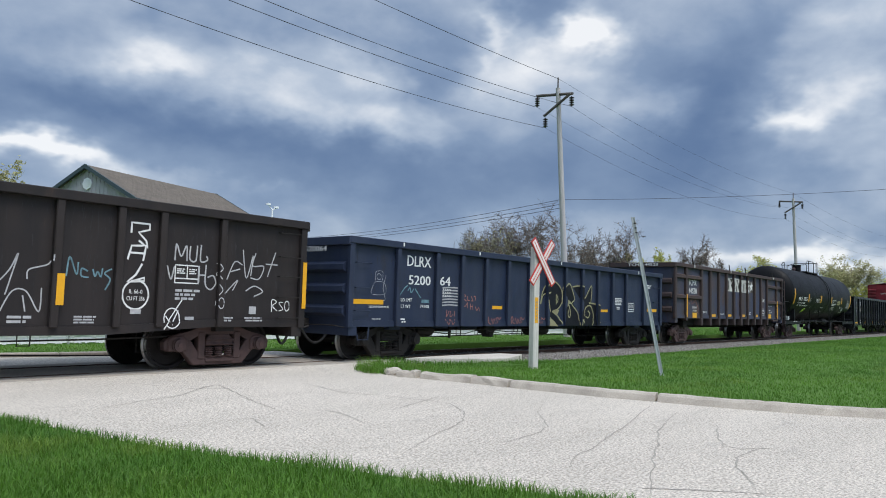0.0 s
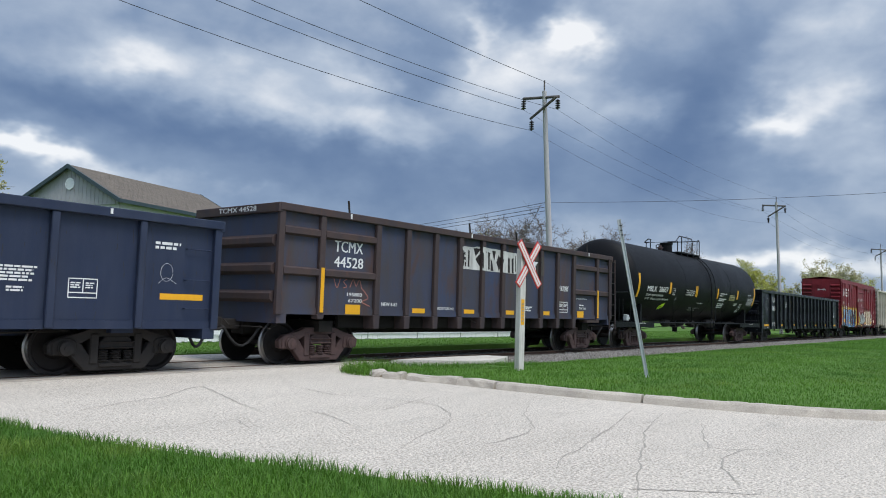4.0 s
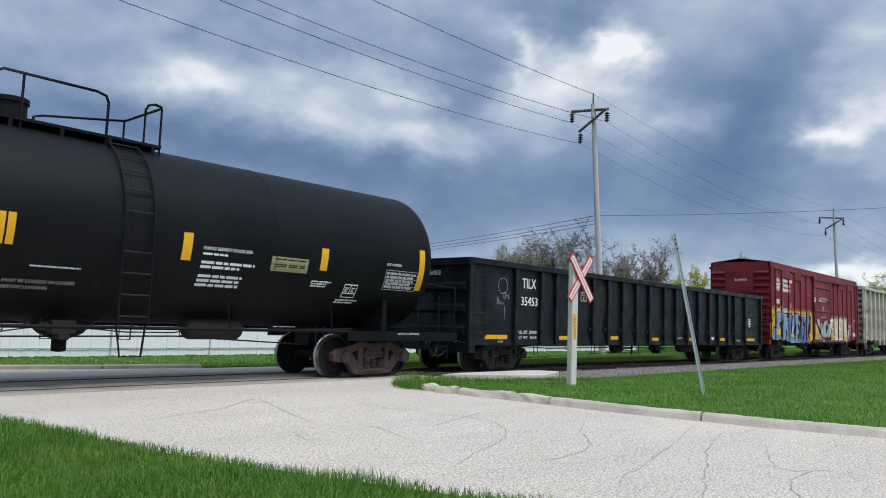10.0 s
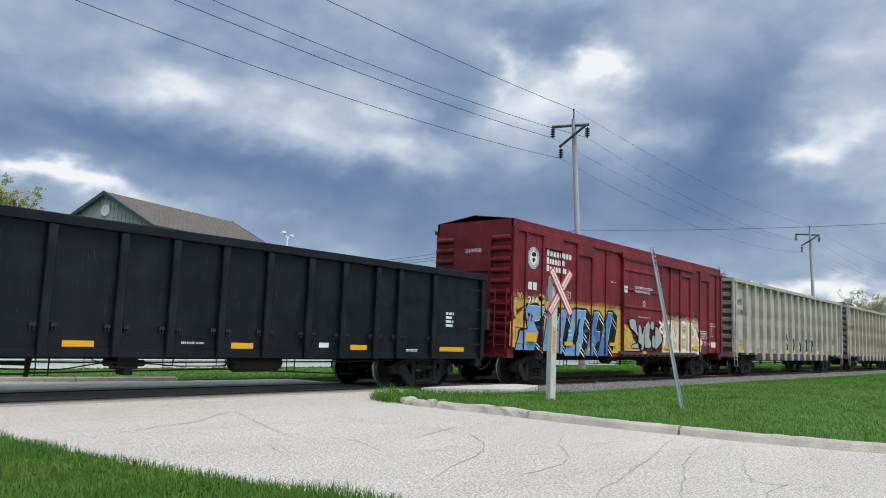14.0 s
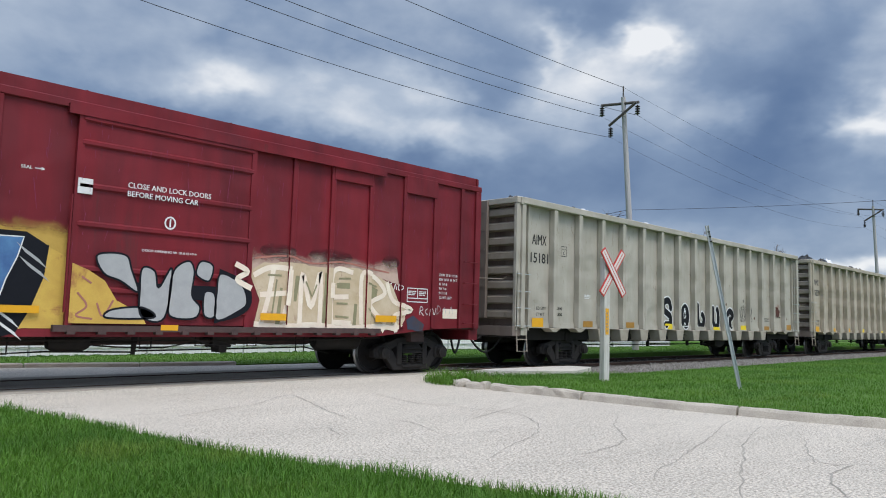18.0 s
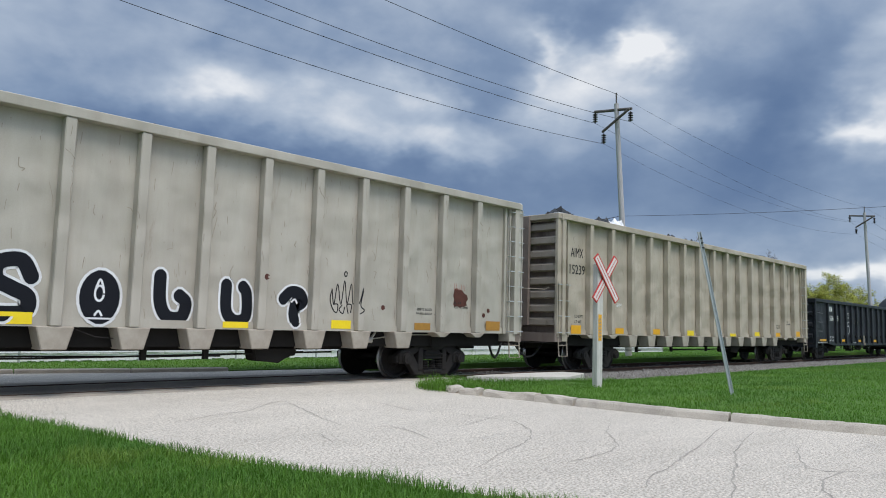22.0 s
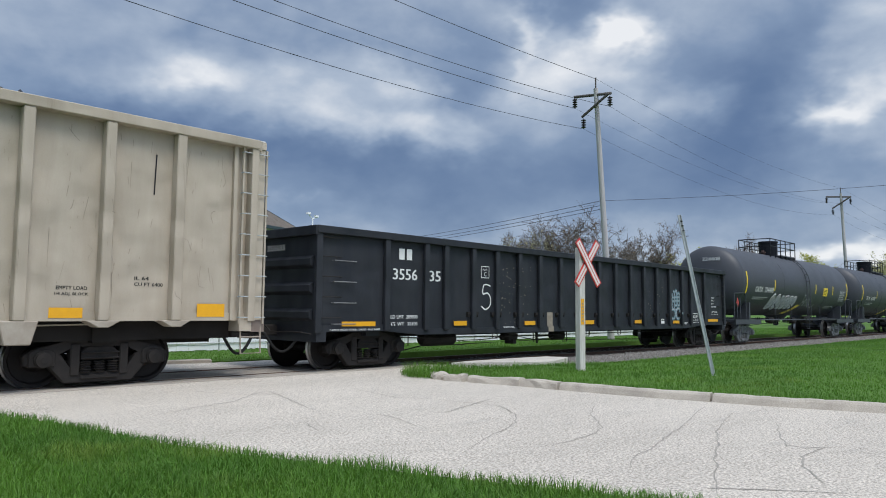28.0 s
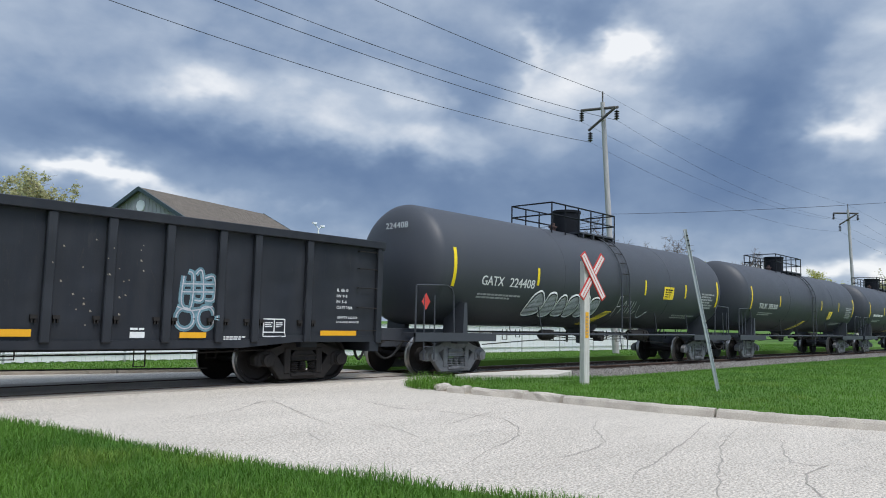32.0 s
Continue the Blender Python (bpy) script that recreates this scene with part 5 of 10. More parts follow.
    grab_irons(car, 19.62, 20.16, [1.12 + 0.385 * k for k in range(9)], -1.44, M_GALV, 0.1)
    for x, top in ((0.05, 2.5), (0.55, 2.5), (19.64, 4.3), (20.14, 4.3)):
        bm = bmesh.new()
        box(bm, x - 0.018, x + 0.018, -1.5, -1.462, 1.0, top)
        part("ladder_stile", bm, cream, car)
    for a, b in ((0.1, 0.5), (19.68, 20.1)):
        bm = bmesh.new()
        tube(bm, [(a, -1.46, 1.07), (a, -1.5, 0.46), (b, -1.5, 0.46), (b, -1.46, 1.07)], 0.018, 5)
        tube(bm, [(a, -1.48, 0.76), (b, -1.48, 0.76)], 0.014, 5)
        part("sill_step", bm, M_ENDTAUPE, car)
    bm = bmesh.new()
    box(bm, 0.0, L, -1.5, -1.34, 4.462, 4.475)
    part("liner_edge", bm, M_LINER, car, "white plastic liner folded over the rim")
    rnd = random.Random(load_seed)
    for k in range(8):
        bm = bmesh.new()
        x = rnd.uniform(0.8, 18) if k > 2 else (0.7, 2.9, 3.6)[k]
        bmesh.ops.create_grid(bm, x_segments=10, y_segments=7, size=0.5)
        for v in bm.verts:
            r = max(0.0, 1 - (v.co.x ** 2 + v.co.y ** 2) * 4)
            lump = abs(noise.noise(v.co * 5 + Vector((k, load_seed, 0)))) + 0.5 * abs(noise.noise(v.co * 11 + Vector((k, 0, load_seed))))
            v.co = Vector((x + v.co.x * 1.1, -1.0 + v.co.y * 0.8, 4.4 + (0.37 if k < 3 and load_seed > 5 else 0.22) * r ** 0.5 * (0.45 + lump)))
        part("load_cover", bm, (M_TARP, M_TARP, M_LINER)[k % 3], car, "crumpled plastic cover on the load")
    lettering(car, "AIMX", 0.79, 1.43, 3.29, 3.56, skin, M_BLACKINK)
    lettering(car, number, 0.74, 1.52, 2.8, 3.07, skin, M_BLACKINK)
    end_lettering(car, "AIMX", -0.082, 0.62, -0.12, 3.88, 4.05, M_BLACKINK)
    end_lettering(car, number, -0.082, 0.62, -0.2, 3.6, 3.77, M_BLACKINK)
    plate_mark(car, 2.12, 2.38, 3.07, 3.34, skin, M_BLACKINK)
    lettering(car, "LD LMT", 1.02, 1.45, 1.55, 1.63, skin, M_BLACKINK)
    lettering(car, "LT WT", 1.02, 1.37, 1.39, 1.47, skin, M_BLACKINK)
    lettering(car, "213700" if number == "15181" else "213 700", 1.79, 2.2, 1.56, 1.64, skin, M_BLACKINK)
    lettering(car, "72300", 1.84, 2.2, 1.4, 1.48, skin, M_BLACKINK)
    lettering(car, "EMPTY LOAD", 16.48, 16.95, 1.55, 1.61, skin, M_BLACKINK)
    lettering(car, "1/4 ADJ. BLOCK", 16.46, 16.97, 1.45, 1.51, skin, M_BLACKINK)
    lettering(car, "IL 64", 17.7, 17.95, 1.74, 1.8, skin, M_BLACKINK)
    lettering(car, "CU FT 6400", 17.7, 18.2, 1.64, 1.7, skin, M_BLACKINK)
    small_print(car, 0.22, 0.4, 1.42, 1.62, 3, skin, M_BLACKINK)
    small_print(car, 3.29, 3.59, 1.92, 2.05, 3, skin, M_WHITE)
    reflectors(car, [(0.8, 1.29, 1.09, 1.33)], -1.418)
    reflectors(car, [(3.19, 3.67, 1.11, 1.28), (5.53, 6.01, 1.11, 1.28), (16.38, 16.88, 1.11, 1.27), (18.83, 19.37, 1.13, 1.36)], -1.418, M_DIRTYTAPE if number == "15181" else M_YELLOW)
    reflectors(car, [(8.0, 8.5, 1.09, 1.27), (11.63, 12.15, 1.09, 1.2), (14.05, 14.55, 1.11, 1.28)], -1.418, M_YELLOWBRIGHT)
    for k in range(60):
        x, z = rnd.uniform(0.8, 19.4), rnd.uniform(1.4, 4.1)
        pts = [(x, z)]
        for _ in range(3):
            pts.append((pts[-1][0] + rnd.uniform(-0.06, 0.1), pts[-1][1] - rnd.uniform(0.01, 0.14)))
        paint(car, "scratch", M_SCUFF, skin, [pts], width=rnd.uniform(0.005, 0.014))
    wear(car, skin, 0.7, 19.5, 1.2, 4.2, 420, M_SCUFF, load_seed)
    return car, skin


def plate_mark(car, x0, x1, z0, z1, skin, material):
    w = (x1 - x0) * 0.06
    paint(car, "plate_mark", material, skin, [[(x0, z0), (x1, z0), (x1, z1), (x0, z1), (x0, z0)]], width=w, smooth=False)
    lettering(car, "PLATE", x0 + 0.2 * (x1 - x0), x1 - 0.2 * (x1 - x0), z0 + 0.64 * (z1 - z0), z0 + 0.78 * (z1 - z0), skin, material)
    lettering(car, "C", x0 + 0.35 * (x1 - x0), x1 - 0.35 * (x1 - x0), z0 + 0.14 * (z1 - z0), z0 + 0.5 * (z1 - z0), skin, material)


def data_frame(car, x0, x1, z0, z1, skin, material, w=0.018):
    m = x0 + (x1 - x0) * 0.5
    paint(car, "data_frame", material, skin, [[(x0, z0), (x1, z0), (x1, z1), (x0, z1), (x0, z0)], [(m, z0 + 0.08), (m, z1)], [(x0, z0 + 0.08), (x1, z0 + 0.08)]], width=w, smooth=False)
    small_print(car, x0 + 0.03, m - 0.04, z1 - 0.16, z1 - 0.05, 3, skin, material)
    small_print(car, m + 0.04, x1 - 0.05, z1 - 0.16, z1 - 0.05, 3, skin, material)


def couplers(car, length, reach):
    for end, s in ((0, -1), (length, 1)):
        bm = bmesh.new()
        box(bm, *sorted((end + s * 0.45, end - s * 0.4)), -0.1, 0.1, 0.72, 0.95)
        box(bm, *sorted((end + s * 0.4, end + s * reach)), -0.17, 0.12, 0.7, 0.99)
        box(bm, *sorted((end + s * (reach - 0.06), end + s * (reach + 0.08))), -0.2, -0.06, 0.72, 0.97)
        part("coupler", bm, M_STEEL, car, bevel=0.02)
        bm = bmesh.new()
        pts = [(end + s * (-0.15 + (reach + 0.12) * u), -0.75 + 0.35 * u, 0.82 - 0.42 * math.sin(math.pi * min(1, u * 1.05)) ** 1.0) for u in [k / 12 for k in range(13)]]
        tube(bm, pts, 0.03, 8)
        part("air_hose", bm, M_HOSE, car, smooth=True)
        bm = bmesh.new()
        tube(bm, [(end + s * 0.1, -1.4, 0.78), (end + s * 0.28, -1.35, 0.82), (end + s * 0.34, -0.35, 0.82), (end + s * 0.42, -0.25, 0.95)], 0.016, 5)
        part("uncoupling_lever", bm, M_STEEL, car)


def box_car(label, start):
    car = new_car("box_car", label, start)
    L, zb, ze, y = 15.85, 0.95, 4.45, 1.45
    flat = lambda x, z: -y
    for s in (-1, 1):
        bm = bmesh.new()
        prism(bm, [(0, 1.05), (1.3, 1.0), (3.3, 0.82), (12.6, 0.82), (14.4, 1.0), (L, 1.05), (L, ze), (0, ze)], *sorted((s * y, s * (y - 0.05))))
        part("side_sheet", bm, M_RED, car)
        bm = bmesh.new()
        box(bm, -0.05, L + 0.05, *sorted((s * (y - 0.02), s * (y + 0.055))), ze - 0.1, ze + 0.03)
        part("eave_angle", bm, M_RED, car, bevel=0.012)
        bm = bmesh.new()
        box(bm, 0, L, *sorted((s * (y - 0.1), s * (y - 0.04))), ze, ze + 0.24)
        part("roof_fascia", bm, M_RED, car)
    bm = bmesh.new()
    for a, b in ((0, 1.58),):
        v = [bm.verts.new(p) for p in ((0, -y + 0.04, ze + 0.24), (0, 0, ze + 0.42), (0, y - 0.04, ze + 0.24), (L, -y + 0.04, ze + 0.24), (L, 0, ze + 0.42), (L, y - 0.04, ze + 0.24))]
        bm.faces.new((v[0], v[1], v[4], v[3]))
        bm.faces.new((v[1], v[2], v[5], v[4]))
        bm.faces.new((v[2], v[1], v[0]))
        bm.faces.new((v[3], v[4], v[5]))
        bm.faces.new((v[0], v[3], v[5], v[2]))
    part("roof", bm, M_RED, car)
    for k in range(13):
        x = 0.3 + k * 1.26
        bm = bmesh.new()
        bar(bm, (x, -y + 0.06, ze + 0.244), (x, 0, ze + 0.424), 0.014, 6)
        bar(bm, (x, y - 0.06, ze + 0.244), (x, 0, ze + 0.424), 0.014, 6)
        part("roof_seam", bm, M_RED, car)
    # posts; paired posts carry a hooded panel between them
    for x in (0.62, 1.5, 2.55, 3.48, 4.43, 5.37, 10.5, 11.42, 12.43, 13.4, 14.35, 15.25):
        bm = bmesh.new()
        box(bm, x - 0.055, x + 0.055, -y - 0.05, -y, 1.02, ze - 0.1)
        part("side_post", bm, M_RED, car, bevel=0.01)
    for a, b in ((1.5, 2.52), (3.48, 4.45), (11.42, 12.43), (13.4, 14.37)):
        bm = bmesh.new()
        box(bm, a, b, -y - 0.062, -y, 4.0, ze - 0.05)
        part("side_hood", bm, M_RED, car, bevel=0.01)
    for x in (0.05, L - 0.05):
        bm = bmesh.new()
        box(bm, x - 0.09, x + 0.09, -y - 0.055, -y + 0.02, 1.02, ze - 0.1)
        part("corner_post", bm, M_RED, car, bevel=0.01)
    # sliding door
    d0, d1 = 6.48, 9.58
    bm = bmesh.new()
    box(bm, d0, d1, -y - 0.075, -y - 0.01, 1.02, 4.3)
    door = part("sliding_door", bm, M_RED, car, "ribbed sliding door")
    for z in (1.25, 1.55, 1.87, 2.56, 3.16, 3.84, 4.22):
        bm = bmesh.new()
        prism(bm, [(0, -0.06), (0, 0.06), (0.045, 0.025), (0.045, -0.025)], d0 + 0.05, d1 - 0.05)
        for v in bm.verts:
            v.co = (v.co.y, -y - 0.07 - v.co.x, z + v.co.z)
        part("door_rib", bm, M_RED, door)
    for x in (d0 + 0.03, d1 - 0.03):
        bm = bmesh.new()
        box(bm, x - 0.05, x + 0.05, -y - 0.1, -y - 0.02, 1.0, 4.32)
        part("door_stile", bm, M_RED, door)
    bm = bmesh.new()
    box(bm, 6.3, 12.75, -y - 0.12, -y, 4.31, 4.4)
    box(bm, 6.3, 12.75, -y - 0.13, -y - 0.1, 4.25, 4.4)
    part("door_track", bm, M_RED, car)
    bm = bmesh.new()
    box(bm, 6.3, 12.75, -y - 0.1, -y, 0.9, 1.0)
    part("door_sill", bm, M_RUSTY, car)
    for k in range(14):
        bm = bmesh.new()
        x = 6.5 + k * 0.46
        box(bm, x, x + 0.12, -y - 0.11, -y + 0.02, 0.86, 0.93)
        part("sill_bracket", bm, M_RUSTY, car)
    bm = bmesh.new()
    box(bm, 6.5, 6.72, -y - 0.115, -y - 0.07, 3.03, 3.27)
    part("route_board", bm, M_WHITE, door, "torn white card holder")
    bm = bmesh.new()
    tube(bm, [(6.42, -y - 0.14, 3.0), (6.42, -y - 0.14, 1.2)], 0.02, 6)
    part("door_lock_bar", bm, M_RED, car)
    # corrugated ends
    for end, s in ((0, -1), (L, 1)):
        bm = bmesh.new()
        prism(bm, [(-y + 0.02, 1.0), (y - 0.02, 1.0), (y - 0.02, ze + 0.22), (0, ze + 0.4), (-y + 0.02, ze + 0.22)], 0, 0.06)
        for v in bm.verts:
            v.co = (end - s * v.co.y, v.co.x, v.co.z)
        part("end_sheet", bm, M_RED, car)
        for k in range(10):
            z = 1.35 + k * 0.31
            for ya, yb in ((-1.38, -0.72), (0.72, 1.38)):
                bm = bmesh.new()
                prism(bm, [(end, z - 0.1), (end + s * 0.1, z - 0.03), (end + s * 0.1, z + 0.03), (end, z + 0.1)], ya, yb)
                part("end_corrugation", bm, M_RED, car)
        bm = bmesh.new()
        box(bm, *sorted((end + s * 0.02, end + s * 0.06)), -0.7, 0.7, 3.2, 4.3)
        part("end_panel", bm, M_RED, car)
        bm = bmesh.new()
        box(bm, *sorted((end - s * 0.2, end + s * 0.1)), -1.4, 1.4, 0.75, 1.02)
        part("end_sill", bm, M_RED, car)
        bm = bmesh.new()
        box(bm, *sorted((end + s * 0.1, end + s * 0.4)), -0.9, 1.3, 1.15, 1.2)
        part("end_platform", bm, M_INK, car)
        for yy in (-1.35, -0.95):
            bm = bmesh.new()
            bar(bm, (end + s * 0.14, yy, 1.0), (end + s * 0.14, yy, 2.7), 0.02, 5)
            part("ladder_stile", bm, M_RED, car)
        for k in range(5):
            bm = bmesh.new()
            bar(bm, (end + s * 0.14, -1.35, 1.1 + 0.38 * k), (end + s * 0.14, -0.95, 1.1 + 0.38 * k), 0.014, 5)
            part("ladder_rung", bm, M_RED, car)
    bm = bmesh.new()
    lathe(bm, [(0.26, 0), (0.3, 0.02), (0.3, 0.05), (0.26, 0.07), (0.05, 0.05)], 18, "x")
    for v in bm.verts:
        v.co = (-0.35 - v.co.x, v.co.y + 0.2, v.co.z + 1.95)
    part("hand_brake", bm, M_INK, car, "black hand brake wheel", smooth=True)
    bm = bmesh.new()
    box(bm, -0.34, 0, -0.05, 0.45, 1.7, 2.25)
    part("brake_housing", bm, M_INK, car, bevel=0.04)
    bm = bmesh.new()
    box(bm, -0.2, 0, -0.75, -0.35, 1.5, 2.1)
    part("defect_board", bm, M_RUSTY, car)
    grab_irons(car, 15.3, 15.75, (1.15, 1.6, 2.1, 2.6), -y - 0.02, M_RED, 0.09)
    grab_irons(car, 0.1, 0.55, (1.15, 1.6, 2.1, 2.6), -y - 0.02, M_RED, 0.09)
    bm = bmesh.new()
    box(bm, 0.05, L - 0.05, -y + 0.06, y - 0.06, 1.0, 1.1)
    part("floor", bm, M_RUSTY, car)
    running_gear(car, L, 1.75, M_RUSTY)
    underbody(car, 3.2, 12.6, 0.85, 6, 1.6)
    post_x = (0.05, 0.62, 1.5, 2.55, 3.48, 4.43, 5.37, 10.5, 11.42, 12.43, 13.4, 14.35, 15.25, 15.8)

    def skin(x, z):
        if d0 - 0.02 < x < d1 + 0.02:
            return -y - 0.118
        return -y - 0.056 if any(abs(x - p) < 0.06 for p in post_x) else -y - 0.002
    return car, skin


def wear(car, skin, x0, x1, z0, z1, n, material, seed):
    """Fine scrapes and chips, mostly upright, thicker towards the top where loads have knocked the sheet."""
    rnd = random.Random(seed)
    bm = bmesh.new()
    for _ in range(n):
        x, z = rnd.uniform(x0, x1), z1 - (z1 - z0) * rnd.random() ** 1.3
        length = min(rnd.expovariate(9.0) + 0.02, z - z0)
        if length < 0.015:
            continue
        y = skin(x, z) - 0.0022
        w, lean = rnd.uniform(0.0015, 0.006), rnd.gauss(0, 0.12) * length
        bm.faces.new([bm.verts.new((a, y, b)) for a, b in ((x - w, z), (x + w, z), (x + w * 0.6 + lean, z - length), (x - w * 0.6 + lean, z - length))])
    tagged(part("scuffing", bm, material, car), "fine scrapes and chips in the paint", kind="stuff")


def blob(cx, cz, r, n=9):
    return ellipse(cx, cz, r, r * 1.05, n)


def car_one():
    ribs = [1.9, 2.9] + spread(4.6, 14.5, 9) + [15.5, 16.51, 17.28, 18.51]
    car, skin = gondola("gondola_car", "dark brown gondola car covered in white graffiti tags", -10.4, 20.47, 0.8, 3.0, ribs, M_BROWN, belly=(3.2, 4.2, 16.4, 18.3, 0.68), kind=TRUCK_RUST)
    W = M_DIMWHITE
    wear(car, skin, 10, 20.3, 0.85, 2.8, 420, M_CHIP, 31)
    paint(car, "tag", M_WHITE, skin, [[(16.72, 2.42), (16.72, 2.6), (17.05, 2.6), (17.05, 2.5), (16.85, 2.44), (17.0, 2.3), (17.03, 2.18), (16.86, 2.3)],
                                 [(16.68, 1.96), (16.74, 2.2), (17.0, 2.22), (16.96, 1.95)], [(16.7, 2.08), (17.0, 2.08)],
                                 [(16.95, 1.9), (16.84, 1.7), (16.7, 1.58), (17.0, 1.6), (17.0, 1.66), (16.82, 1.6)]], width=0.035, label="white spray tag letters", smooth=False)
    paint(car, "tag", M_WHITE, skin, [ellipse(16.86, 1.36, 0.235, 0.25, 20, 0, 359)], width=0.03, smooth=False)
    lettering(car, "IL 66-0", 16.74, 16.98, 1.38, 1.45, skin, M_WHITE)
    lettering(car, "CU FT 356", 16.7, 17.03, 1.26, 1.33, skin, M_WHITE)
    paint(car, "tag", M_DIMWHITE, skin, [[(17.56, 2.0), (17.58, 2.3), (17.68, 2.08), (17.78, 2.28), (17.8, 2.0)], [(17.86, 2.28), (17.86, 2.04), (17.98, 2.02), (18.0, 2.3)], [(18.08, 2.32), (18.08, 2.02), (18.22, 2.04), (18.2, 2.12)],
                                    [(17.42, 1.9), (17.5, 1.66), (17.56, 1.9)], [(18.05, 1.92), (18.05, 1.6)], [(18.05, 1.76), (18.2, 1.76)], [(18.2, 1.96), (18.2, 1.6), (18.32, 1.5), (18.42, 1.62), (18.36, 1.76), (18.24, 1.72)]], width=0.028, label="grey-white spray tag letters")
    data_frame(car, 17.58, 18.06, 1.6, 1.92, skin, M_WHITE, 0.022)
    small_print(car, 17.6, 18.1, 1.28, 1.5, 3, skin, W)
    paint(car, "tag", M_WHITE, skin, [ellipse(17.56, 0.96, 0.15, 0.18, 16, 0, 359), [(17.4, 0.76), (17.75, 1.3)], [(17.44, 1.0), (17.56, 0.84), (17.68, 1.1)]], width=0.022, smooth=False)
    paint(car, "tag", M_DIMWHITE, skin, [[(18.66, 1.7), (18.82, 2.05), (19.0, 2.0)], [(18.74, 1.86), (18.95, 1.92)], [(19.0, 2.3), (19.1, 1.75), (19.24, 2.2), (19.2, 1.8)], [(19.3, 2.25), (19.24, 2.0), (19.5, 2.0), (19.4, 1.75), (19.2, 1.76)], [(19.6, 1.8), (19.78, 2.3)], [(19.55, 2.05), (19.84, 2.05)], [(18.6, 1.4), (18.9, 1.7), (18.8, 1.5)], [(19.1, 1.5), (19.3, 1.6), (19.5, 1.5), (19.3, 1.4)]], width=0.024, label="thin grey spray tag")
    paint(car, "tag", M_AQUA, skin, [[(15.68, 1.62), (15.72, 1.94), (15.84, 1.66), (15.86, 1.86)], [(16.02, 1.72), (15.92, 1.76), (15.92, 1.64), (16.04, 1.62)], [(16.1, 1.76), (16.14, 1.64), (16.18, 1.72), (16.24, 1.64), (16.26, 1.78)], [(16.42, 1.78), (16.3, 1.7), (16.4, 1.6), (16.32, 1.42)]], width=0.026, label="blue-white spray tag")
    paint(car, "tag", W, skin, [[(14.72, 1.52), (14.85, 1.7), (14.95, 1.94), (14.85, 1.5), (14.8, 1.3)], [(15.1, 1.55), (15.12, 1.7), (15.4, 1.8), (15.44, 1.95)], [(14.74, 1.04), (14.9, 1.36), (15.1, 1.36), (15.3, 1.05), (15.32, 1.42)], [(15.05, 1.3), (15.1, 1.05)]], width=0.022)
    paint(car, "tag", W, skin, [[(18.43, 2.0), (18.5, 1.9), (18.43, 1.8), (18.5, 1.7)], [(18.44, 1.6), (18.52, 1.5), (18.44, 1.4)], ellipse(18.5, 1.25, 0.06, 0.1, 10, 0, 350)], width=0.018)
    paint(car, "tag", M_WHITE, skin, [[(19.74, 1.1), (19.74, 1.34), (19.86, 1.3), (19.76, 1.22), (19.88, 1.12)], [(20.02, 1.3), (19.92, 1.28), (20.02, 1.16), (19.92, 1.12)], ellipse(20.12, 1.22, 0.06, 0.1, 10, 0, 350)], width=0.016)
    small_print(car, 15.84, 16.2, 0.86, 1.0, 3, skin, W)
    small_print(car, 18.62, 18.85, 0.9, 1.0, 2, skin, W)
    small_print(car, 19.1, 19.5, 0.9, 1.0, 2, skin, W)
    small_print(car, 14.85, 15.2, 0.86, 1.0, 2, skin, W)
    for a, b, c, d in ((16.78, 16.97, 1.03, 1.11), (19.2, 19.36, 1.05, 1.2), (17.82, 18.0, 0.93, 0.99)):
        bm = bmesh.new()
        plate(bm, a, b, c, d, -1.39)
        part("data_plate", bm, M_DIMWHITE, car)
    reflectors(car, [(15.5, 15.62, 1.16, 1.66), (20.42, 20.52, 1.18, 2.14)], -1.5)
    grab_irons(car, 19.85, 20.38, (0.98, 1.4, 1.82, 2.22, 2.71), -1.4, M_STEEL)
    grab_irons(car, 0.1, 0.6, (0.98, 1.4, 1.82, 2.22, 2.71), -1.4, M_STEEL)


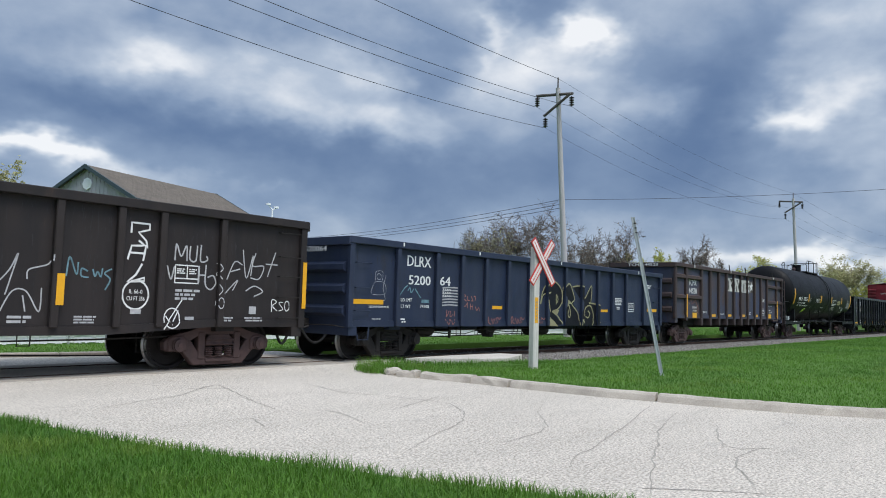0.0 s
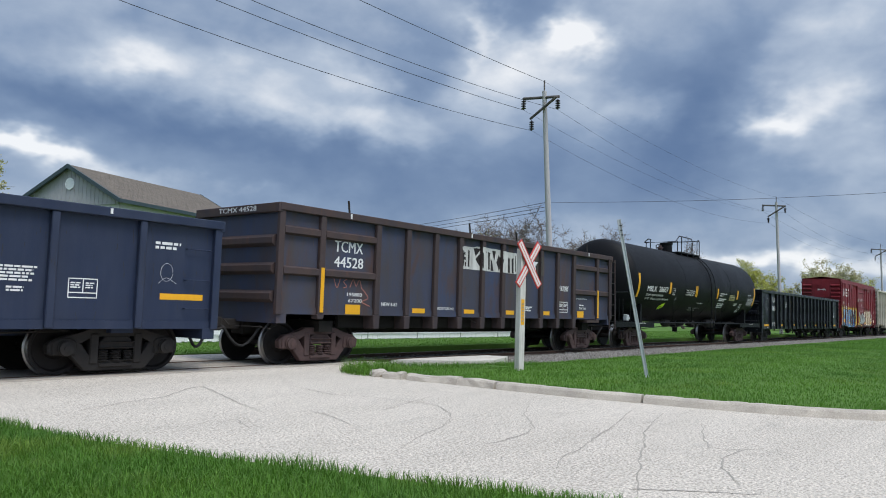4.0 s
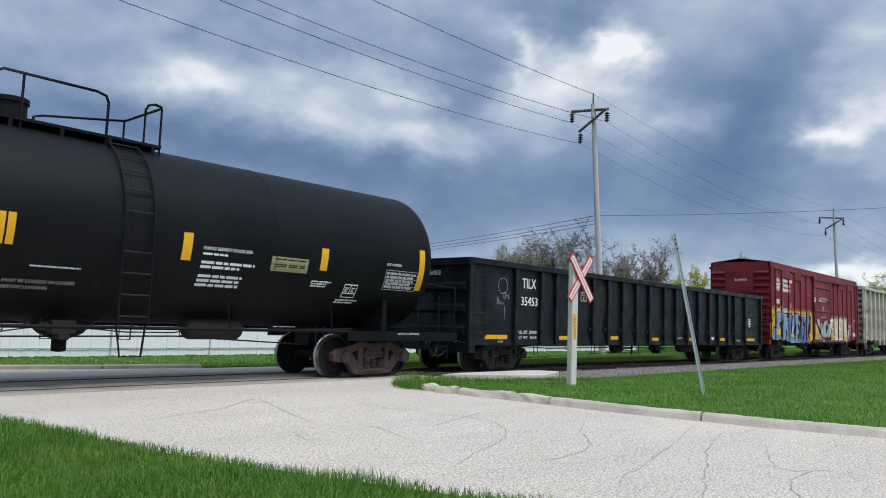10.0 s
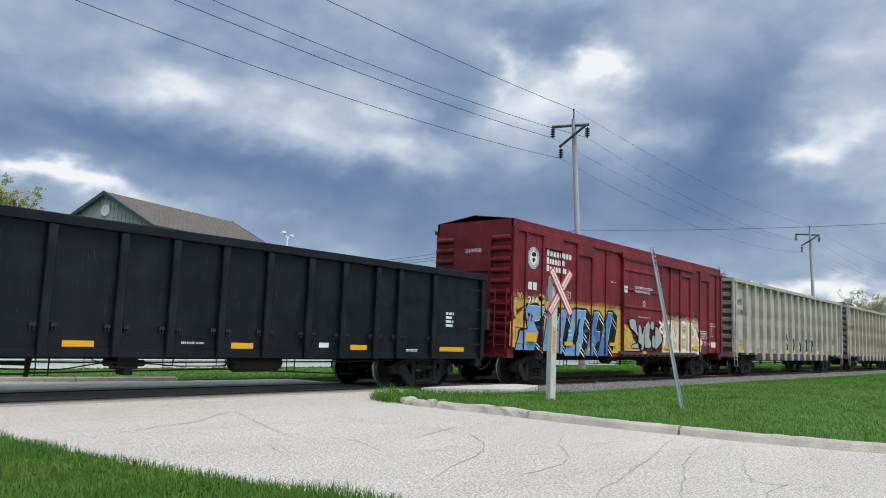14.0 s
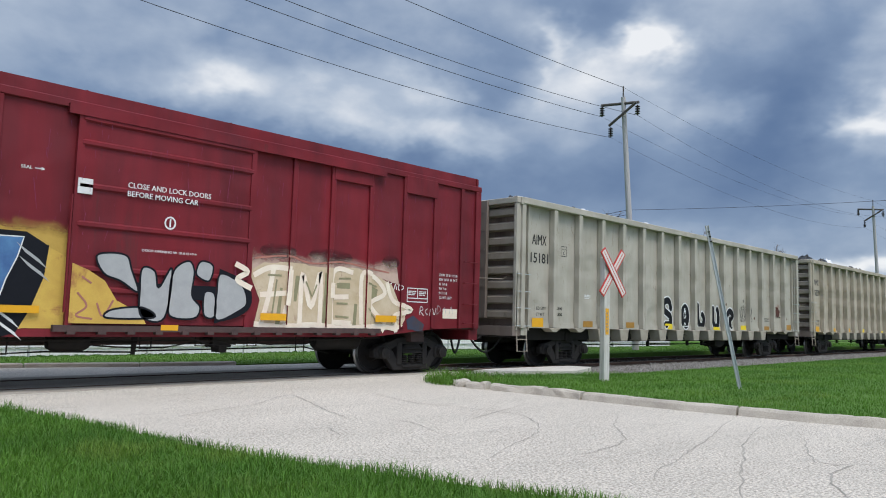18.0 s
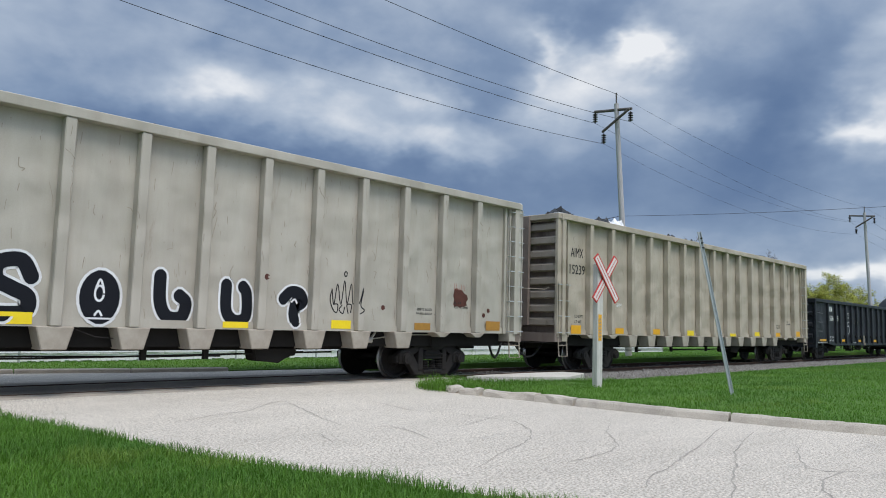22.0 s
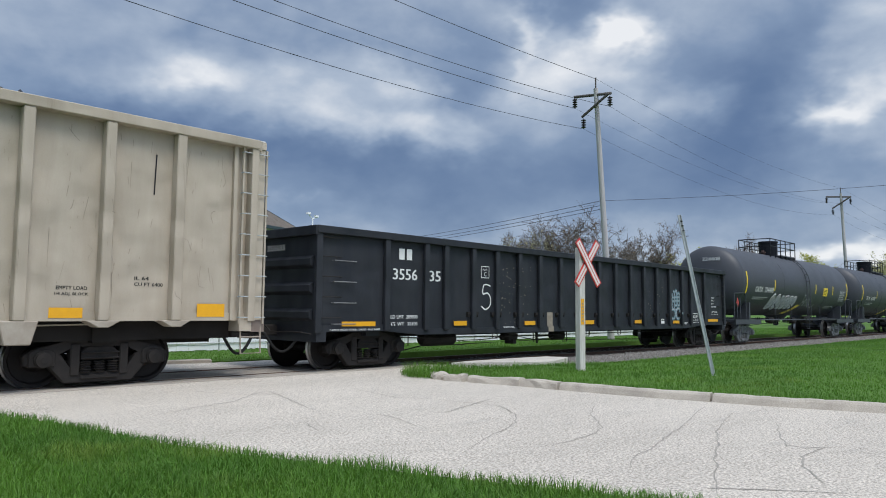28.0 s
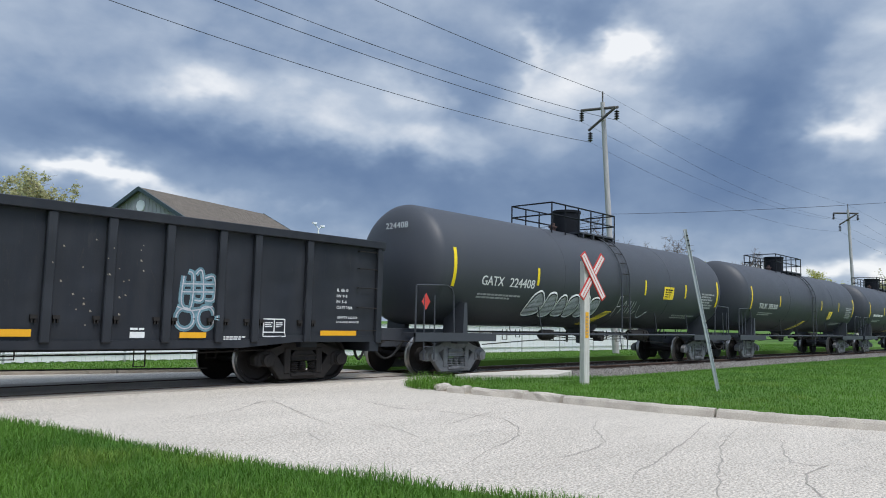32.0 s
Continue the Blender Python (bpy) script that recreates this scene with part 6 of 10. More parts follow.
def car_two():
    ribs = [1.56, 3.02, 4.05, 5.12, 6.2, 7.3, 8.36, 9.42, 10.5, 11.59, 12.67, 13.73, 15.22]
    car, skin = gondola("gondola_car", "navy blue gondola car with a large outlined graffiti piece", 11.41, 16.76, 0.8, 2.83, ribs, M_BLUE, gear=(-2.3, 1))
    wear(car, skin, 0.1, 16.6, 0.85, 2.62, 420, M_CHIP, 32)
    lettering(car, "DLRX", 1.93, 2.82, 2.27, 2.53, skin, M_WHITE)
    lettering(car, "5200", 2.0, 2.82, 1.82, 2.05, skin, M_WHITE)
    lettering(car, "64", 3.19, 3.62, 1.84, 2.07, skin, M_WHITE)
    lettering(car, "LD LMT", 1.74, 2.14, 1.4, 1.48, skin, M_WHITE)
    lettering(car, "LT WT", 1.75, 2.09, 1.24, 1.32, skin, M_WHITE)
    lettering(car, "74100", 2.44, 2.78, 1.25, 1.33, skin, M_WHITE)
    end_lettering(car, "DLRX 520064", -0.102, 0.75, -0.75, 2.5, 2.62, M_WHITE)
    lettering(car, "2 INCH HF COMP SHOES", 0.66, 1.33, 1.23, 1.28, skin, M_WHITE)
    lettering(car, "PULL HERE", 0.78, 1.07, 0.95, 0.99, skin, M_WHITE)
    small_print(car, 1.75, 1.9, 0.88, 1.0, 2, skin, M_WHITE)
    reflectors(car, [(0.17, 1.14, 1.31, 1.42), (5.5, 5.98, 1.27, 1.36), (11.9, 12.4, 1.26, 1.35), (15.64, 16.51, 1.31, 1.42)], -1.39)
    bm = bmesh.new()
    plate(bm, 2.5, 2.78, 1.38, 1.46, -1.39)
    part("data_plate", bm, M_AQUA, car)
    # a spray-painted flag and small tags
    stripes = [[(3.3, 1.78 - 0.075 * k), (3.6, 1.8 - 0.075 * k), (3.94, 1.8 - 0.077 * k)] for k in range(7)]
    paint(car, "tag", M_DIMWHITE, skin, stripes, width=0.034, label="white spray-painted flag")
    paint(car, "tag", M_WHITE, skin, [[(3.32 + 0.09 * a, 1.76 - 0.08 * b), (3.36 + 0.09 * a, 1.72 - 0.08 * b)] for a in range(4) for b in range(3)], width=0.03)
    paint(car, "tag", M_SALMON, skin, [[(3.5, 1.22), (3.5, 1.04), (3.6, 1.2)], [(3.66, 1.2), (3.64, 1.04), (3.76, 1.1)], [(3.82, 1.2), (3.82, 1.05)], [(3.45, 0.98), (3.55, 0.84), (3.64, 0.98), (3.72, 0.84), (3.84, 0.98)]], width=0.016)
    paint(car, "tag", M_SALMON, skin, [[(4.16, 1.5), (4.18, 1.66), (4.28, 1.6), (4.2, 1.54), (4.32, 1.46)], [(4.36, 1.6), (4.36, 1.5), (4.46, 1.48)], [(4.52, 1.6), (4.6, 1.48), (4.52, 1.48)], [(4.64, 1.6), (4.72, 1.58), (4.7, 1.48)], [(4.14, 1.4), (4.26, 1.32), (4.36, 1.42), (4.36, 1.28)], [(4.5, 1.4), (4.5, 1.24)], [(4.6, 1.38), (4.6, 1.24)], [(4.5, 1.32), (4.6, 1.32)], [(4.7, 1.34), (4.78, 1.22), (4.86, 1.3), (4.9, 1.2)]], width=0.02, label="salmon marker scrawl")
    for x in (5.2, 6.4, 7.55):
        paint(car, "tag", M_SALMON, skin, [[(x, 0.86), (x + 0.08, 1.06), (x + 0.16, 0.96), (x + 0.06, 0.92), (x + 0.2, 0.84)], [(x + 0.26, 1.02), (x + 0.3, 0.86), (x + 0.4, 1.0), (x + 0.44, 0.86)], [(x + 0.5, 0.88), (x + 0.54, 1.04), (x + 0.66, 0.98), (x + 0.74, 1.04)]], width=0.018)
    paint(car, "chalk_drawing", M_CHALK, skin, [[(0.72, 1.6), (0.84, 1.82), (1.14, 1.82), (1.22, 1.62), (1.1, 1.54), (0.8, 1.54), (0.72, 1.6)], [(0.86, 1.86), (0.86, 2.06), (1.08, 2.08), (1.08, 1.86)], ellipse(0.97, 1.96, 0.07, 0.07, 10, 0, 350), [(1.14, 1.8), (1.2, 2.0), (1.12, 1.7), (1.2, 1.45), (1.14, 1.4)]], width=0.008)
    paint(car, "tag", M_AQUA, skin, [[(1.66, 1.5), (1.86, 1.72), (1.98, 1.8)], [(2.24, 1.72), (2.46, 1.5)], [(1.98, 1.66), (2.06, 1.74), (2.1, 1.62), (2.2, 1.72)]], width=0.03)
    # the large piece: dark fill with khaki outlines
    fill = [[(8.02, 1.45), (8.1, 1.8), (8.29, 2.02), (8.66, 2.2), (9.0, 2.14), (9.2, 1.95), (9.3, 1.64), (9.2, 1.4), (8.7, 1.24), (9.3, 0.86), (8.9, 0.8), (8.48, 1.1), (8.35, 1.5), (8.28, 1.78), (8.1, 1.55)],
            [(9.29, 1.79), (9.38, 2.07), (9.82, 2.12), (10.07, 1.67), (10.0, 1.5), (10.39, 1.05), (10.41, 0.8), (9.35, 0.8), (9.4, 1.4), (9.9, 1.52)],
            [(9.95, 2.06), (10.58, 2.08), (10.76, 1.72), (11.19, 2.12), (11.16, 1.58), (11.6, 1.5), (11.8, 1.28), (11.78, 0.82), (10.5, 0.8), (10.4, 1.2), (10.66, 1.5)]]
    paint(car, "graffiti_fill", M_INK, skin, fills=fill, out=0.003, label="dark sprayed letter shapes")
    paint(car, "graffiti_outline", M_KHAKI, skin, [[(8.0, 1.46), (8.1, 1.8), (8.29, 2.03), (8.66, 2.2), (9.0, 2.12), (9.22, 1.95), (9.31, 1.64), (9.1, 1.36), (8.69, 1.24)], [(8.02, 1.45), (8.14, 1.72), (8.4, 1.82), (8.6, 1.84)], [(8.32, 1.6), (8.4, 1.3), (8.52, 1.1), (8.96, 0.78)], [(8.7, 1.24), (9.06, 1.08), (9.28, 0.86)],
                                              [(8.93, 1.48), (8.93, 1.77), (9.03, 1.62), (8.93, 1.48)], [(9.3, 1.5), (9.29, 1.79), (9.38, 2.06), (9.62, 2.14), (9.82, 2.1), (10.07, 1.67), (9.9, 1.5), (10.3, 1.2), (10.41, 0.8)], [(9.64, 1.42), (9.72, 1.46), (9.82, 1.2), (9.76, 1.06), (9.66, 1.16), (9.72, 1.3)],
                                              [(9.93, 2.06), (10.3, 2.1), (10.58, 2.09)], [(10.58, 2.09), (10.7, 1.9), (10.76, 1.7), (11.21, 2.14), (11.17, 1.6), (11.05, 1.54)], [(11.05, 1.56), (11.6, 1.5), (11.8, 1.28), (11.8, 0.9)], [(10.76, 1.11), (10.78, 1.34), (10.98, 1.46), (11.2, 1.42), (11.36, 1.1), (11.22, 0.8)], [(10.82, 1.1), (11.0, 1.06), (11.1, 1.2), (10.96, 1.3)], [(10.44, 0.8), (10.5, 1.0), (10.6, 0.82)]], width=0.045, out=0.005, label="khaki spray outline")
    paint(car, "graffiti_outline", M_KHAKI, skin, fills=[[(8.5, 1.08), (8.5, 0.8), (8.95, 0.79)], [(8.72, 1.26), (9.0, 1.14), (9.12, 1.3)], [(9.68, 1.64), (9.66, 1.5), (9.9, 1.52)]], out=0.005)
    small_print(car, 12.97, 13.53, 1.52, 1.78, 5, skin, M_WHITE)
    small_print(car, 13.1, 13.35, 1.36, 1.46, 2, skin, M_WHITE)
    data_frame(car, 14.03, 14.5, 1.3, 1.61, skin, M_WHITE)
    small_print(car, 15.5, 16.0, 2.2, 2.36, 2, skin, M_WHITE)
    paint(car, "chalk_drawing", M_CHALK, skin, [ellipse(15.75, 1.8, 0.12, 0.16, 12, 0, 350), [(15.6, 1.6), (15.75, 1.7), (15.95, 1.6)]], width=0.008)
    grab_irons(car, 0.18, 0.66, (1.16, 1.68, 2.25), -1.4, M_BLUE)
    grab_irons(car, 16.1, 16.6, (1.16, 1.68, 2.25), -1.4, M_BLUE)
    bm = bmesh.new()
    tube(bm, [(0.25, -1.42, 0.8), (0.3, -1.44, 0.5), (0.62, -1.44, 0.5), (0.66, -1.42, 0.8)], 0.02, 5)
    part("sill_step", bm, M_BLUE, car)
    for x in (1.66, 4.7, 9.0, 14.6):
        bm = bmesh.new()
        box(bm, x - 0.02, x + 0.02, -1.53, -1.5, 2.72, 2.81)
        part("chord_mark", bm, M_WHITE, car)


def star(cx, cz, r, turn=90.0):
    return [(cx + (r if k % 2 == 0 else r * 0.42) * math.cos(radians(turn + 36 * k)), cz + (r if k % 2 == 0 else r * 0.42) * math.sin(radians(turn + 36 * k))) for k in range(10)]


def car_three():
    ribs = [1.16, 2.92, 4.0, 5.1, 6.15, 7.2, 8.22, 9.27, 10.36, 11.4, 12.48, 14.18]
    car, skin = gondola("gondola_car", "slate blue gondola car with rusty brown ribs and painted letters", 29.63, 15.24, 1.1, 3.4, ribs, M_SLATE, M_RUSTRIB, foot=(2.5, 12.9, 0.32, 0.03, M_RUSTRIB), rib_w=0.16, kind=TRUCK_RUST, inset=1.55)
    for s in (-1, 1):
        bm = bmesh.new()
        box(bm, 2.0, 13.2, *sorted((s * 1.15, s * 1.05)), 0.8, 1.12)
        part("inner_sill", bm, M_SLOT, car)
    for z in (2.0, 2.85):
        for a, b in ((1.25, 2.83), (12.57, 14.1), (14.27, 15.1), (0.1, 1.08)):
            bm = bmesh.new()
            prism(bm, [(0, z - 0.1), (0.1, z - 0.06), (0.1, z + 0.06), (0, z + 0.1)], a, b)
            for v in bm.verts:
                v.co = (v.co.y, -1.39 - v.co.x, v.co.z)
            part("side_stiffener", bm, M_RUSTRIB, car)
    wear(car, skin, 0.1, 15.1, 1.15, 3.2, 420, M_PRIMER, 35)
    lettering(car, "TCMX", 1.58, 2.48, 2.5, 2.76, skin, M_WHITE)
    lettering(car, "44528", 1.58, 2.5, 2.16, 2.4, skin, M_WHITE)
    end_lettering(car, "TCMX 44528", -0.102, 0.6, -0.75, 3.25, 3.36, M_WHITE)
    lettering(car, "195800", 2.02, 2.5, 1.52, 1.6, skin, M_WHITE)
    lettering(car, "67200", 2.06, 2.5, 1.38, 1.46, skin, M_WHITE)
    lettering(car, "NEW 6-81", 3.16, 3.7, 1.32, 1.41, skin, M_WHITE)
    lettering(car, "Z4U2NY", 11.58, 12.22, 2.0, 2.17, skin, M_WHITE)
    data_frame(car, 11.6, 12.18, 1.31, 1.64, skin, M_WHITE, 0.02)
    lettering(car, "DO NOT ROTARY UNLOAD", 12.78, 13.58, 1.76, 1.81, skin, M_WHITE)
    lettering(car, "CU. FT. 3200", 12.98, 13.45, 1.42, 1.49, skin, M_WHITE)
    small_print(car, 12.98, 13.3, 1.53, 1.6, 1, skin, M_WHITE)
    lettering(car, "RESTRICTED LOADING ONLY", 5.19, 5.98, 1.27, 1.34, skin, M_WHITE)
    small_print(car, 9.45, 9.95, 1.3, 1.46, 3, skin, M_WHITE)
    reflectors(car, [(4.25, 4.74, 1.17, 1.29), (6.4, 6.87, 1.19, 1.3), (8.45, 8.88, 1.19, 1.31), (10.58, 10.95, 1.2, 1.32), (1.95, 2.42, 1.11, 1.33), (12.79, 13.24, 1.14, 1.36)], -1.426)
    reflectors(car, [(14.12, 14.22, 1.14, 2.11), (1.12, 1.22, 1.14, 2.11)], -1.5)
    paint(car, "tag", M_SALMON, skin, [[(1.6, 1.9), (1.7, 1.7), (1.8, 1.92)], [(2.0, 1.9), (1.9, 1.84), (2.0, 1.74), (1.9, 1.7)], [(2.1, 1.72), (2.2, 1.9), (2.3, 1.76), (2.4, 1.9), (2.48, 1.7)], [(2.5, 1.7), (2.7, 1.5), (2.5, 1.4), (2.78, 1.3)]], width=0.02)
    # the roller-painted panel with big block letters and a star
    paint(car, "roller_panel", M_ROLLER, skin, fills=[[(6.16, 3.01), (7.21, 3.07), (8.23, 3.05), (9.3, 3.04), (9.4, 2.43), (8.35, 2.41), (7.24, 2.42), (6.3, 2.42)]], label="whitish roller-painted panel")
    paint(car, "roller_panel", M_PRIMER, skin, fills=[[(9.41, 3.02), (10.52, 3.02), (10.52, 2.43), (9.42, 2.43)]])
    cuts = {"K": ([(6.81, 3.0), (7.16, 3.02), (6.91, 2.79)], [(6.91, 2.71), (7.18, 2.45), (7.16, 2.93)], [(6.56, 2.95), (6.63, 2.92), (6.63, 2.47), (6.56, 2.49)]),
            "I": ([(7.25, 2.96), (7.34, 2.91), (7.36, 2.46), (7.28, 2.47)], [(7.51, 2.96), (7.6, 2.94), (7.61, 2.47), (7.53, 2.46)]),
            "Y": ([(7.71, 3.0), (7.9, 3.01), (7.83, 2.72)], [(7.64, 2.8), (7.73, 2.68), (7.8, 2.43), (7.66, 2.43)], [(8.04, 2.91), (7.94, 2.68), (8.09, 2.43), (8.19, 2.79)]),
            "O": ([(8.3, 2.88), (8.36, 2.94), (8.42, 2.86), (8.42, 2.52), (8.36, 2.46), (8.3, 2.52)],),
            "T": ([(8.54, 2.89), (8.64, 2.84), (8.66, 2.43), (8.56, 2.44)], [(8.74, 2.84), (8.84, 2.89), (8.86, 2.43), (8.76, 2.42)]),
            "E": ([(9.05, 2.93), (9.26, 2.92), (9.26, 2.82), (9.08, 2.82)], [(9.09, 2.71), (9.25, 2.7), (9.25, 2.58), (9.09, 2.59)], [(8.93, 2.95), (8.97, 2.95), (8.99, 2.48), (8.95, 2.48)]),
            "EI": ([(6.2, 2.9), (6.24, 2.94), (6.25, 2.5), (6.21, 2.5)], [(6.3, 2.86), (6.44, 2.87), (6.44, 2.81), (6.3, 2.8)], [(6.3, 2.72), (6.46, 2.74), (6.46, 2.67), (6.3, 2.66)], [(6.32, 2.6), (6.36, 2.6), (6.37, 2.49), (6.33, 2.49)], [(6.42, 2.6), (6.47, 2.6), (6.48, 2.48), (6.43, 2.48)])}
    for shapes in cuts.values():
        for shape in shapes:
            paint(car, "painted_letter", M_BROWN, skin, fills=[shape], out=0.006, label="dark gap of a block letter")
    paint(car, "painted_star", M_LINER, skin, fills=[star(9.97, 2.74, 0.3, 94)], out=0.006, label="white painted star")
    paint(car, "painted_star", M_INK, skin, [star(9.97, 2.74, 0.37, 94) + [star(9.97, 2.74, 0.37, 94)[0]]], width=0.02, out=0.007, smooth=False)
    for x in (1.94, 6.55, 8.9, 13.4):
        bm = bmesh.new()
        bar(bm, (x, -1.46, 3.35), (x - 0.03, -1.44, 3.68), 0.025, 6)
        part("stake", bm, M_STEEL, car)
        bm = bmesh.new()
        box(bm, x - 0.02, x + 0.02, -1.53, -1.5, 3.27, 3.38)
        part("chord_mark", bm, M_WHITE, car)
    for x in (14.92, 15.38):
        bm = bmesh.new()
        bar(bm, (x, -1.58, 0.75), (x, -1.54, 3.28), 0.025, 6)
        part("ladder_stile", bm, M_RUSTRIB, car)
    for k in range(7):
        bm = bmesh.new()
        bar(bm, (14.92, -1.57, 0.85 + 0.39 * k), (15.38, -1.57, 0.85 + 0.39 * k), 0.014, 5)
        part("ladder_rung", bm, M_STEEL, car)
    bm = bmesh.new()
    box(bm, 13.35, 14.25, -1.5, -1.2, 0.98, 1.06)
    part("step_shelf", bm, M_RUSTRIB, car)


def car_four():
    car, skin = tank_car("tank_car", "black tank car with white stencilling and yellow strips", 45.5, 17.9, 1.45, 16.75, 1.62, 2.68, M_TANKBLACK, (2.25, 15.65), (7.35, 10.48, 8.2), TRUCK_RUST)
    for x, z0, z1, w in ((1.56, 2.0, 2.92, 0.16), (4.74, 2.23, 2.7, 0.18), (7.76, 2.2, 2.67, 0.11), (7.9, 2.2, 2.67, 0.11), (10.69, 2.2, 2.68, 0.18), (13.71, 2.24, 2.69, 0.18), (16.56, 1.98, 2.92, 0.18)):
        paint(car, "reflector", M_YELLOW, skin, [[(x, z0), (x, z1)]], width=w, out=0.005, smooth=False, label="yellow reflective strip")
    lettering(car, "MBLX", 2.4, 3.3, 2.26, 2.47, skin, M_WHITE)
    lettering(car, "28657", 3.56, 4.5, 2.27, 2.48, skin, M_WHITE)
    lettering(car, "LD LMT  185300 LB  84050 KG", 2.4, 4.1, 2.08, 2.16, skin, M_WHITE)
    lettering(car, "LT WT    77700 LB  35250 KG  NEW 06-99", 2.4, 4.74, 1.93, 2.01, skin, M_WHITE)
    plate_mark(car, 5.01, 5.28, 2.2, 2.45, skin, M_WHITE)
    paint(car, "placard", M_LIME, skin, fills=[[(4.19, 1.74), (4.2, 1.54), (4.66, 1.63), (4.65, 1.83)]], out=0.006, label="fluorescent lime placard")
    for t, z in (("HOME SHOP", 1.71), ("FOR REPAIR", 1.655), ("DO NOT LOAD", 1.6)):
        words = lettering(car, t, 4.23, 4.62, z, z + 0.03, skin, M_OLIVE, out=0.009)
        for v in words.data.vertices:
            v.co.z += 0.19 * (v.co.x - 4.425)
    small_print(car, 4.27, 4.6, 1.6, 1.76, 3, skin, M_INK, 0.008)
    for k, t in enumerate(("EXTERIOR HEATER PIPES, NO INLET", "OR OUTLET PIPE CAPS REQUIRED.", "MAX. OPER PRESSURE 100 PSIG")):
        lettering(car, t, 6.55, 7.62 - 0.06 * k, 2.4 - 0.09 * k, 2.46 - 0.09 * k, skin, M_WHITE)
    small_print(car, 8.25, 9.0, 1.9, 1.94, 1, skin, M_WHITE)
    lettering(car, "HANDLE MUST BE LOCKED IN CLOSED", 7.61, 8.98, 1.66, 1.71, skin, M_DIMWHITE)
    lettering(car, "POSITION BEFORE LOADING", 7.58, 8.6, 1.57, 1.62, skin, M_DIMWHITE)
    lettering(car, "FLANGE GASKETS GYLON 3545", 11.0, 12.0, 2.42, 2.48, skin, M_WHITE)
    small_print(car, 11.0, 11.5, 2.32, 2.38, 1, skin, M_WHITE)
    small_print(car, 11.0, 12.1, 2.08, 2.24, 2, skin, M_WHITE)
    small_print(car, 11.0, 11.9, 1.76, 2.0, 3, skin, M_WHITE)
    bm = bmesh.new()
    poly(bm, [(12.45, 2.43), (12.45, 2.16), (13.32, 2.15), (13.32, 2.43)], skin, 0.005)
    part("notice", bm, M_LEAFPALE, car, "pale green notice sticker")
    small_print(car, 12.52, 13.25, 2.2, 2.32, 1, skin, M_INK, 0.007)
    small_print(car, 12.52, 13.25, 2.35, 2.41, 1, skin, M_INK, 0.007)
    small_print(car, 13.5, 14.0, 1.9, 2.04, 3, skin, M_WHITE)
    data_frame(car, 14.4, 14.75, 1.74, 2.0, skin, M_WHITE, 0.018)
    small_print(car, 14.3, 14.9, 1.6, 1.7, 2, skin, M_WHITE)
    lettering(car, "DOT 111A100W1", 15.46, 15.9, 2.48, 2.54, skin, M_WHITE)
    paint(car, "data_table", M_DIMWHITE, skin, [[(15.46, 1.96 + 0.085 * k), (16.45, 1.96 + 0.085 * k)] for k in range(6)] + [[(15.46 + 0.2 * k, 1.96), (15.46 + 0.2 * k, 2.385)] for k in range(6)], width=0.01, smooth=False)
    small_print(car, 15.5, 16.4, 1.98, 2.36, 5, skin, M_DIMWHITE)
    lettering(car, "2 INCH HF COMP SHOES", 1.7, 2.5, 0.96, 1.0, lambda x, z: -1.47, M_WHITE)
    lettering(car, "2 INCH HF COMP SHOES", 16.0, 16.7, 0.96, 1.0, lambda x, z: -1.47, M_WHITE)
    end_lettering(car, "MBLX 28657", shell_x(1.45, 1.62, 0.55, 0.0) + 0.07, 0.2, -0.72, 3.22, 3.37, M_WHITE)
    for z, w in ((3.1, 0.5), (3.0, 0.62)):
        bm = bmesh.new()
        x = shell_x(1.45, 1.62, z - 2.68, 0.0) + 0.07
        for k in range(5):
            a = 0.02 - w * k / 5
            bm.faces.new([bm.verts.new(p) for p in ((x, a, z), (x, a - w * 0.15, z), (x, a - w * 0.15, z + 0.055), (x, a, z + 0.055))])
        part("small_print", bm, M_WHITE, car, "rows of tiny stencilled lines")
    bm = bmesh.new()
    box(bm, 1.0, 1.2, -1.36, -1.2, 1.06, 1.3)
    bar(bm, (1.2, -1.28, 1.15), (1.45, -1.28, 1.15), 0.045, 8)
    part("valve_box", bm, M_GALV, car, "pale grey valve box", bevel=0.02)
    paint(car, "chalk_drawing", M_CHALK, skin, [ellipse(5.6, 1.95, 0.08, 0.14, 10, -90, 180)], width=0.01)


def shell_x(shell0, radius, dz, y, head=0.62):
    return shell0 - head * math.sqrt(max(0.0, 1 - (dz * dz + y * y) / radius ** 2)) - 0.09


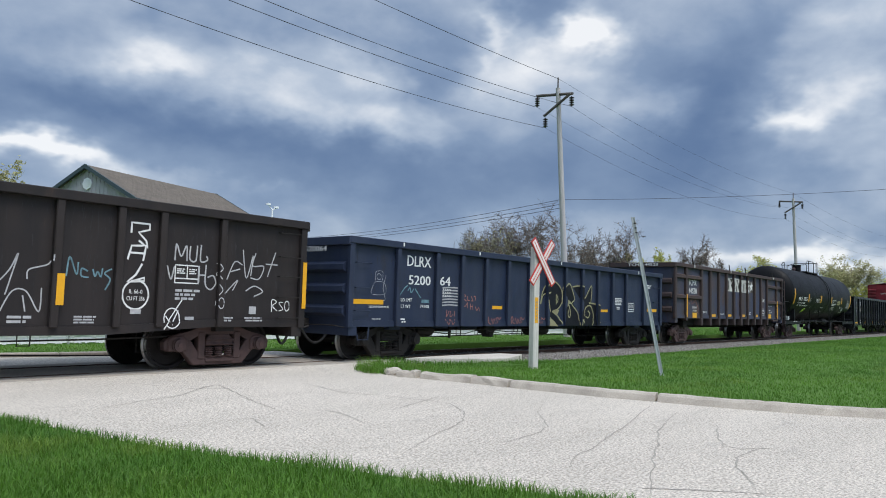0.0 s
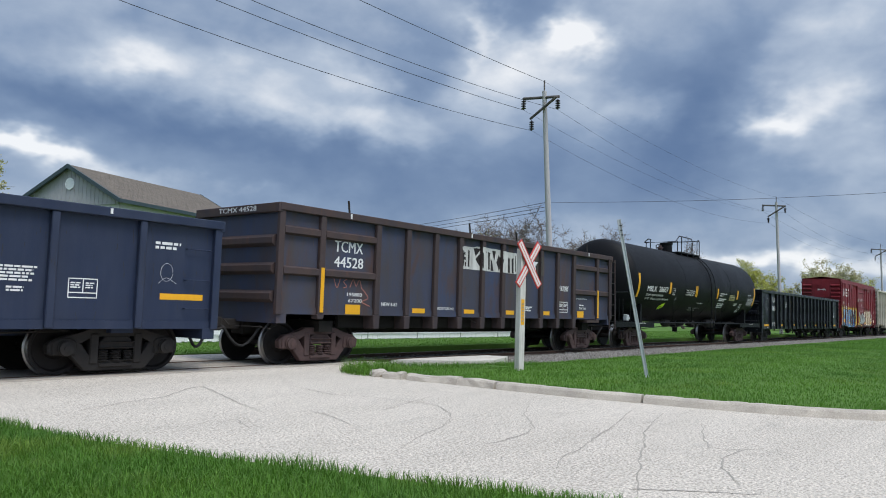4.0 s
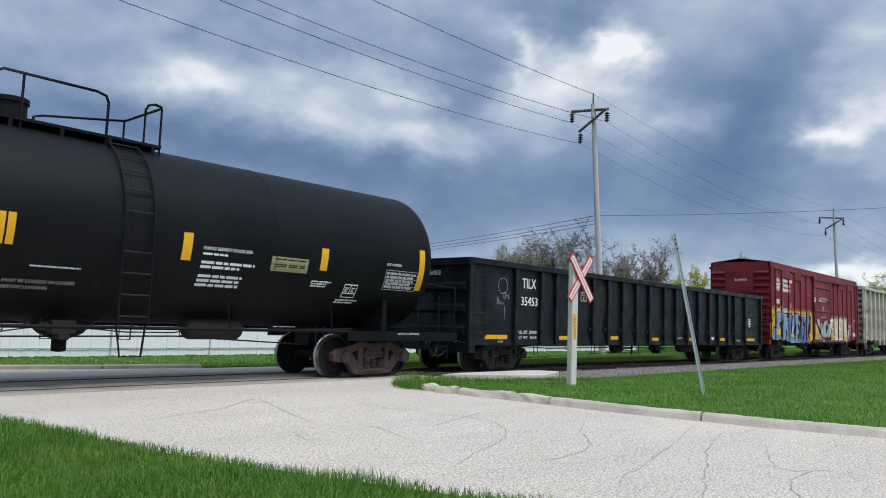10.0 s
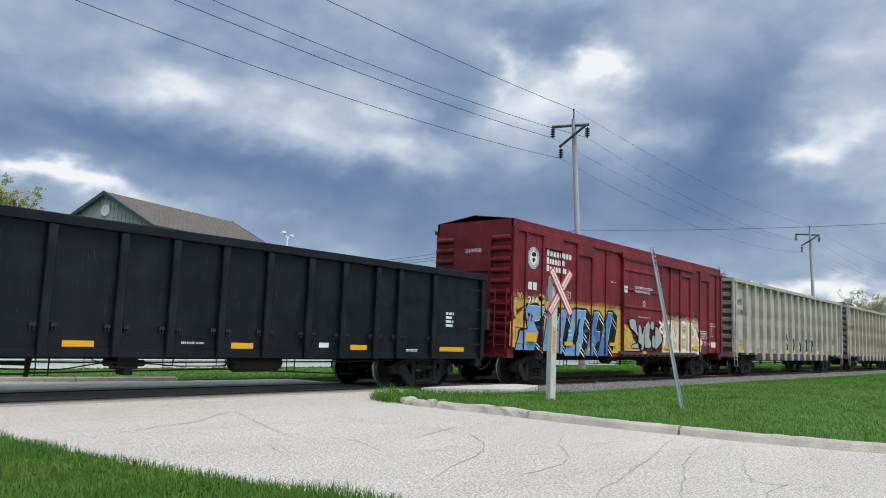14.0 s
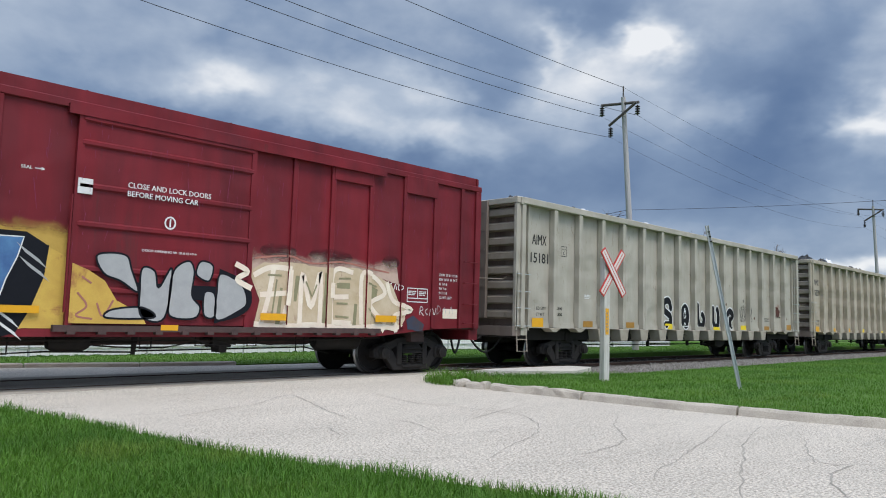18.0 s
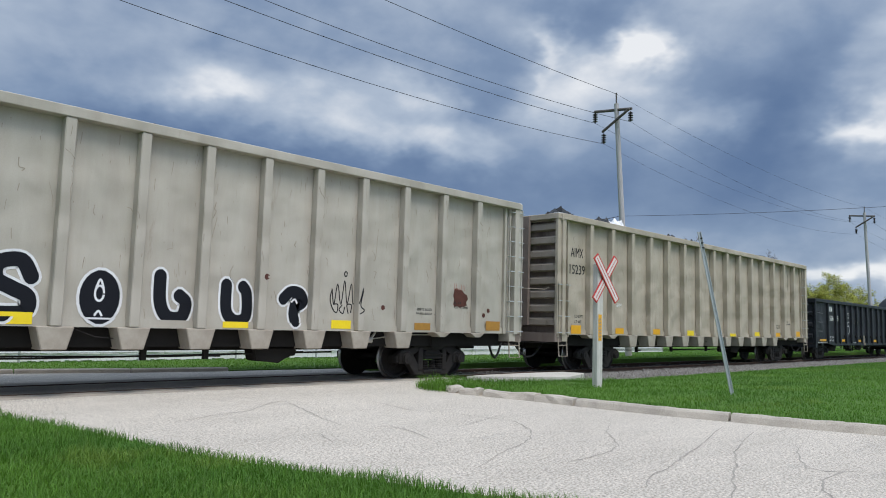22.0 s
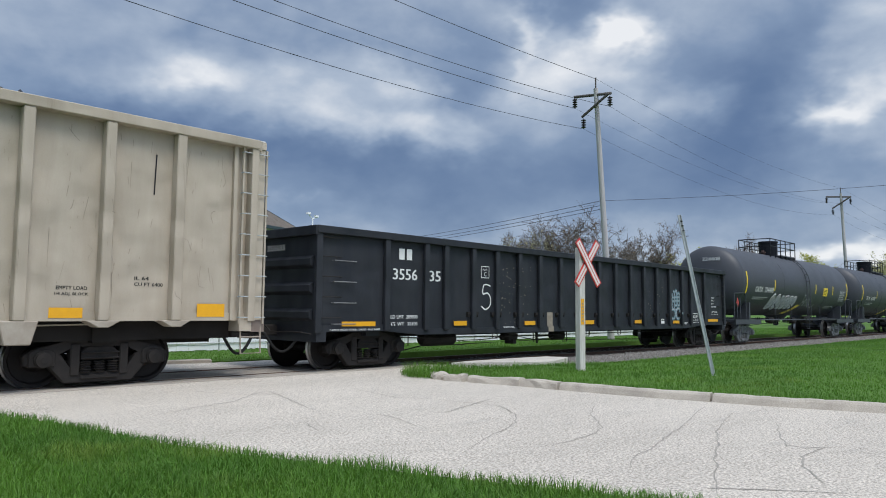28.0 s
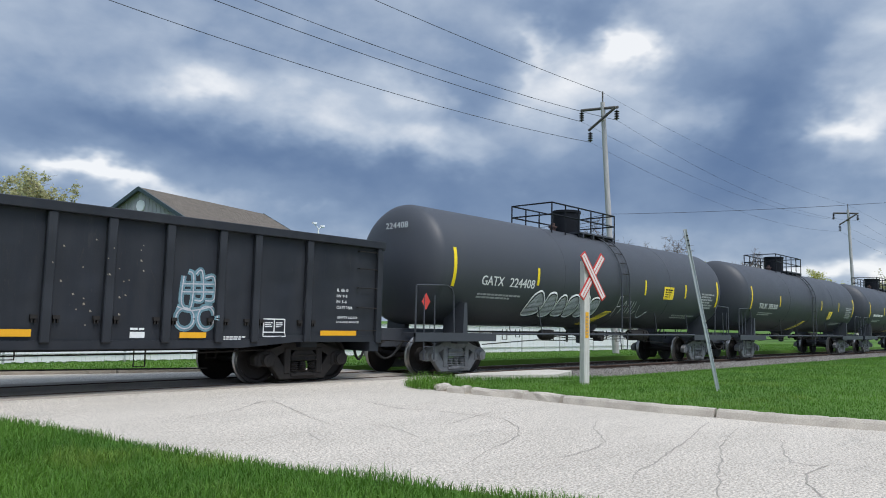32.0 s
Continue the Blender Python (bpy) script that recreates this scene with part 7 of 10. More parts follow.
def car_five():
    ribs = [1.95, 3.16, 3.92, 4.86, 5.98, 6.9, 7.85, 8.8, 9.75, 10.9, 11.85, 12.85, 13.85, 14.88, 15.82, 16.82, 17.55, 18.77]
    car, skin = gondola("gondola_car", "black gondola car with dusty scraped panels", 64.03, 20.74, 0.73, 2.95, ribs, M_BLACK, inset=1.85, rib_w=0.15, gear=(1.1, 1))
    wear(car, skin, 0.1, 20.6, 0.8, 2.75, 520, M_CHIP, 33)
    lettering(car, "TILX", 2.28, 2.94, 2.29, 2.56, skin, M_WHITE)
    lettering(car, "35453", 2.24, 3.03, 1.81, 2.05, skin, M_WHITE)
    lettering(car, "LD LMT  209300", 2.18, 3.01, 1.03, 1.12, skin, M_WHITE)
    lettering(car, "LT  WT   76700", 2.18, 3.01, 0.89, 0.97, skin, M_WHITE)
    end_lettering(car, "TILX 35453", -0.102, 0.5, -0.5, 2.5, 2.62, M_WHITE)
    plate_mark(car, 5.33, 5.64, 2.07, 2.32, skin, M_WHITE)
    reflectors(car, [(0.7, 1.66, 0.88, 0.99), (4.17, 4.67, 0.88, 0.99), (7.17, 7.66, 0.9, 1.01), (10.07, 10.57, 0.88, 0.98), (13.13, 13.62, 0.89, 1.0), (16.13, 16.62, 0.9, 1.01), (19.1, 20.05, 0.9, 1.01)], -1.39)
    bm = bmesh.new()
    plate(bm, 15.25, 15.51, 0.94, 1.04, -1.39)
    part("data_plate", bm, M_WHITE, car)
    lettering(car, "RELEASE ROD", 12.1, 12.55, 0.96, 1.0, skin, M_WHITE)
    lettering(car, "PULL HERE", 1.2, 1.42, 0.8, 0.84, skin, M_WHITE)
    small_print(car, 17.9, 18.3, 0.88, 0.95, 2, skin, M_WHITE)
    small_print(car, 19.3, 19.6, 1.5, 1.9, 4, skin, M_WHITE)
    paint(car, "chalk_drawing", M_CHALK, skin, [ellipse(1.42, 2.3, 0.2, 0.21, 18, 0, 355), [(1.4, 2.08), (1.5, 2.12), (1.56, 2.02)], [(1.18, 1.8), (1.2, 2.0), (1.26, 1.8), (1.3, 1.9), (1.36, 1.78), (1.42, 1.86), (1.48, 1.78)], [(1.44, 2.06), (1.5, 1.96), (1.6, 2.06), (1.68, 1.96), (1.68, 2.1)], [(1.5, 1.75), (1.5, 1.4)]], width=0.009)
    wear(car, skin, 6.1, 6.62, 1.0, 2.7, 260, M_PRIMER, 51)
    wear(car, skin, 6.3, 6.95, 1.7, 2.6, 200, M_PRIMER, 52)
    wear(car, skin, 7.8, 8.4, 1.5, 2.6, 200, M_PRIMER, 53)
    hooks(car, ribs[3:], 1.22)
    for x in (0.14, 0.64):
        bm = bmesh.new()
        bar(bm, (x, -1.46, 0.95), (x, -1.46, 2.62), 0.018, 5)
        part("ladder_stile", bm, M_BLACK, car)
    for z in (1.05, 1.3, 1.55, 2.0, 2.52):
        bm = bmesh.new()
        bar(bm, (0.14, -1.46, z), (0.64, -1.46, z), 0.012, 5)
        part("ladder_rung", bm, M_STEEL, car)
    grab_irons(car, 20.1, 20.6, (1.1, 1.5, 2.0, 2.5), -1.4, M_STEEL)


def hooks(car, ribs, z):
    """Small lading-band anchors beside each rib."""
    bm = bmesh.new()
    box(bm, -0.05, 0.05, -1.45, -1.39, -0.03, 0.03)
    box(bm, -0.035, -0.015, -1.44, -1.39, -0.09, -0.03)
    box(bm, 0.015, 0.035, -1.44, -1.39, -0.09, -0.03)
    me = mesh_of(bm, M_STEEL, 0, False, "band_anchor")
    for x in ribs:
        for d in (-0.16, 0.16):
            part("band_anchor", me, None, car).location = (x + d, 0, z)


def car_six():
    car, skin = box_car("faded red box car with a ribbed door and colourful graffiti", 86.09)
    wear(car, skin, 0.1, 15.7, 1.0, 4.2, 420, M_MAROON, 36)
    # emblem and the three lines of the owner's name as plain bars
    paint(car, "emblem", M_WHITE, skin, fills=[ellipse(1.0, 3.65, 0.3, 0.32, 24)], label="round black and white emblem", out=0.004)
    paint(car, "emblem", M_INK, skin, fills=[ellipse(1.0, 3.65, 0.285, 0.305, 24)], out=0.005)
    paint(car, "emblem", M_ROLLER, skin, fills=[ellipse(1.0, 3.65, 0.272, 0.29, 24)], out=0.0057)
    paint(car, "emblem", M_INK, skin, fills=[ellipse(1.0, 3.65, 0.21, 0.225, 20)], out=0.0064)
    paint(car, "emblem", M_WHITE, skin, fills=[ellipse(1.0, 3.65, 0.2, 0.215, 20)], out=0.0071)
    paint(car, "emblem", M_BLACK, skin, fills=[[(0.88, 3.72), (0.95, 3.82), (1.1, 3.82), (1.14, 3.72), (1.0, 3.68)], [(0.92, 3.62), (1.0, 3.5), (1.1, 3.62), (1.0, 3.66)]], out=0.0078)
    for a, b, z, n in ((1.71, 3.16, 3.8, 8), (1.71, 2.76, 3.56, 7), (1.71, 2.87, 3.33, 7)):
        step = (b - a) / n
        for k in range(n):
            bm = bmesh.new()
            x, top = a + k * step, z + (0.19 if k == 0 else 0.155)
            poly(bm, [(x, z), (x + step * 0.72, z), (x + step * 0.72, top), (x, top)], skin, 0.004)
            part("name_bar", bm, M_WHITE, car, "plain white bar")
    for x in (0.76, 1.01):
        bm = bmesh.new()
        poly(bm, [(x, 2.72), (x + 0.19, 2.72), (x + 0.19, 2.94), (x, 2.94)], skin, 0.004)
        part("mark_bar", bm, M_WHITE, car, "plain white bar")
    lettering(car, "214", 0.77, 1.28, 2.3, 2.52, skin, M_WHITE)
    lettering(car, "450", 1.77, 2.27, 2.3, 2.52, skin, M_WHITE)
    end_lettering(car, "214450", -0.062, 0.25, -0.35, 3.75, 3.87, M_WHITE)
    plate_mark(car, 2.84, 3.1, 2.58, 2.79, skin, M_WHITE)
    lettering(car, "CLOSE AND LOCK DOORS", 7.26, 8.71, 3.22, 3.31, skin, M_WHITE, out=0.006)
    lettering(car, "BEFORE MOVING CAR", 7.26, 8.48, 3.08, 3.17, skin, M_WHITE, out=0.006)
    lettering(car, "DOOR OPENING W 10-0 H 10-4", 7.55, 8.5, 2.21, 2.25, skin, M_WHITE, out=0.006)
    lettering(car, "SEAL", 5.72, 5.88, 3.31, 3.36, skin, M_WHITE)
    paint(car, "arrow", M_WHITE, skin, [[(5.91, 3.335), (6.05, 3.335)], [(6.0, 3.355), (6.05, 3.335), (6.0, 3.315)]], width=0.012, smooth=False)
    paint(car, "tag", M_WHITE, skin, [ellipse(8.0, 2.72, 0.09, 0.1, 12, 0, 360) + [(8.09, 2.72)], [(8.0, 2.79), (8.0, 2.65)]], width=0.028, out=0.006, smooth=False)
    data_frame(car, 13.56, 14.18, 1.6, 1.9, skin, M_WHITE, 0.022)
    for k, t in enumerate(("EXW 10-8  H 3-8", "EW 10-0  H 14-7", "IL 50-6", "IW 9-6", "IH 11-0", "CU FT 5277")):
        w = (0.6, 0.6, 0.26, 0.24, 0.26, 0.42)[k]
        lettering(car, t, 14.55, 14.55 + w, 2.22 - 0.105 * k, 2.28 - 0.105 * k, skin, M_WHITE)
    # graffiti: golden overspray with a misty edge, then five leaning letters with black sides
    gold = [(-0.08, 1.1), (-0.08, 1.75), (0.46, 2.1), (0.7, 2.34), (1.47, 2.38), (2.49, 2.39), (3.33, 2.43), (4.36, 2.42), (5.34, 2.43), (5.99, 2.38), (6.44, 2.1), (6.47, 0.95), (3.3, 0.84), (1.2, 1.0), (0.0, 1.04)]
    paint(car, "graffiti_overspray", M_GOLDSPRAY, skin, fills=[gold], label="golden yellow overspray with drips")
    paint(car, "overspray_veil", M_GOLDMIST, skin, fills=[[(-0.05, 2.0), (-0.05, 2.7), (6.44, 2.72), (6.44, 2.05), (5.9, 2.3), (0.75, 2.3)]], out=0.0035, label="misty edge of golden overspray")
    paint(car, "graffiti_overspray", M_GOLDSPRAY, skin, fills=[[(6.5, 1.95), (6.75, 1.85), (7.0, 1.7), (7.2, 1.4), (7.6, 1.2), (7.7, 1.03), (6.5, 1.03)]])
    for x, z, r in ((1.42, 2.52, 0.1), (1.4, 2.42, 0.13), (0.1, 2.2, 0.09), (0.12, 2.0, 0.1), (0.1, 2.38, 0.06)):
        paint(car, "graffiti_dot", M_GOLDSPRAY, skin, fills=[blob(x, z, r)], out=0.0055)
    paint(car, "graffiti_dot", M_NAVYSPRAY, skin, fills=[[(1.74, 2.45), (1.72, 2.75), (1.8, 2.88), (1.9, 2.74), (1.88, 2.46)]], out=0.0035)
    sides = [
        [(0.6, 2.32), (1.6, 2.35), (1.79, 2.12), (1.54, 1.68), (1.55, 1.28), (1.53, 0.96), (0.17, 0.96), (0.35, 1.58), (0.65, 1.6), (0.53, 1.88)],
        [(1.8, 2.29), (2.38, 2.33), (2.53, 2.24), (2.57, 2.3), (3.01, 2.32), (3.17, 2.14), (2.93, 1.58), (2.83, 0.89), (2.57, 0.87), (2.32, 0.91), (1.55, 0.95)],
        [(3.21, 2.32), (4.14, 2.34), (4.41, 2.11), (4.3, 1.68), (4.21, 1.26), (3.96, 0.82), (2.79, 0.82), (2.81, 1.27)],
        [(4.44, 2.31), (4.98, 2.32), (5.24, 2.1), (5.15, 1.74), (5.01, 1.29), (4.84, 0.84), (4.02, 0.82), (4.21, 1.32)],
        [(5.37, 2.35), (5.87, 2.37), (6.19, 2.18), (6.15, 1.71), (5.99, 1.22), (5.8, 0.84), (4.84, 0.82)]]
    faces = [
        (M_SKYBLUE, "sky blue letter with dots", [(0.68, 2.27), (1.59, 2.25), (1.38, 1.85), (1.06, 1.81), (1.35, 1.45), (1.12, 0.98), (0.2, 0.98), (0.41, 1.51), (0.56, 1.54), (0.82, 1.59), (0.63, 1.88), (0.59, 2.09)]),
        (M_LILAC, "lavender letter with dots", [(1.85, 2.21), (2.3, 2.23), (2.19, 1.83), (2.39, 1.84), (2.53, 2.23), (2.95, 2.25), (2.57, 0.89), (2.25, 0.93), (2.31, 1.48), (2.08, 1.47), (1.98, 0.97), (1.59, 0.98), (1.78, 1.86)]),
        (M_SKYBLUE, "sky blue letter", [(3.27, 2.25), (4.09, 2.27), (3.88, 1.75), (3.9, 1.3), (3.64, 0.83), (2.81, 0.84), (2.95, 1.27)]),
        (M_NAVYSPRAY, "deep blue letter", [(4.5, 2.24), (4.93, 2.27), (4.81, 1.98), (4.69, 1.65), (5.02, 1.62), (4.98, 1.31), (4.82, 1.31), (4.53, 0.84), (4.07, 0.84), (4.27, 1.32)]),
        (M_NAVYSPRAY, "deep blue letter", [(5.43, 2.28), (5.84, 2.29), (5.77, 1.99), (5.64, 1.65), (5.43, 0.84), (4.87, 0.84), (5.11, 1.47)])]
    for outline in sides:
        paint(car, "graffiti_shadow", M_INK, skin, fills=[outline], out=0.005, label="black shaded letter side")
    for material, label, outline in faces:
        paint(car, "graffiti_letter", material, skin, fills=[outline], out=0.0065, label=label)
        paint(car, "graffiti_highlight", M_WHITE, skin, [outline[:5]], width=0.018, out=0.0085, smooth=False, label="thin white letter edge")
    paint(car, "graffiti_shadow", M_INK, skin, fills=[[(3.52, 1.98), (3.73, 1.99), (3.59, 1.6), (3.41, 1.18), (3.23, 1.19)]], out=0.0075)
    paint(car, "graffiti_shadow", M_SLATE, skin, fills=[[(1.14, 1.68), (1.54, 1.68), (1.5, 1.6), (1.2, 1.6)], [(4.0, 1.68), (4.28, 1.68), (4.24, 1.58), (3.9, 1.58)]], out=0.0075)
    for x, z, w, h in ((1.66, 2.05, 0.2, 0.19), (1.6, 1.89, 0.15, 0.18), (2.32, 1.96, 0.17, 0.22), (3.03, 1.98, 0.19, 0.32), (4.16, 1.86, 0.28, 0.32), (4.03, 1.41, 0.26, 0.29), (3.83, 1.0, 0.29, 0.33), (2.74, 1.04, 0.19, 0.28), (2.1, 1.12, 0.18, 0.29), (1.34, 1.07, 0.24, 0.22), (5.06, 2.05, 0.31, 0.34), (4.73, 0.96, 0.22, 0.24), (5.99, 1.92, 0.32, 0.36), (5.7, 1.02, 0.27, 0.32)):
        for k in (-1, 1):
            c = k * 0.27
            quad = [(x + w * (u * 0.5 - v * 0.2) - c * w * 0.25, z + h * (v * 0.2 - u * 0.32) + c * h) for u, v in ((-1, 1), (1, 1), (1, -1), (-1, -1))]
            paint(car, "graffiti_highlight", M_WHITE if x < 5.9 or z < 1.5 else M_SILVER, skin, fills=[quad], out=0.0088)
    spots = ((M_MAROON, ((0.98, 1.95, 0.06), (0.82, 1.98, 0.06), (0.78, 1.86, 0.05), (0.95, 1.84, 0.045), (2.38, 1.6, 0.045), (3.95, 1.56, 0.06), (4.33, 1.6, 0.05), (4.62, 1.55, 0.06))),
             (M_GOLDSPRAY, ((1.4, 2.13, 0.05), (1.27, 1.9, 0.06), (1.87, 2.07, 0.055), (1.95, 1.92, 0.05), (2.05, 1.75, 0.06), (2.2, 1.65, 0.05), (0.5, 1.18, 0.05), (2.5, 1.32, 0.05), (3.3, 1.8, 0.06), (3.5, 1.1, 0.06), (4.3, 1.05, 0.07), (4.45, 1.2, 0.05), (5.3, 1.7, 0.05), (5.2, 1.5, 0.05), (3.2, 1.35, 0.045))),
             (M_LILAC, ((0.7, 2.14, 0.09), (0.86, 2.0, 0.08), (3.9, 2.12, 0.09), (3.05, 1.05, 0.06), (3.25, 1.0, 0.06))),
             (M_NAVYSPRAY, ((1.78, 1.35, 0.07), (1.95, 1.5, 0.06), (2.6, 1.95, 0.06), (2.66, 1.75, 0.055), (1.72, 1.2, 0.06), (3.4, 0.98, 0.06))))
    for material, dots in spots:
        for x, z, r in dots:
            paint(car, "graffiti_dot", material, skin, fills=[blob(x, z, r)], out=0.0095)
    for t, x, z in (("200", 3.0, 1.56), ("800", 3.02, 1.43)):
        lettering(car, t, x, x + 0.2, z, z + 0.07, skin, M_WHITE, out=0.01)
    paint(car, "tag", M_INK, skin, [[(0.7, 1.02), (0.78, 1.14), (0.86, 1.02), (0.94, 1.14), (1.02, 1.04), (1.1, 1.14)]], width=0.02, out=0.0095)
    paint(car, "tag", M_PALE, skin, [[(0.12, 2.52), (0.2, 2.66), (0.28, 2.5)], [(0.3, 2.6), (0.36, 2.46), (0.44, 2.6), (0.5, 2.44)]], width=0.02)
    paint(car, "tag", M_SALMON, skin, [[(0.14, 1.7), (0.2, 1.86), (0.26, 1.7), (0.34, 1.84), (0.42, 1.7), (0.5, 1.84)]], width=0.02, out=0.006)
    # silver letters on the door
    silver = [[(6.86, 2.1), (7.29, 2.13), (7.41, 1.89), (7.53, 1.55), (7.24, 1.71), (6.97, 1.82)], [(7.13, 1.25), (7.61, 1.3), (7.82, 1.14), (7.07, 1.12)], [(7.58, 1.94), (7.79, 1.9), (7.87, 1.63), (8.08, 1.97), (8.0, 1.14), (7.61, 1.16), (7.56, 1.6)],
              [(8.11, 1.92), (8.36, 2.11), (8.48, 1.94), (8.46, 1.53), (8.62, 1.33), (8.52, 1.14), (8.11, 1.16), (8.06, 1.41)], [(8.59, 2.12), (8.82, 2.06), (8.76, 1.79), (8.52, 1.89)], [(8.69, 1.58), (8.88, 1.56), (8.9, 1.18), (8.7, 1.2)], [(8.98, 1.93), (9.39, 1.76), (9.52, 1.45), (9.37, 1.29), (8.94, 1.12), (8.92, 1.59)]]
    paint(car, "graffiti_shadow", M_INK, skin, fills=[curve([(8.95, 2.02), (9.5, 1.8), (9.62, 1.44), (9.4, 1.2), (8.9, 1.06)], 4), [(7.5, 1.7), (8.9, 1.7), (8.9, 1.45), (7.55, 1.45)]], out=0.005)
    for outline in silver:
        paint(car, "graffiti_letter", M_SILVER, skin, fills=[curve(outline, 4, True)[:-1]], out=0.0065, label="silver rounded letter")
        paint(car, "graffiti_outline", M_INK, skin, [outline], width=0.032, out=0.008, closed=True)
    paint(car, "tag", M_SALMON, skin, [[(6.6, 1.5), (6.75, 1.3), (6.6, 1.15), (6.85, 1.1)], [(6.9, 1.35), (7.0, 1.15), (7.15, 1.4)], [(6.65, 1.75), (6.8, 1.65)]], width=0.03, out=0.0065)
    # tan and cream piece
    tan = [(9.6, 2.02), (9.9, 2.2), (10.47, 2.24), (11.38, 2.2), (12.16, 2.24), (12.7, 2.1), (13.09, 1.95), (13.3, 1.6), (13.6, 1.4), (13.3, 0.97), (9.75, 1.03), (9.85, 1.5)]
    paint(car, "graffiti_letter", M_SAND, skin, fills=[tan], out=0.005, label="tan sprayed ground of a piece")
    gaps = [[(10.28, 1.75), (10.34, 1.75), (10.3, 1.02), (10.2, 1.02)], [(10.62, 2.0), (10.72, 2.0), (10.66, 1.5), (10.58, 1.5)], [(11.32, 2.1), (11.4, 2.1), (11.36, 1.1), (11.28, 1.1)], [(12.08, 1.5), (12.16, 1.5), (12.14, 1.05), (12.05, 1.05)], [(12.5, 1.9), (12.7, 1.82), (12.66, 1.6), (12.5, 1.62)], [(11.62, 1.9), (11.95, 1.92), (11.95, 1.82), (11.62, 1.8)], [(13.1, 1.3), (13.3, 1.2), (13.1, 1.1)]]
    paint(car, "graffiti_shadow", M_KHAKI, skin, fills=gaps, out=0.006)
    strokes = [[(9.7, 1.95), (10.05, 2.12), (10.5, 2.12)], [(10.12, 2.1), (10.02, 1.5), (9.9, 1.08)], [(9.85, 1.6), (10.5, 1.66)], [(10.48, 2.1), (10.45, 1.5), (10.36, 1.08)], [(10.75, 1.08), (10.78, 2.05), (11.0, 1.4), (11.2, 2.1), (11.22, 1.08)], [(11.5, 1.08), (11.52, 2.12), (12.02, 2.14)], [(11.55, 1.62), (11.92, 1.64)], [(11.5, 1.12), (12.0, 1.1)], [(12.28, 1.08), (12.26, 2.1), (12.62, 2.06), (12.9, 1.75), (12.5, 1.5), (12.95, 1.1)], [(12.95, 2.0), (13.15, 1.6), (13.7, 1.42), (13.2, 1.28), (13.3, 0.98)], [(9.75, 1.06), (10.4, 1.0), (11.0, 1.06), (11.8, 1.0), (12.8, 1.05), (13.3, 0.97)], [(9.25, 2.13), (9.5, 2.0), (9.3, 1.85), (9.6, 1.7)]]
    for k, stroke in enumerate(strokes):
        paint(car, "graffiti_outline", M_PALE, skin, [stroke], width=0.1, out=0.007 + 0.0003 * k, label="cream spray outline")
    inner = [[(10.0, 1.98), (10.3, 1.98)], [(10.2, 1.9), (10.12, 1.2)], [(10.86, 1.9), (11.02, 1.6), (11.12, 1.85)], [(11.66, 2.0), (11.96, 2.02)], [(11.62, 1.5), (11.9, 1.5)], [(11.6, 1.24), (11.94, 1.22)], [(12.4, 1.95), (12.66, 1.88)], [(12.42, 1.42), (12.7, 1.14)]]
    paint(car, "graffiti_outline", M_KHAKI, skin, inner, width=0.035, out=0.0112, label="khaki inner line", smooth=False)
    for x in (9.9, 10.35, 10.8, 11.3, 11.75, 12.2, 12.75, 13.1):
        paint(car, "graffiti_drip", M_PALE, skin, fills=[[(x, 1.06), (x + 0.3, 1.08), (x + 0.2, 1.0), (x + 0.12, 0.9), (x + 0.06, 0.98)]], out=0.0118, label="cream splash at the lower edge")
    paint(car, "overspray_veil", M_CREAMMIST, skin, fills=[[(9.62, 2.0), (9.62, 2.5), (13.2, 2.5), (13.3, 1.95), (12.2, 2.2), (10.0, 2.16)]], out=0.0045, label="misty edge of cream overspray")
    for x0, x1 in ((9.8, 10.6), (10.9, 12.0), (12.8, 13.3)):
        paint(car, "overspray_veil", M_SOOTMIST, skin, fills=[ellipse((x0 + x1) / 2, 2.44, (x1 - x0) / 2, 0.14, 14)], out=0.004, label="faint black overspray")
    paint(car, "graffiti_dot", M_SLATE, skin, fills=[[(13.55, 1.2), (13.75, 1.3), (14.1, 1.1), (14.05, 0.95), (13.6, 0.98)]], out=0.0045)
    paint(car, "graffiti_outline", M_SALMON, skin, [[(9.7, 2.27), (10.4, 2.36), (11.0, 2.26), (11.7, 2.34), (12.4, 2.26), (13.0, 2.2)]], width=0.035, out=0.007)
    paint(car, "tag", M_WHITE, skin, [[(13.1, 1.98), (13.0, 1.94), (13.1, 1.88), (13.0, 1.84)], [(13.16, 1.84), (13.2, 1.96), (13.24, 1.84)], [(13.3, 1.98), (13.3, 1.84), (13.4, 1.9), (13.3, 1.96)]], width=0.018)
    paint(car, "tag", M_WHITE, skin, [[(13.95, 1.32), (13.98, 1.5), (14.06, 1.44), (13.98, 1.4), (14.08, 1.3)], [(14.2, 1.46), (14.12, 1.4), (14.2, 1.32)], [(14.26, 1.3), (14.3, 1.46), (14.36, 1.32), (14.42, 1.5)]], width=0.016)
    paint(car, "tag", M_CHALK, skin, [[(14.5, 1.34), (14.52, 1.54), (14.62, 1.44), (14.5, 1.34)], [(14.68, 1.34), (14.74, 1.5), (14.8, 1.34)], [(14.9, 1.34), (14.96, 1.52), (15.02, 1.36)]], width=0.01)
    reflectors(car, [(2.72, 3.21, 1.14, 1.26), (5.58, 6.1, 1.17, 1.28), (9.85, 10.41, 1.13, 1.26), (12.62, 13.21, 1.14, 1.28)], -1.51)
    reflectors(car, [(0.64, 1.18, 1.22, 1.48)], -1.51)
    reflectors(car, [(7.96, 8.26, 0.93, 1.02)], -1.55)
    bm = bmesh.new()
    plate(bm, 14.69, 15.17, 1.25, 1.47, -1.45)
    part("repack_panel", bm, M_PALE, car, "pale repainted panel")


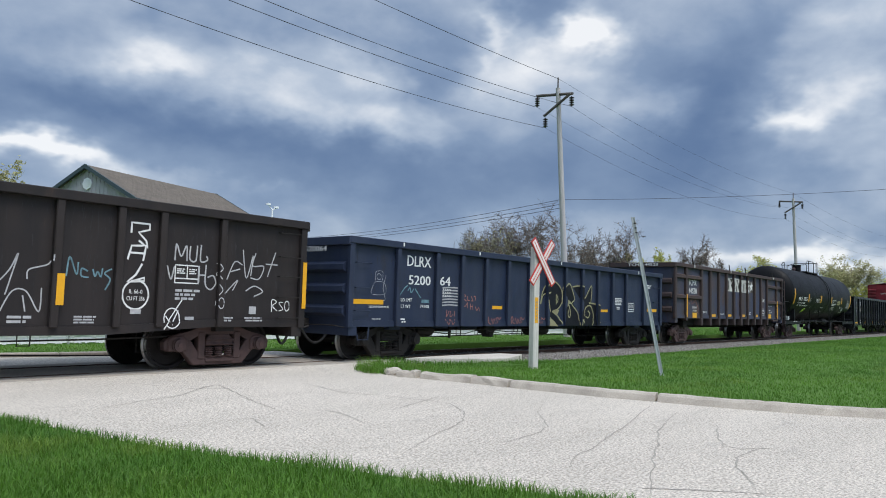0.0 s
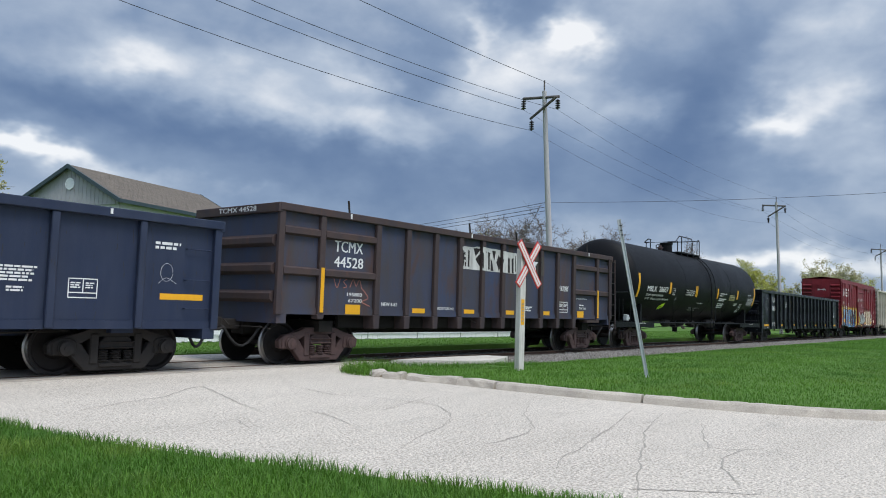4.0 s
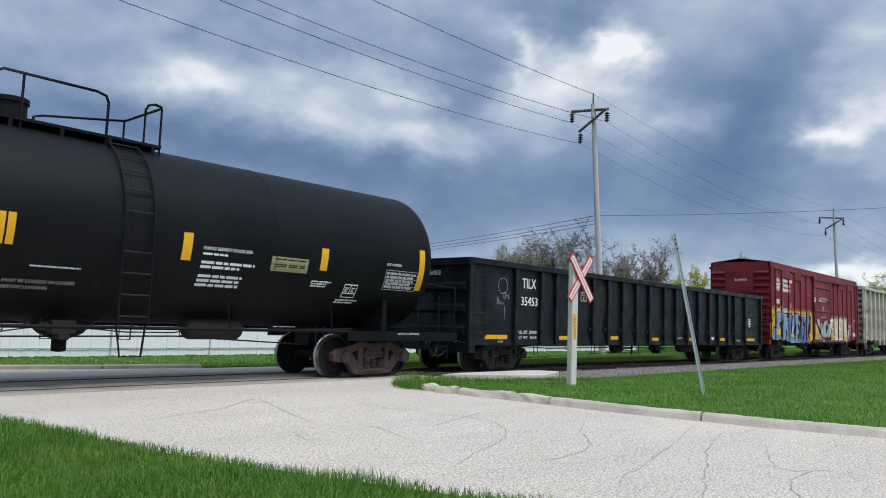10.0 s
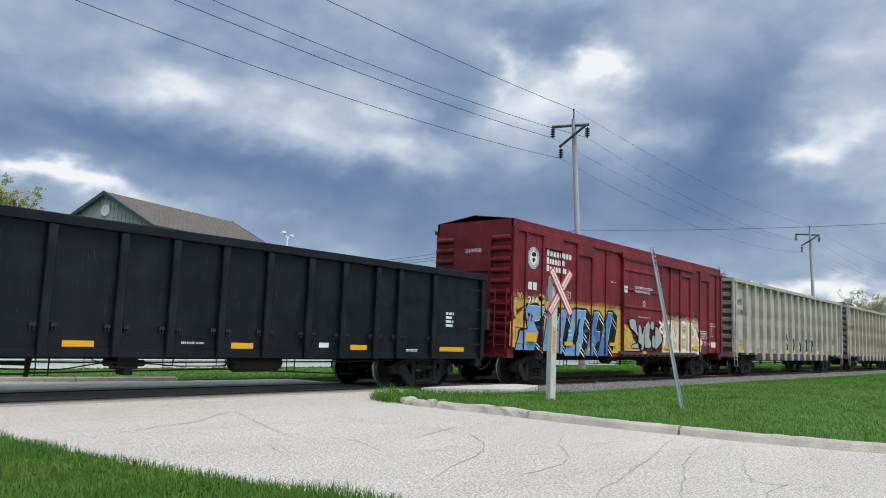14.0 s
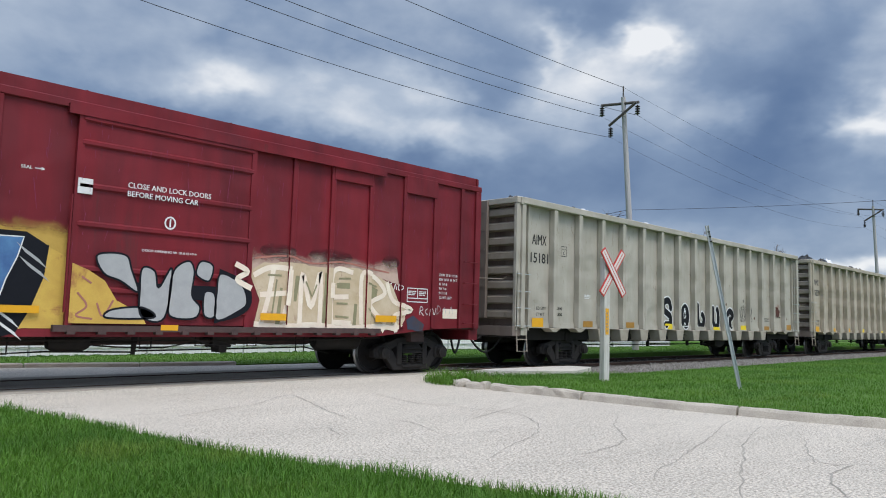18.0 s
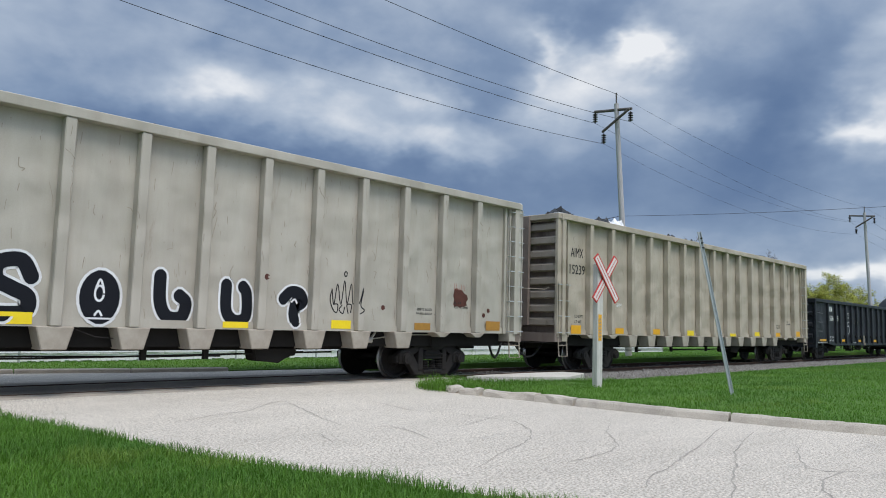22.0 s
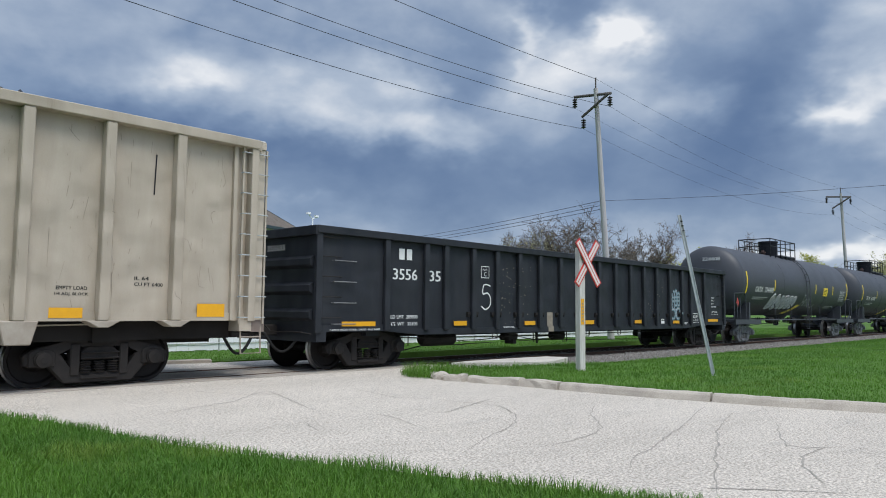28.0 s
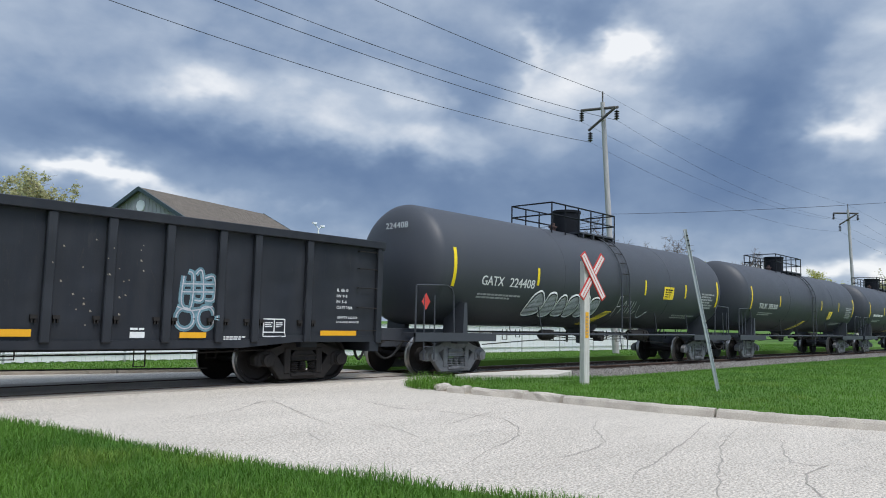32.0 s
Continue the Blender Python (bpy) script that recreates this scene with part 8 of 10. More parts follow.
def car_seven_eight():
    ribs = [0.57, 1.64, 2.84, 4.02, 5.2, 6.4, 7.59, 8.79, 9.98, 11.15, 12.34, 13.55, 14.72, 15.93, 17.16, 18.38, 19.5]
    car, skin = high_gondola("beige high-sided gondola car with rounded black graffiti letters", 103.38, ribs, "15181", 3, M_CREAM)
    S = [[(8.45, 1.8), (8.3, 2.04), (8.0, 1.98), (7.98, 1.75), (8.2, 1.62), (8.42, 1.5), (8.4, 1.28), (8.1, 1.24)]]
    Lz = [[(10.44, 1.94), (10.46, 1.5), (10.6, 1.26), (10.85, 1.26), (10.92, 1.5), (10.8, 1.62)]]
    U = [[(11.68, 1.86), (11.7, 1.4), (11.88, 1.22), (12.1, 1.3), (12.1, 1.7), (12.02, 1.84)]]
    R = [[(12.9, 1.66), (13.06, 1.8), (13.28, 1.78), (13.36, 1.62), (13.2, 1.52)], [(13.18, 1.62), (13.14, 1.4), (13.18, 1.24)]]
    glyphs = S + Lz + U + R
    for glyph in glyphs:
        tips = (glyph[0], glyph[-1])
        paint(car, "graffiti_outline", M_LINER, skin, [glyph], [blob(*p, 0.148, 16) for p in tips], width=0.3, label="white graffiti outline")
        paint(car, "graffiti_letter", M_INK, skin, [glyph], [blob(*p, 0.108, 16) for p in tips], width=0.22, out=0.007, label="black rounded graffiti letter")
    paint(car, "graffiti_outline", M_LINER, skin, fills=[ellipse(9.47, 1.54, 0.36, 0.47, 24)], label="white graffiti outline")
    paint(car, "graffiti_letter", M_INK, skin, fills=[ellipse(9.47, 1.54, 0.315, 0.425, 24)], out=0.007, label="black rounded graffiti letter")
    paint(car, "graffiti_highlight", M_LINER, skin, [ellipse(9.46, 1.6, 0.07, 0.12, 10, 0, 350), [(9.4, 1.68), (9.46, 1.82), (9.52, 1.68)], [(9.4, 1.24), (9.46, 1.32), (9.52, 1.24)], [(13.08, 1.6), (13.16, 1.66), (13.22, 1.58)]], width=0.035, out=0.008)
    crown = [[(14.06, 1.92), (14.12, 1.6), (14.2, 2.02), (14.3, 1.6), (14.38, 2.1), (14.46, 1.62), (14.56, 2.04), (14.62, 1.62), (14.74, 1.96)], [(14.06, 1.9), (14.02, 1.7), (14.1, 1.5), (14.2, 1.44), (14.22, 1.6), (14.1, 1.6)], [(14.34, 1.6), (14.26, 1.5), (14.36, 1.42), (14.4, 1.56)], [(14.5, 1.42), (14.46, 1.6), (14.58, 1.6), (14.56, 1.44)], [(14.74, 1.9), (14.68, 1.6), (14.78, 1.5), (14.66, 1.42)], ellipse(14.4, 2.24, 0.035, 0.05, 8, 0, 350)]
    paint(car, "tag", M_INK, skin, crown, width=0.024, label="black scribbled tag")
    rot = random.Random(2)
    wound = [(17.7, 2.1), (17.78, 2.13), (17.86, 2.09), (17.95, 2.11), (18.04, 2.02), (18.15, 1.97), (18.19, 1.88), (18.13, 1.8), (18.15, 1.72), (18.02, 1.69), (17.9, 1.66), (17.8, 1.7), (17.72, 1.67), (17.67, 1.74), (17.7, 1.85), (17.66, 1.95), (17.69, 2.03)]
    paint(car, "rust_patch", M_RUSTPATCH, skin, fills=[wound], label="dark rust wound with reddish streaks")
    paint(car, "rust_patch", M_SALMON, skin, [[(17.7 + 0.06 * k, 2.08), (17.705 + 0.06 * k, 2.1 + rot.uniform(0.03, 0.14))] for k in range(7)], width=0.014)
    for x, z in ((15.45, 1.58), (18.95, 1.62), (18.78, 1.5), (12.4, 2.05)):
        paint(car, "rust_patch", M_RUSTPATCH, skin, fills=[blob(x, z, 0.055)])
    paint(car, "scratch", M_INK, skin, [[(3.15, 3.0), (3.16, 2.4)]], width=0.02)
    car, skin = high_gondola("beige high-sided gondola car with crumpled plastic covers on top", 125.13, ribs, "15239", 9, M_BEIGE)
    paint(car, "scratch", M_INK, skin, [[(18.0, 3.9), (17.98, 3.2)]], width=0.025)


def car_nine():
    ribs = [1.92, 3.18, 3.86, 4.88, 5.83, 6.8, 7.75, 8.77, 9.77, 10.9, 11.9, 12.88, 13.8, 14.72, 15.71, 16.71, 17.45, 18.65]
    car, skin = gondola("gondola_car", "black gondola car with a chalked figure and a faded blue tag", 146.57, 20.56, 0.82, 3.0, ribs, M_GREYBLACK, inset=1.7, rib_w=0.15, belly=(1.9, 3.0, 17.2, 18.4, 0.72), gear=(-3.3, -1))
    bm = bmesh.new()
    for x in (2.34, 2.58):
        bm = bmesh.new()
        poly(bm, [(x, 2.43), (x + 0.17, 2.43), (x + 0.17, 2.68), (x, 2.68)], skin, 0.004)
        part("mark_bar", bm, M_WHITE, car, "plain white bar")
    grab_irons(car, 0.42, 1.02, (0.98, 1.42, 1.86, 2.3), -1.4, M_GREYSTEEL)
    wear(car, skin, 0.1, 20.4, 0.9, 2.8, 620, M_CHIP, 34)
    lettering(car, "3556", 2.15, 2.93, 1.97, 2.22, skin, M_WHITE)
    lettering(car, "35", 3.33, 3.73, 1.97, 2.22, skin, M_WHITE)
    lettering(car, "LD LMT  209900", 2.1, 2.95, 1.09, 1.17, skin, M_WHITE)
    lettering(car, "LT  WT   76100", 2.1, 2.95, 0.93, 1.01, skin, M_WHITE)
    end_lettering(car, "355635", -0.102, 0.2, -0.45, 2.52, 2.64, M_WHITE)
    plate_mark(car, 5.25, 5.56, 2.13, 2.42, skin, M_WHITE)
    paint(car, "chalk_figure", M_WHITE, skin, [[(5.62, 1.92), (5.46, 1.96), (5.34, 1.92), (5.32, 1.72), (5.5, 1.74), (5.62, 1.62), (5.6, 1.42), (5.42, 1.32), (5.26, 1.4)]], width=0.035, label="sprayed white figure")
    reflectors(car, [(0.67, 1.61, 0.93, 1.03), (4.17, 4.65, 0.92, 1.03), (7.05, 7.54, 0.91, 1.02), (10.12, 10.61, 0.91, 1.03), (13.16, 13.62, 0.92, 1.03), (15.98, 16.48, 0.9, 1.0), (19.0, 19.94, 0.95, 1.05)], -1.431)
    paint(car, "primer_patch", M_SCUFF, skin, fills=[[(8.16, 1.26), (8.44, 1.26), (8.44, 0.72), (8.18, 0.72)]], label="tan bare patch")
    lettering(car, "RETAINING VALVE", 6.15, 6.62, 0.84, 0.88, skin, M_WHITE)
    lettering(car, "2-INCH TREAD COND. SHOES  PULL HERE", 0.35, 1.75, 0.84, 0.88, skin, M_WHITE)
    aq = [[(16.02, 1.98), (16.0, 1.5), (16.18, 1.44), (16.2, 1.98), (16.1, 2.06)], [(16.24, 2.02), (16.36, 2.08), (16.4, 1.6), (16.24, 1.56)], [(16.42, 1.96), (16.6, 1.98), (16.62, 1.6), (16.44, 1.56)], ellipse(16.08, 1.24, 0.17, 0.18, 14, 0, 355), ellipse(16.48, 1.26, 0.16, 0.2, 14, 0, 355), [(15.92, 1.44), (16.2, 1.38), (16.6, 1.46)], [(16.0, 1.7), (16.6, 1.72)], [(16.0, 1.84), (16.6, 1.86)]]
    paint(car, "tag", M_AQUA, skin, aq, width=0.1, label="faded aqua tag")
    paint(car, "tag", M_CHALK, skin, aq, width=0.022, out=0.009, label="faded aqua tag")
    data_frame(car, 17.68, 18.16, 0.93, 1.26, skin, M_WHITE, 0.022)
    for k, t in enumerate(("IL 66-0", "IW 9-5", "IH 5-6", "CU FT 3384")):
        lettering(car, t, 19.42, 19.42 + (0.3, 0.28, 0.27, 0.42)[k], 1.86 - 0.12 * k, 1.92 - 0.12 * k, skin, M_WHITE)
    lettering(car, "EMPTY LOAD", 19.46, 19.98, 1.3, 1.35, skin, M_WHITE)
    lettering(car, "7/16 ADJ. BLOCK", 19.42, 20.04, 1.2, 1.25, skin, M_WHITE)
    bm = bmesh.new()
    plate(bm, 15.13, 15.38, 0.9, 1.0, -1.39)
    part("data_plate", bm, M_WHITE, car)
    small_print(car, 15.13, 15.38, 1.02, 1.08, 1, skin, M_WHITE)
    small_print(car, 16.85, 17.3, 0.86, 0.94, 2, skin, M_WHITE)
    hooks(car, ribs[3:], 1.22)
    grab_irons(car, 0.08, 0.62, (1.11, 1.54, 1.96, 2.37, 2.77), -1.4, M_STEEL)
    grab_irons(car, 19.95, 20.46, (1.06, 1.54, 1.96, 2.37, 2.74), -1.4, M_STEEL)
    rnd = random.Random(12)
    flecks = [[(rnd.uniform(5.9, 7.4), rnd.uniform(0.95, 2.5))] for _ in range(60)] + [[(rnd.uniform(13.8, 15.4), rnd.uniform(0.95, 2.5))] for _ in range(25)]
    paint(car, "chipped_spots", M_SCUFF, skin, fills=[blob(f[0][0], f[0][1], rnd.uniform(0.006, 0.018), 5) for f in flecks])


def far_tanks():
    for start, number, label in ((168.4, "224408", "dark grey tank car with silver bubble graffiti"), (187.3, "383308", "dark grey tank car with yellow diamond marks"), (206.4, "", "dark grey tank car at the tail")):
        car, skin = tank_car("tank_car", label, start, 17.6 if start < 170 else 18.3, 0.85, 16.6, 1.52, 2.72, M_TANKGREY, (1.66, 15.5), (6.2, 9.85, 8.1), TRUCK_GREY, True)
        for x, z0, z1, w in ((1.1, 2.15, 3.1, 0.11), (4.53, 2.34, 2.82, 0.1), (10.62, 2.33, 2.82, 0.1), (13.62, 2.34, 2.82, 0.1), (16.4, 2.1, 3.08, 0.13)):
            paint(car, "reflector", M_YELLOWBRIGHT, skin, [[(x, z0), (x, z1)]], width=w, out=0.005, smooth=False, label="yellow reflective strip")
        if number == "224408":
            lettering(car, "GATX", 2.15, 3.05, 2.24, 2.48, skin, M_WHITE)
            lettering(car, "224408", 3.3, 4.4, 2.24, 2.48, skin, M_WHITE)
            end_lettering(car, "224408", shell_x(0.85, 1.52, 0.9, 0.0), 0.1, -0.7, 3.55, 3.7, M_WHITE)
            body = [[(4.4, 1.56), (4.45, 2.0), (4.8, 2.2), (5.1, 1.9), (5.0, 1.6)], [(5.15, 1.6), (5.2, 2.1), (5.55, 2.15), (5.7, 1.7), (5.5, 1.52)], [(5.75, 1.6), (5.8, 2.05), (6.1, 2.1), (6.3, 1.6)], [(6.35, 1.6), (6.3, 2.05), (6.7, 2.15), (6.9, 1.8), (6.7, 1.55)], [(6.95, 1.6), (6.9, 2.0), (7.3, 2.15), (7.5, 1.8), (7.3, 1.56)], [(7.5, 1.6), (7.5, 2.05), (7.9, 2.1), (7.95, 1.66)]]
            for outline in body:
                paint(car, "graffiti_letter", M_SILVER, skin, fills=[curve(outline, 4, True)[:-1]], out=0.006, label="silver bubble letter")
                paint(car, "graffiti_shadow", M_INK, skin, [outline], width=0.12, out=0.0045, closed=True)
                paint(car, "graffiti_outline", M_WHITE, skin, [outline], width=0.05, out=0.009, closed=True)
                paint(car, "graffiti_highlight", M_CHALK, skin, [[(sum(p[0] for p in outline) / len(outline) - 0.1, 1.75), (sum(p[0] for p in outline) / len(outline), 1.95), (sum(p[0] for p in outline) / len(outline) + 0.1, 1.75)]], width=0.03, out=0.01)
            paint(car, "tag", M_DIMWHITE, skin, [[(9.1, 1.6), (9.1, 2.2), (9.3, 2.2), (9.3, 1.95), (9.1, 1.9)], [(9.4, 1.7), (9.55, 2.1), (9.7, 1.7)], [(9.8, 1.7), (9.85, 2.1), (10.0, 1.7), (10.05, 2.1)], [(10.2, 2.1), (10.2, 1.7), (10.4, 1.8)], [(10.5, 2.0), (10.6, 1.7), (10.9, 1.6), (11.2, 1.8)]], width=0.04, label="white spray tag")
            paint(car, "notice", M_YELLOWBRIGHT, skin, fills=[[(11.95, 2.68), (11.95, 2.25), (12.68, 2.25), (12.68, 2.68)]], out=0.005, label="yellow notice panel")
            small_print(car, 12.05, 12.6, 2.3, 2.62, 4, skin, M_INK, 0.007)
            paint(car, "warning_diamond", M_SIGNRED, lambda x, z: -1.42, fills=[[(0.0 + 0.06, 1.75), (0.2, 1.95), (0.06 + 0.28, 1.75), (0.2, 1.55)]], out=0.01)
        elif number:
            lettering(car, "TILX", 2.0, 2.95, 2.2, 2.42, skin, M_WHITE)
            lettering(car, number, 3.15, 4.25, 2.2, 2.42, skin, M_WHITE)
            paint(car, "notice", M_YELLOWBRIGHT, skin, fills=[[(12.0, 2.3), (12.0, 1.9), (12.6, 1.9), (12.6, 2.3)]], out=0.005)
        else:
            small_print(car, 2.0, 4.2, 2.2, 2.42, 1, skin, M_WHITE)
        paint(car, "belly_mark", M_YELLOWBRIGHT, skin, fills=[[(7.7, 1.3), (8.6, 1.75), (9.0, 1.75), (8.3, 1.3)]], out=0.006, label="yellow folded placard")
        small_print(car, 2.12, 3.9, 1.9, 2.05, 2, skin, M_DIMWHITE)
        small_print(car, 13.2, 15.0, 1.6, 1.75, 2, skin, M_DIMWHITE)
        small_print(car, 15.0, 16.1, 2.0, 2.6, 6, skin, M_DIMWHITE)


def build_train():
    for f in (car_one, car_two, car_three, car_four, car_five, car_six, car_seven_eight, car_nine, far_tanks):
        f()


build_train()


# ---- poles and wires ----
POLES = [(-10.5, 18.0), (29.9, 18.0), (70.4, 18.0), (119.5, 16.8), (165.0, 16.6)]
HANG = {"far": (1.15, 11.05), "near": (-0.75, 10.8), "low": (0.67, 9.97), "top": (0.0, 12.27)}


def utility_pole(x, y):
    pole = thing("utility_pole", "weathered leaning timber utility pole with crossarm", "utility pole", (x, y, 0), "utility poles")
    bm = bmesh.new()
    bar(bm, (1.0, -0.15, -0.5), (0, 0, 11.8), (0.165, 0.105), 12)
    part("mast", bm, M_POLE, pole, smooth=True)
    bm = bmesh.new()
    bar(bm, (0.02, 1.2, 11.62), (0.02, -0.8, 11.42), 0.07, 8)
    part("crossarm", bm, M_ARM, pole)
    bm = bmesh.new()
    bar(bm, (-0.1, -0.75, 11.4), (-0.1, 0.7, 10.52), 0.065, 8)
    part("diagonal_arm", bm, M_ARM, pole)
    bm = bmesh.new()
    bar(bm, (0, 0, 11.75), (0, 0, 12.32), 0.035, 6)
    part("top_pin", bm, M_ARM, pole)
    for key in ("far", "near", "low"):
        dy, z = HANG[key]
        bm = bmesh.new()
        prof = [(0.02, 0.5)]
        for k in range(4):
            prof += [(0.04, 0.46 - 0.11 * k), (0.12, 0.42 - 0.11 * k), (0.12, 0.4 - 0.11 * k), (0.04, 0.38 - 0.11 * k)]
        lathe(bm, prof + [(0.03, 0.0)], 12, "z")
        for v in bm.verts:
            v.co += Vector((0.0, dy, z))
        part("insulator", bm, M_INSULATOR, pole, smooth=True)


def wire(name, label, p, q, sag, r=0.009, n=24):
    bm = bmesh.new()
    p, q = Vector(p), Vector(q)
    pts = []
    for k in range(n + 1):
        u = k / n
        c = p.lerp(q, u)
        c.z -= 4 * sag * u * (1 - u)
        pts.append(c)
    tube(bm, pts, r, 6)
    solid(name, bm, M_WIRE, label, "wire", group="overhead wires", smooth=True)


def build_poles():
    for x, y in POLES:
        utility_pole(x, y)
    for (xa, ya), (xb, yb) in zip(POLES, POLES[1:]):
        for key, (dy, z) in HANG.items():
            rise = 0.5 if xa < 0 else 0.0
            wire("power_wire", "thin sagging overhead power wire between poles", (xa, ya + dy, z + rise), (xb, yb + dy, z), {"far": 0.85, "near": 1.1, "low": 1.05, "top": 0.62}[key], 0.011 if xa < 0 else 0.006)
    # the service line that crosses the track
    for k, dz in enumerate((0.0, -0.22, -0.4)):
        wire("service_wire", "thin service wire crossing behind the track", (30.3, 18, 6.5 + dz), (46, 62, 7.6 + dz), 0.5, 0.012)
    wire("service_wire", "thin service wire crossing over the track", (30.3, 18, 6.5), (42, -4, 7.9), 0.35, 0.009)
    pole = thing("utility_pole", "plain timber service pole", "utility pole", (42, -4, 0), "utility poles")
    bm = bmesh.new()
    bar(bm, (0, 0, -0.5), (0, 0, 8.3), (0.16, 0.11), 12)
    part("mast", bm, M_POLE, pole, smooth=True)
    pole = thing("utility_pole", "plain timber service pole far behind the track", "utility pole", (46, 62, 0), "utility poles")
    bm = bmesh.new()
    bar(bm, (0, 0, -0.5), (0, 0, 8.0), (0.16, 0.11), 12)
    part("mast", bm, M_POLE, pole, smooth=True)
    lamp = thing("yard_lamp", "white yard lamp on a thin mast behind the house", "lamp", (30.15, 39.9, 0))
    bm = bmesh.new()
    bar(bm, (0, 0, 0), (0, 0, 7.4), (0.07, 0.05), 8)
    part("mast", bm, M_FENCE, lamp)
    for dx, dz in ((-0.35, 0.25), (0.3, 0.1)):
        bm = bmesh.new()
        bar(bm, (0, 0, 7.3), (dx, 0, 7.4 + dz), 0.03, 6)
        box(bm, dx - 0.14, dx + 0.14, -0.1, 0.1, 7.36 + dz, 7.48 + dz)
        part("lamp_head", bm, M_FENCE, lamp)


# ---- signs ----
def board_cross(bm, length, width, y, t, angle, inset=0.0):
    a = radians(angle)
    c, s = math.cos(a), math.sin(a)
    L, W = length / 2 - inset, width / 2 - inset
    pts = [(u * c - w * s, u * s + w * c) for u, w in ((-L, -W), (L, -W), (L, W), (-L, W))]
    prism(bm, pts, y - t, y)


def build_crossbuck():
    sign = thing("crossbuck_sign", "railway crossbuck with red borders on a flaking white post", "road sign", (13.79, 8.74, 0.132))
    sign.scale = (0.912, 0.912, 0.912)
    sign.rotation_euler.z = radians(-6)
    bm = bmesh.new()
    box(bm, -0.1, 0.1, -0.075, 0.075, -0.4, 2.78)
    part("post", bm, M_POSTWHITE, sign, "flaking white timber post", bevel=0.012)
    for k, ang in enumerate((52, -52)):
        bm = bmesh.new()
        board_cross(bm, 1.32, 0.2, -0.08 - 0.03 * k, 0.022, ang)
        for v in bm.verts:
            v.co += Vector((0.16, 0, 2.42))
        board = part("arm_board", bm, M_SIGNRED, sign, "red-bordered white arm")
        bm = bmesh.new()
        board_cross(bm, 1.32, 0.2, -0.102 - 0.03 * k, 0.003, ang, 0.032)
        for v in bm.verts:
            v.co += Vector((0.16, 0, 2.42))
        part("white_field", bm, M_SIGNWHITE, board)
        bm = bmesh.new()
        board_cross(bm, 1.2, 0.018, -0.105 - 0.03 * k, 0.002, ang)
        for v in bm.verts:
            v.co += Vector((0.16, 0, 2.42))
        part("red_line", bm, M_SIGNRED, board)
    bm = bmesh.new()
    box(bm, -0.07, 0.045, -0.082, -0.076, 0.96, 1.57)
    strip = part("number_strip", bm, M_YELLOW, sign, "yellow reflective strip with dark marks")
    for k in range(6):
        bm = bmesh.new()
        box(bm, -0.04, 0.015, -0.085, -0.0822, 1.03 + 0.08 * k, 1.075 + 0.08 * k)
        part("mark_bar", bm, M_TAN, strip)
    post = thing("leaning_post", "bent galvanised channel post leaning out of the grass", "post", (14.43, 6.1, 0.04))
    bm = bmesh.new()
    top = Vector((-0.25, 0.54, 3.22))
    zc = top.normalized()
    yc = Vector((0.92, 0.39, 0))
    yc = (yc - zc * yc.dot(zc)).normalized()
    turn = Matrix((yc.cross(zc), yc, zc)).transposed() @ Matrix.Rotation(radians(18), 3, "Z")
    for a, b, c, d in ((-0.034, 0.034, -0.006, 0.006), (-0.034, -0.024, -0.03, -0.0062), (0.024, 0.034, -0.03, -0.0062)):
        base = len(bm.verts)
        box(bm, a, b, c, d, -0.2, top.length)
        bm.verts.ensure_lookup_table()
        for v in bm.verts[base:]:
            v.co = turn @ v.co
    part("channel", bm, M_GALV, post)
    for u in (0.9, 0.93, 0.96):
        bm = bmesh.new()
        p = top * u
        bar(bm, p + Vector((-0.01, -0.045, 0)), p + Vector((0.01, 0.03, 0)), 0.012, 6)
        part("bolt", bm, M_STEEL, post)


# ---- fence ----
def build_fence():
    fence = thing("fence", "low chain-link fence woven with white plastic slats", "fence", (0, 20.4, 0))
    bm = bmesh.new()
    bar(bm, (0, 0, -0.2), (0, 0, 1.2), 0.03, 8)
    post = mesh_of(bm, M_GALV, 0, True, "fence_post")
    for k in range(22):
        part("fence_post", post, None, fence).location = (-24 + 3.0 * k, 0, 0)
    for z in (0.24, 1.15):
        bm = bmesh.new()
        bar(bm, (-24, -0.03, z), (39, -0.03, z), 0.014, 6)
        part("fence_rail", bm, M_GALV, fence)
    rng = np.random.default_rng(3)
    bm = bmesh.new()
    box(bm, -0.0475, 0.0475, 0.0, 0.012, 0.03, 1.14)
    slat = mesh_of(bm, M_FENCE, 0, False, "slat")
    verts, faces = [], []
    n = 0
    for k in range(640):
        x = -24 + 0.0985 * k
        if 5.5 < x < 35 and n < 290:
            s = part("slat", slat, None, fence)
            s.location = (x, float(rng.uniform(-0.01, 0.01)), float(rng.uniform(-0.02, 0.02)))
            n += 1
        else:
            b = len(verts)
            verts += [(x - 0.045, 0, 0.03), (x + 0.045, 0, 0.03), (x + 0.045, 0, 1.14), (x - 0.045, 0, 1.14), (x - 0.045, 0.012, 0.03), (x + 0.045, 0.012, 0.03), (x + 0.045, 0.012, 1.14), (x - 0.045, 0.012, 1.14)]
            faces += [tuple(b + i for i in f) for f in ((0, 1, 2, 3), (5, 4, 7, 6), (3, 2, 6, 7), (0, 3, 7, 4), (1, 5, 6, 2))]
    me = bpy.data.meshes.new("slats")
    me.from_pydata(verts, [], faces)
    me.materials.append(M_FENCE)
    tagged(part("slats", me, None, fence), kind="stuff")


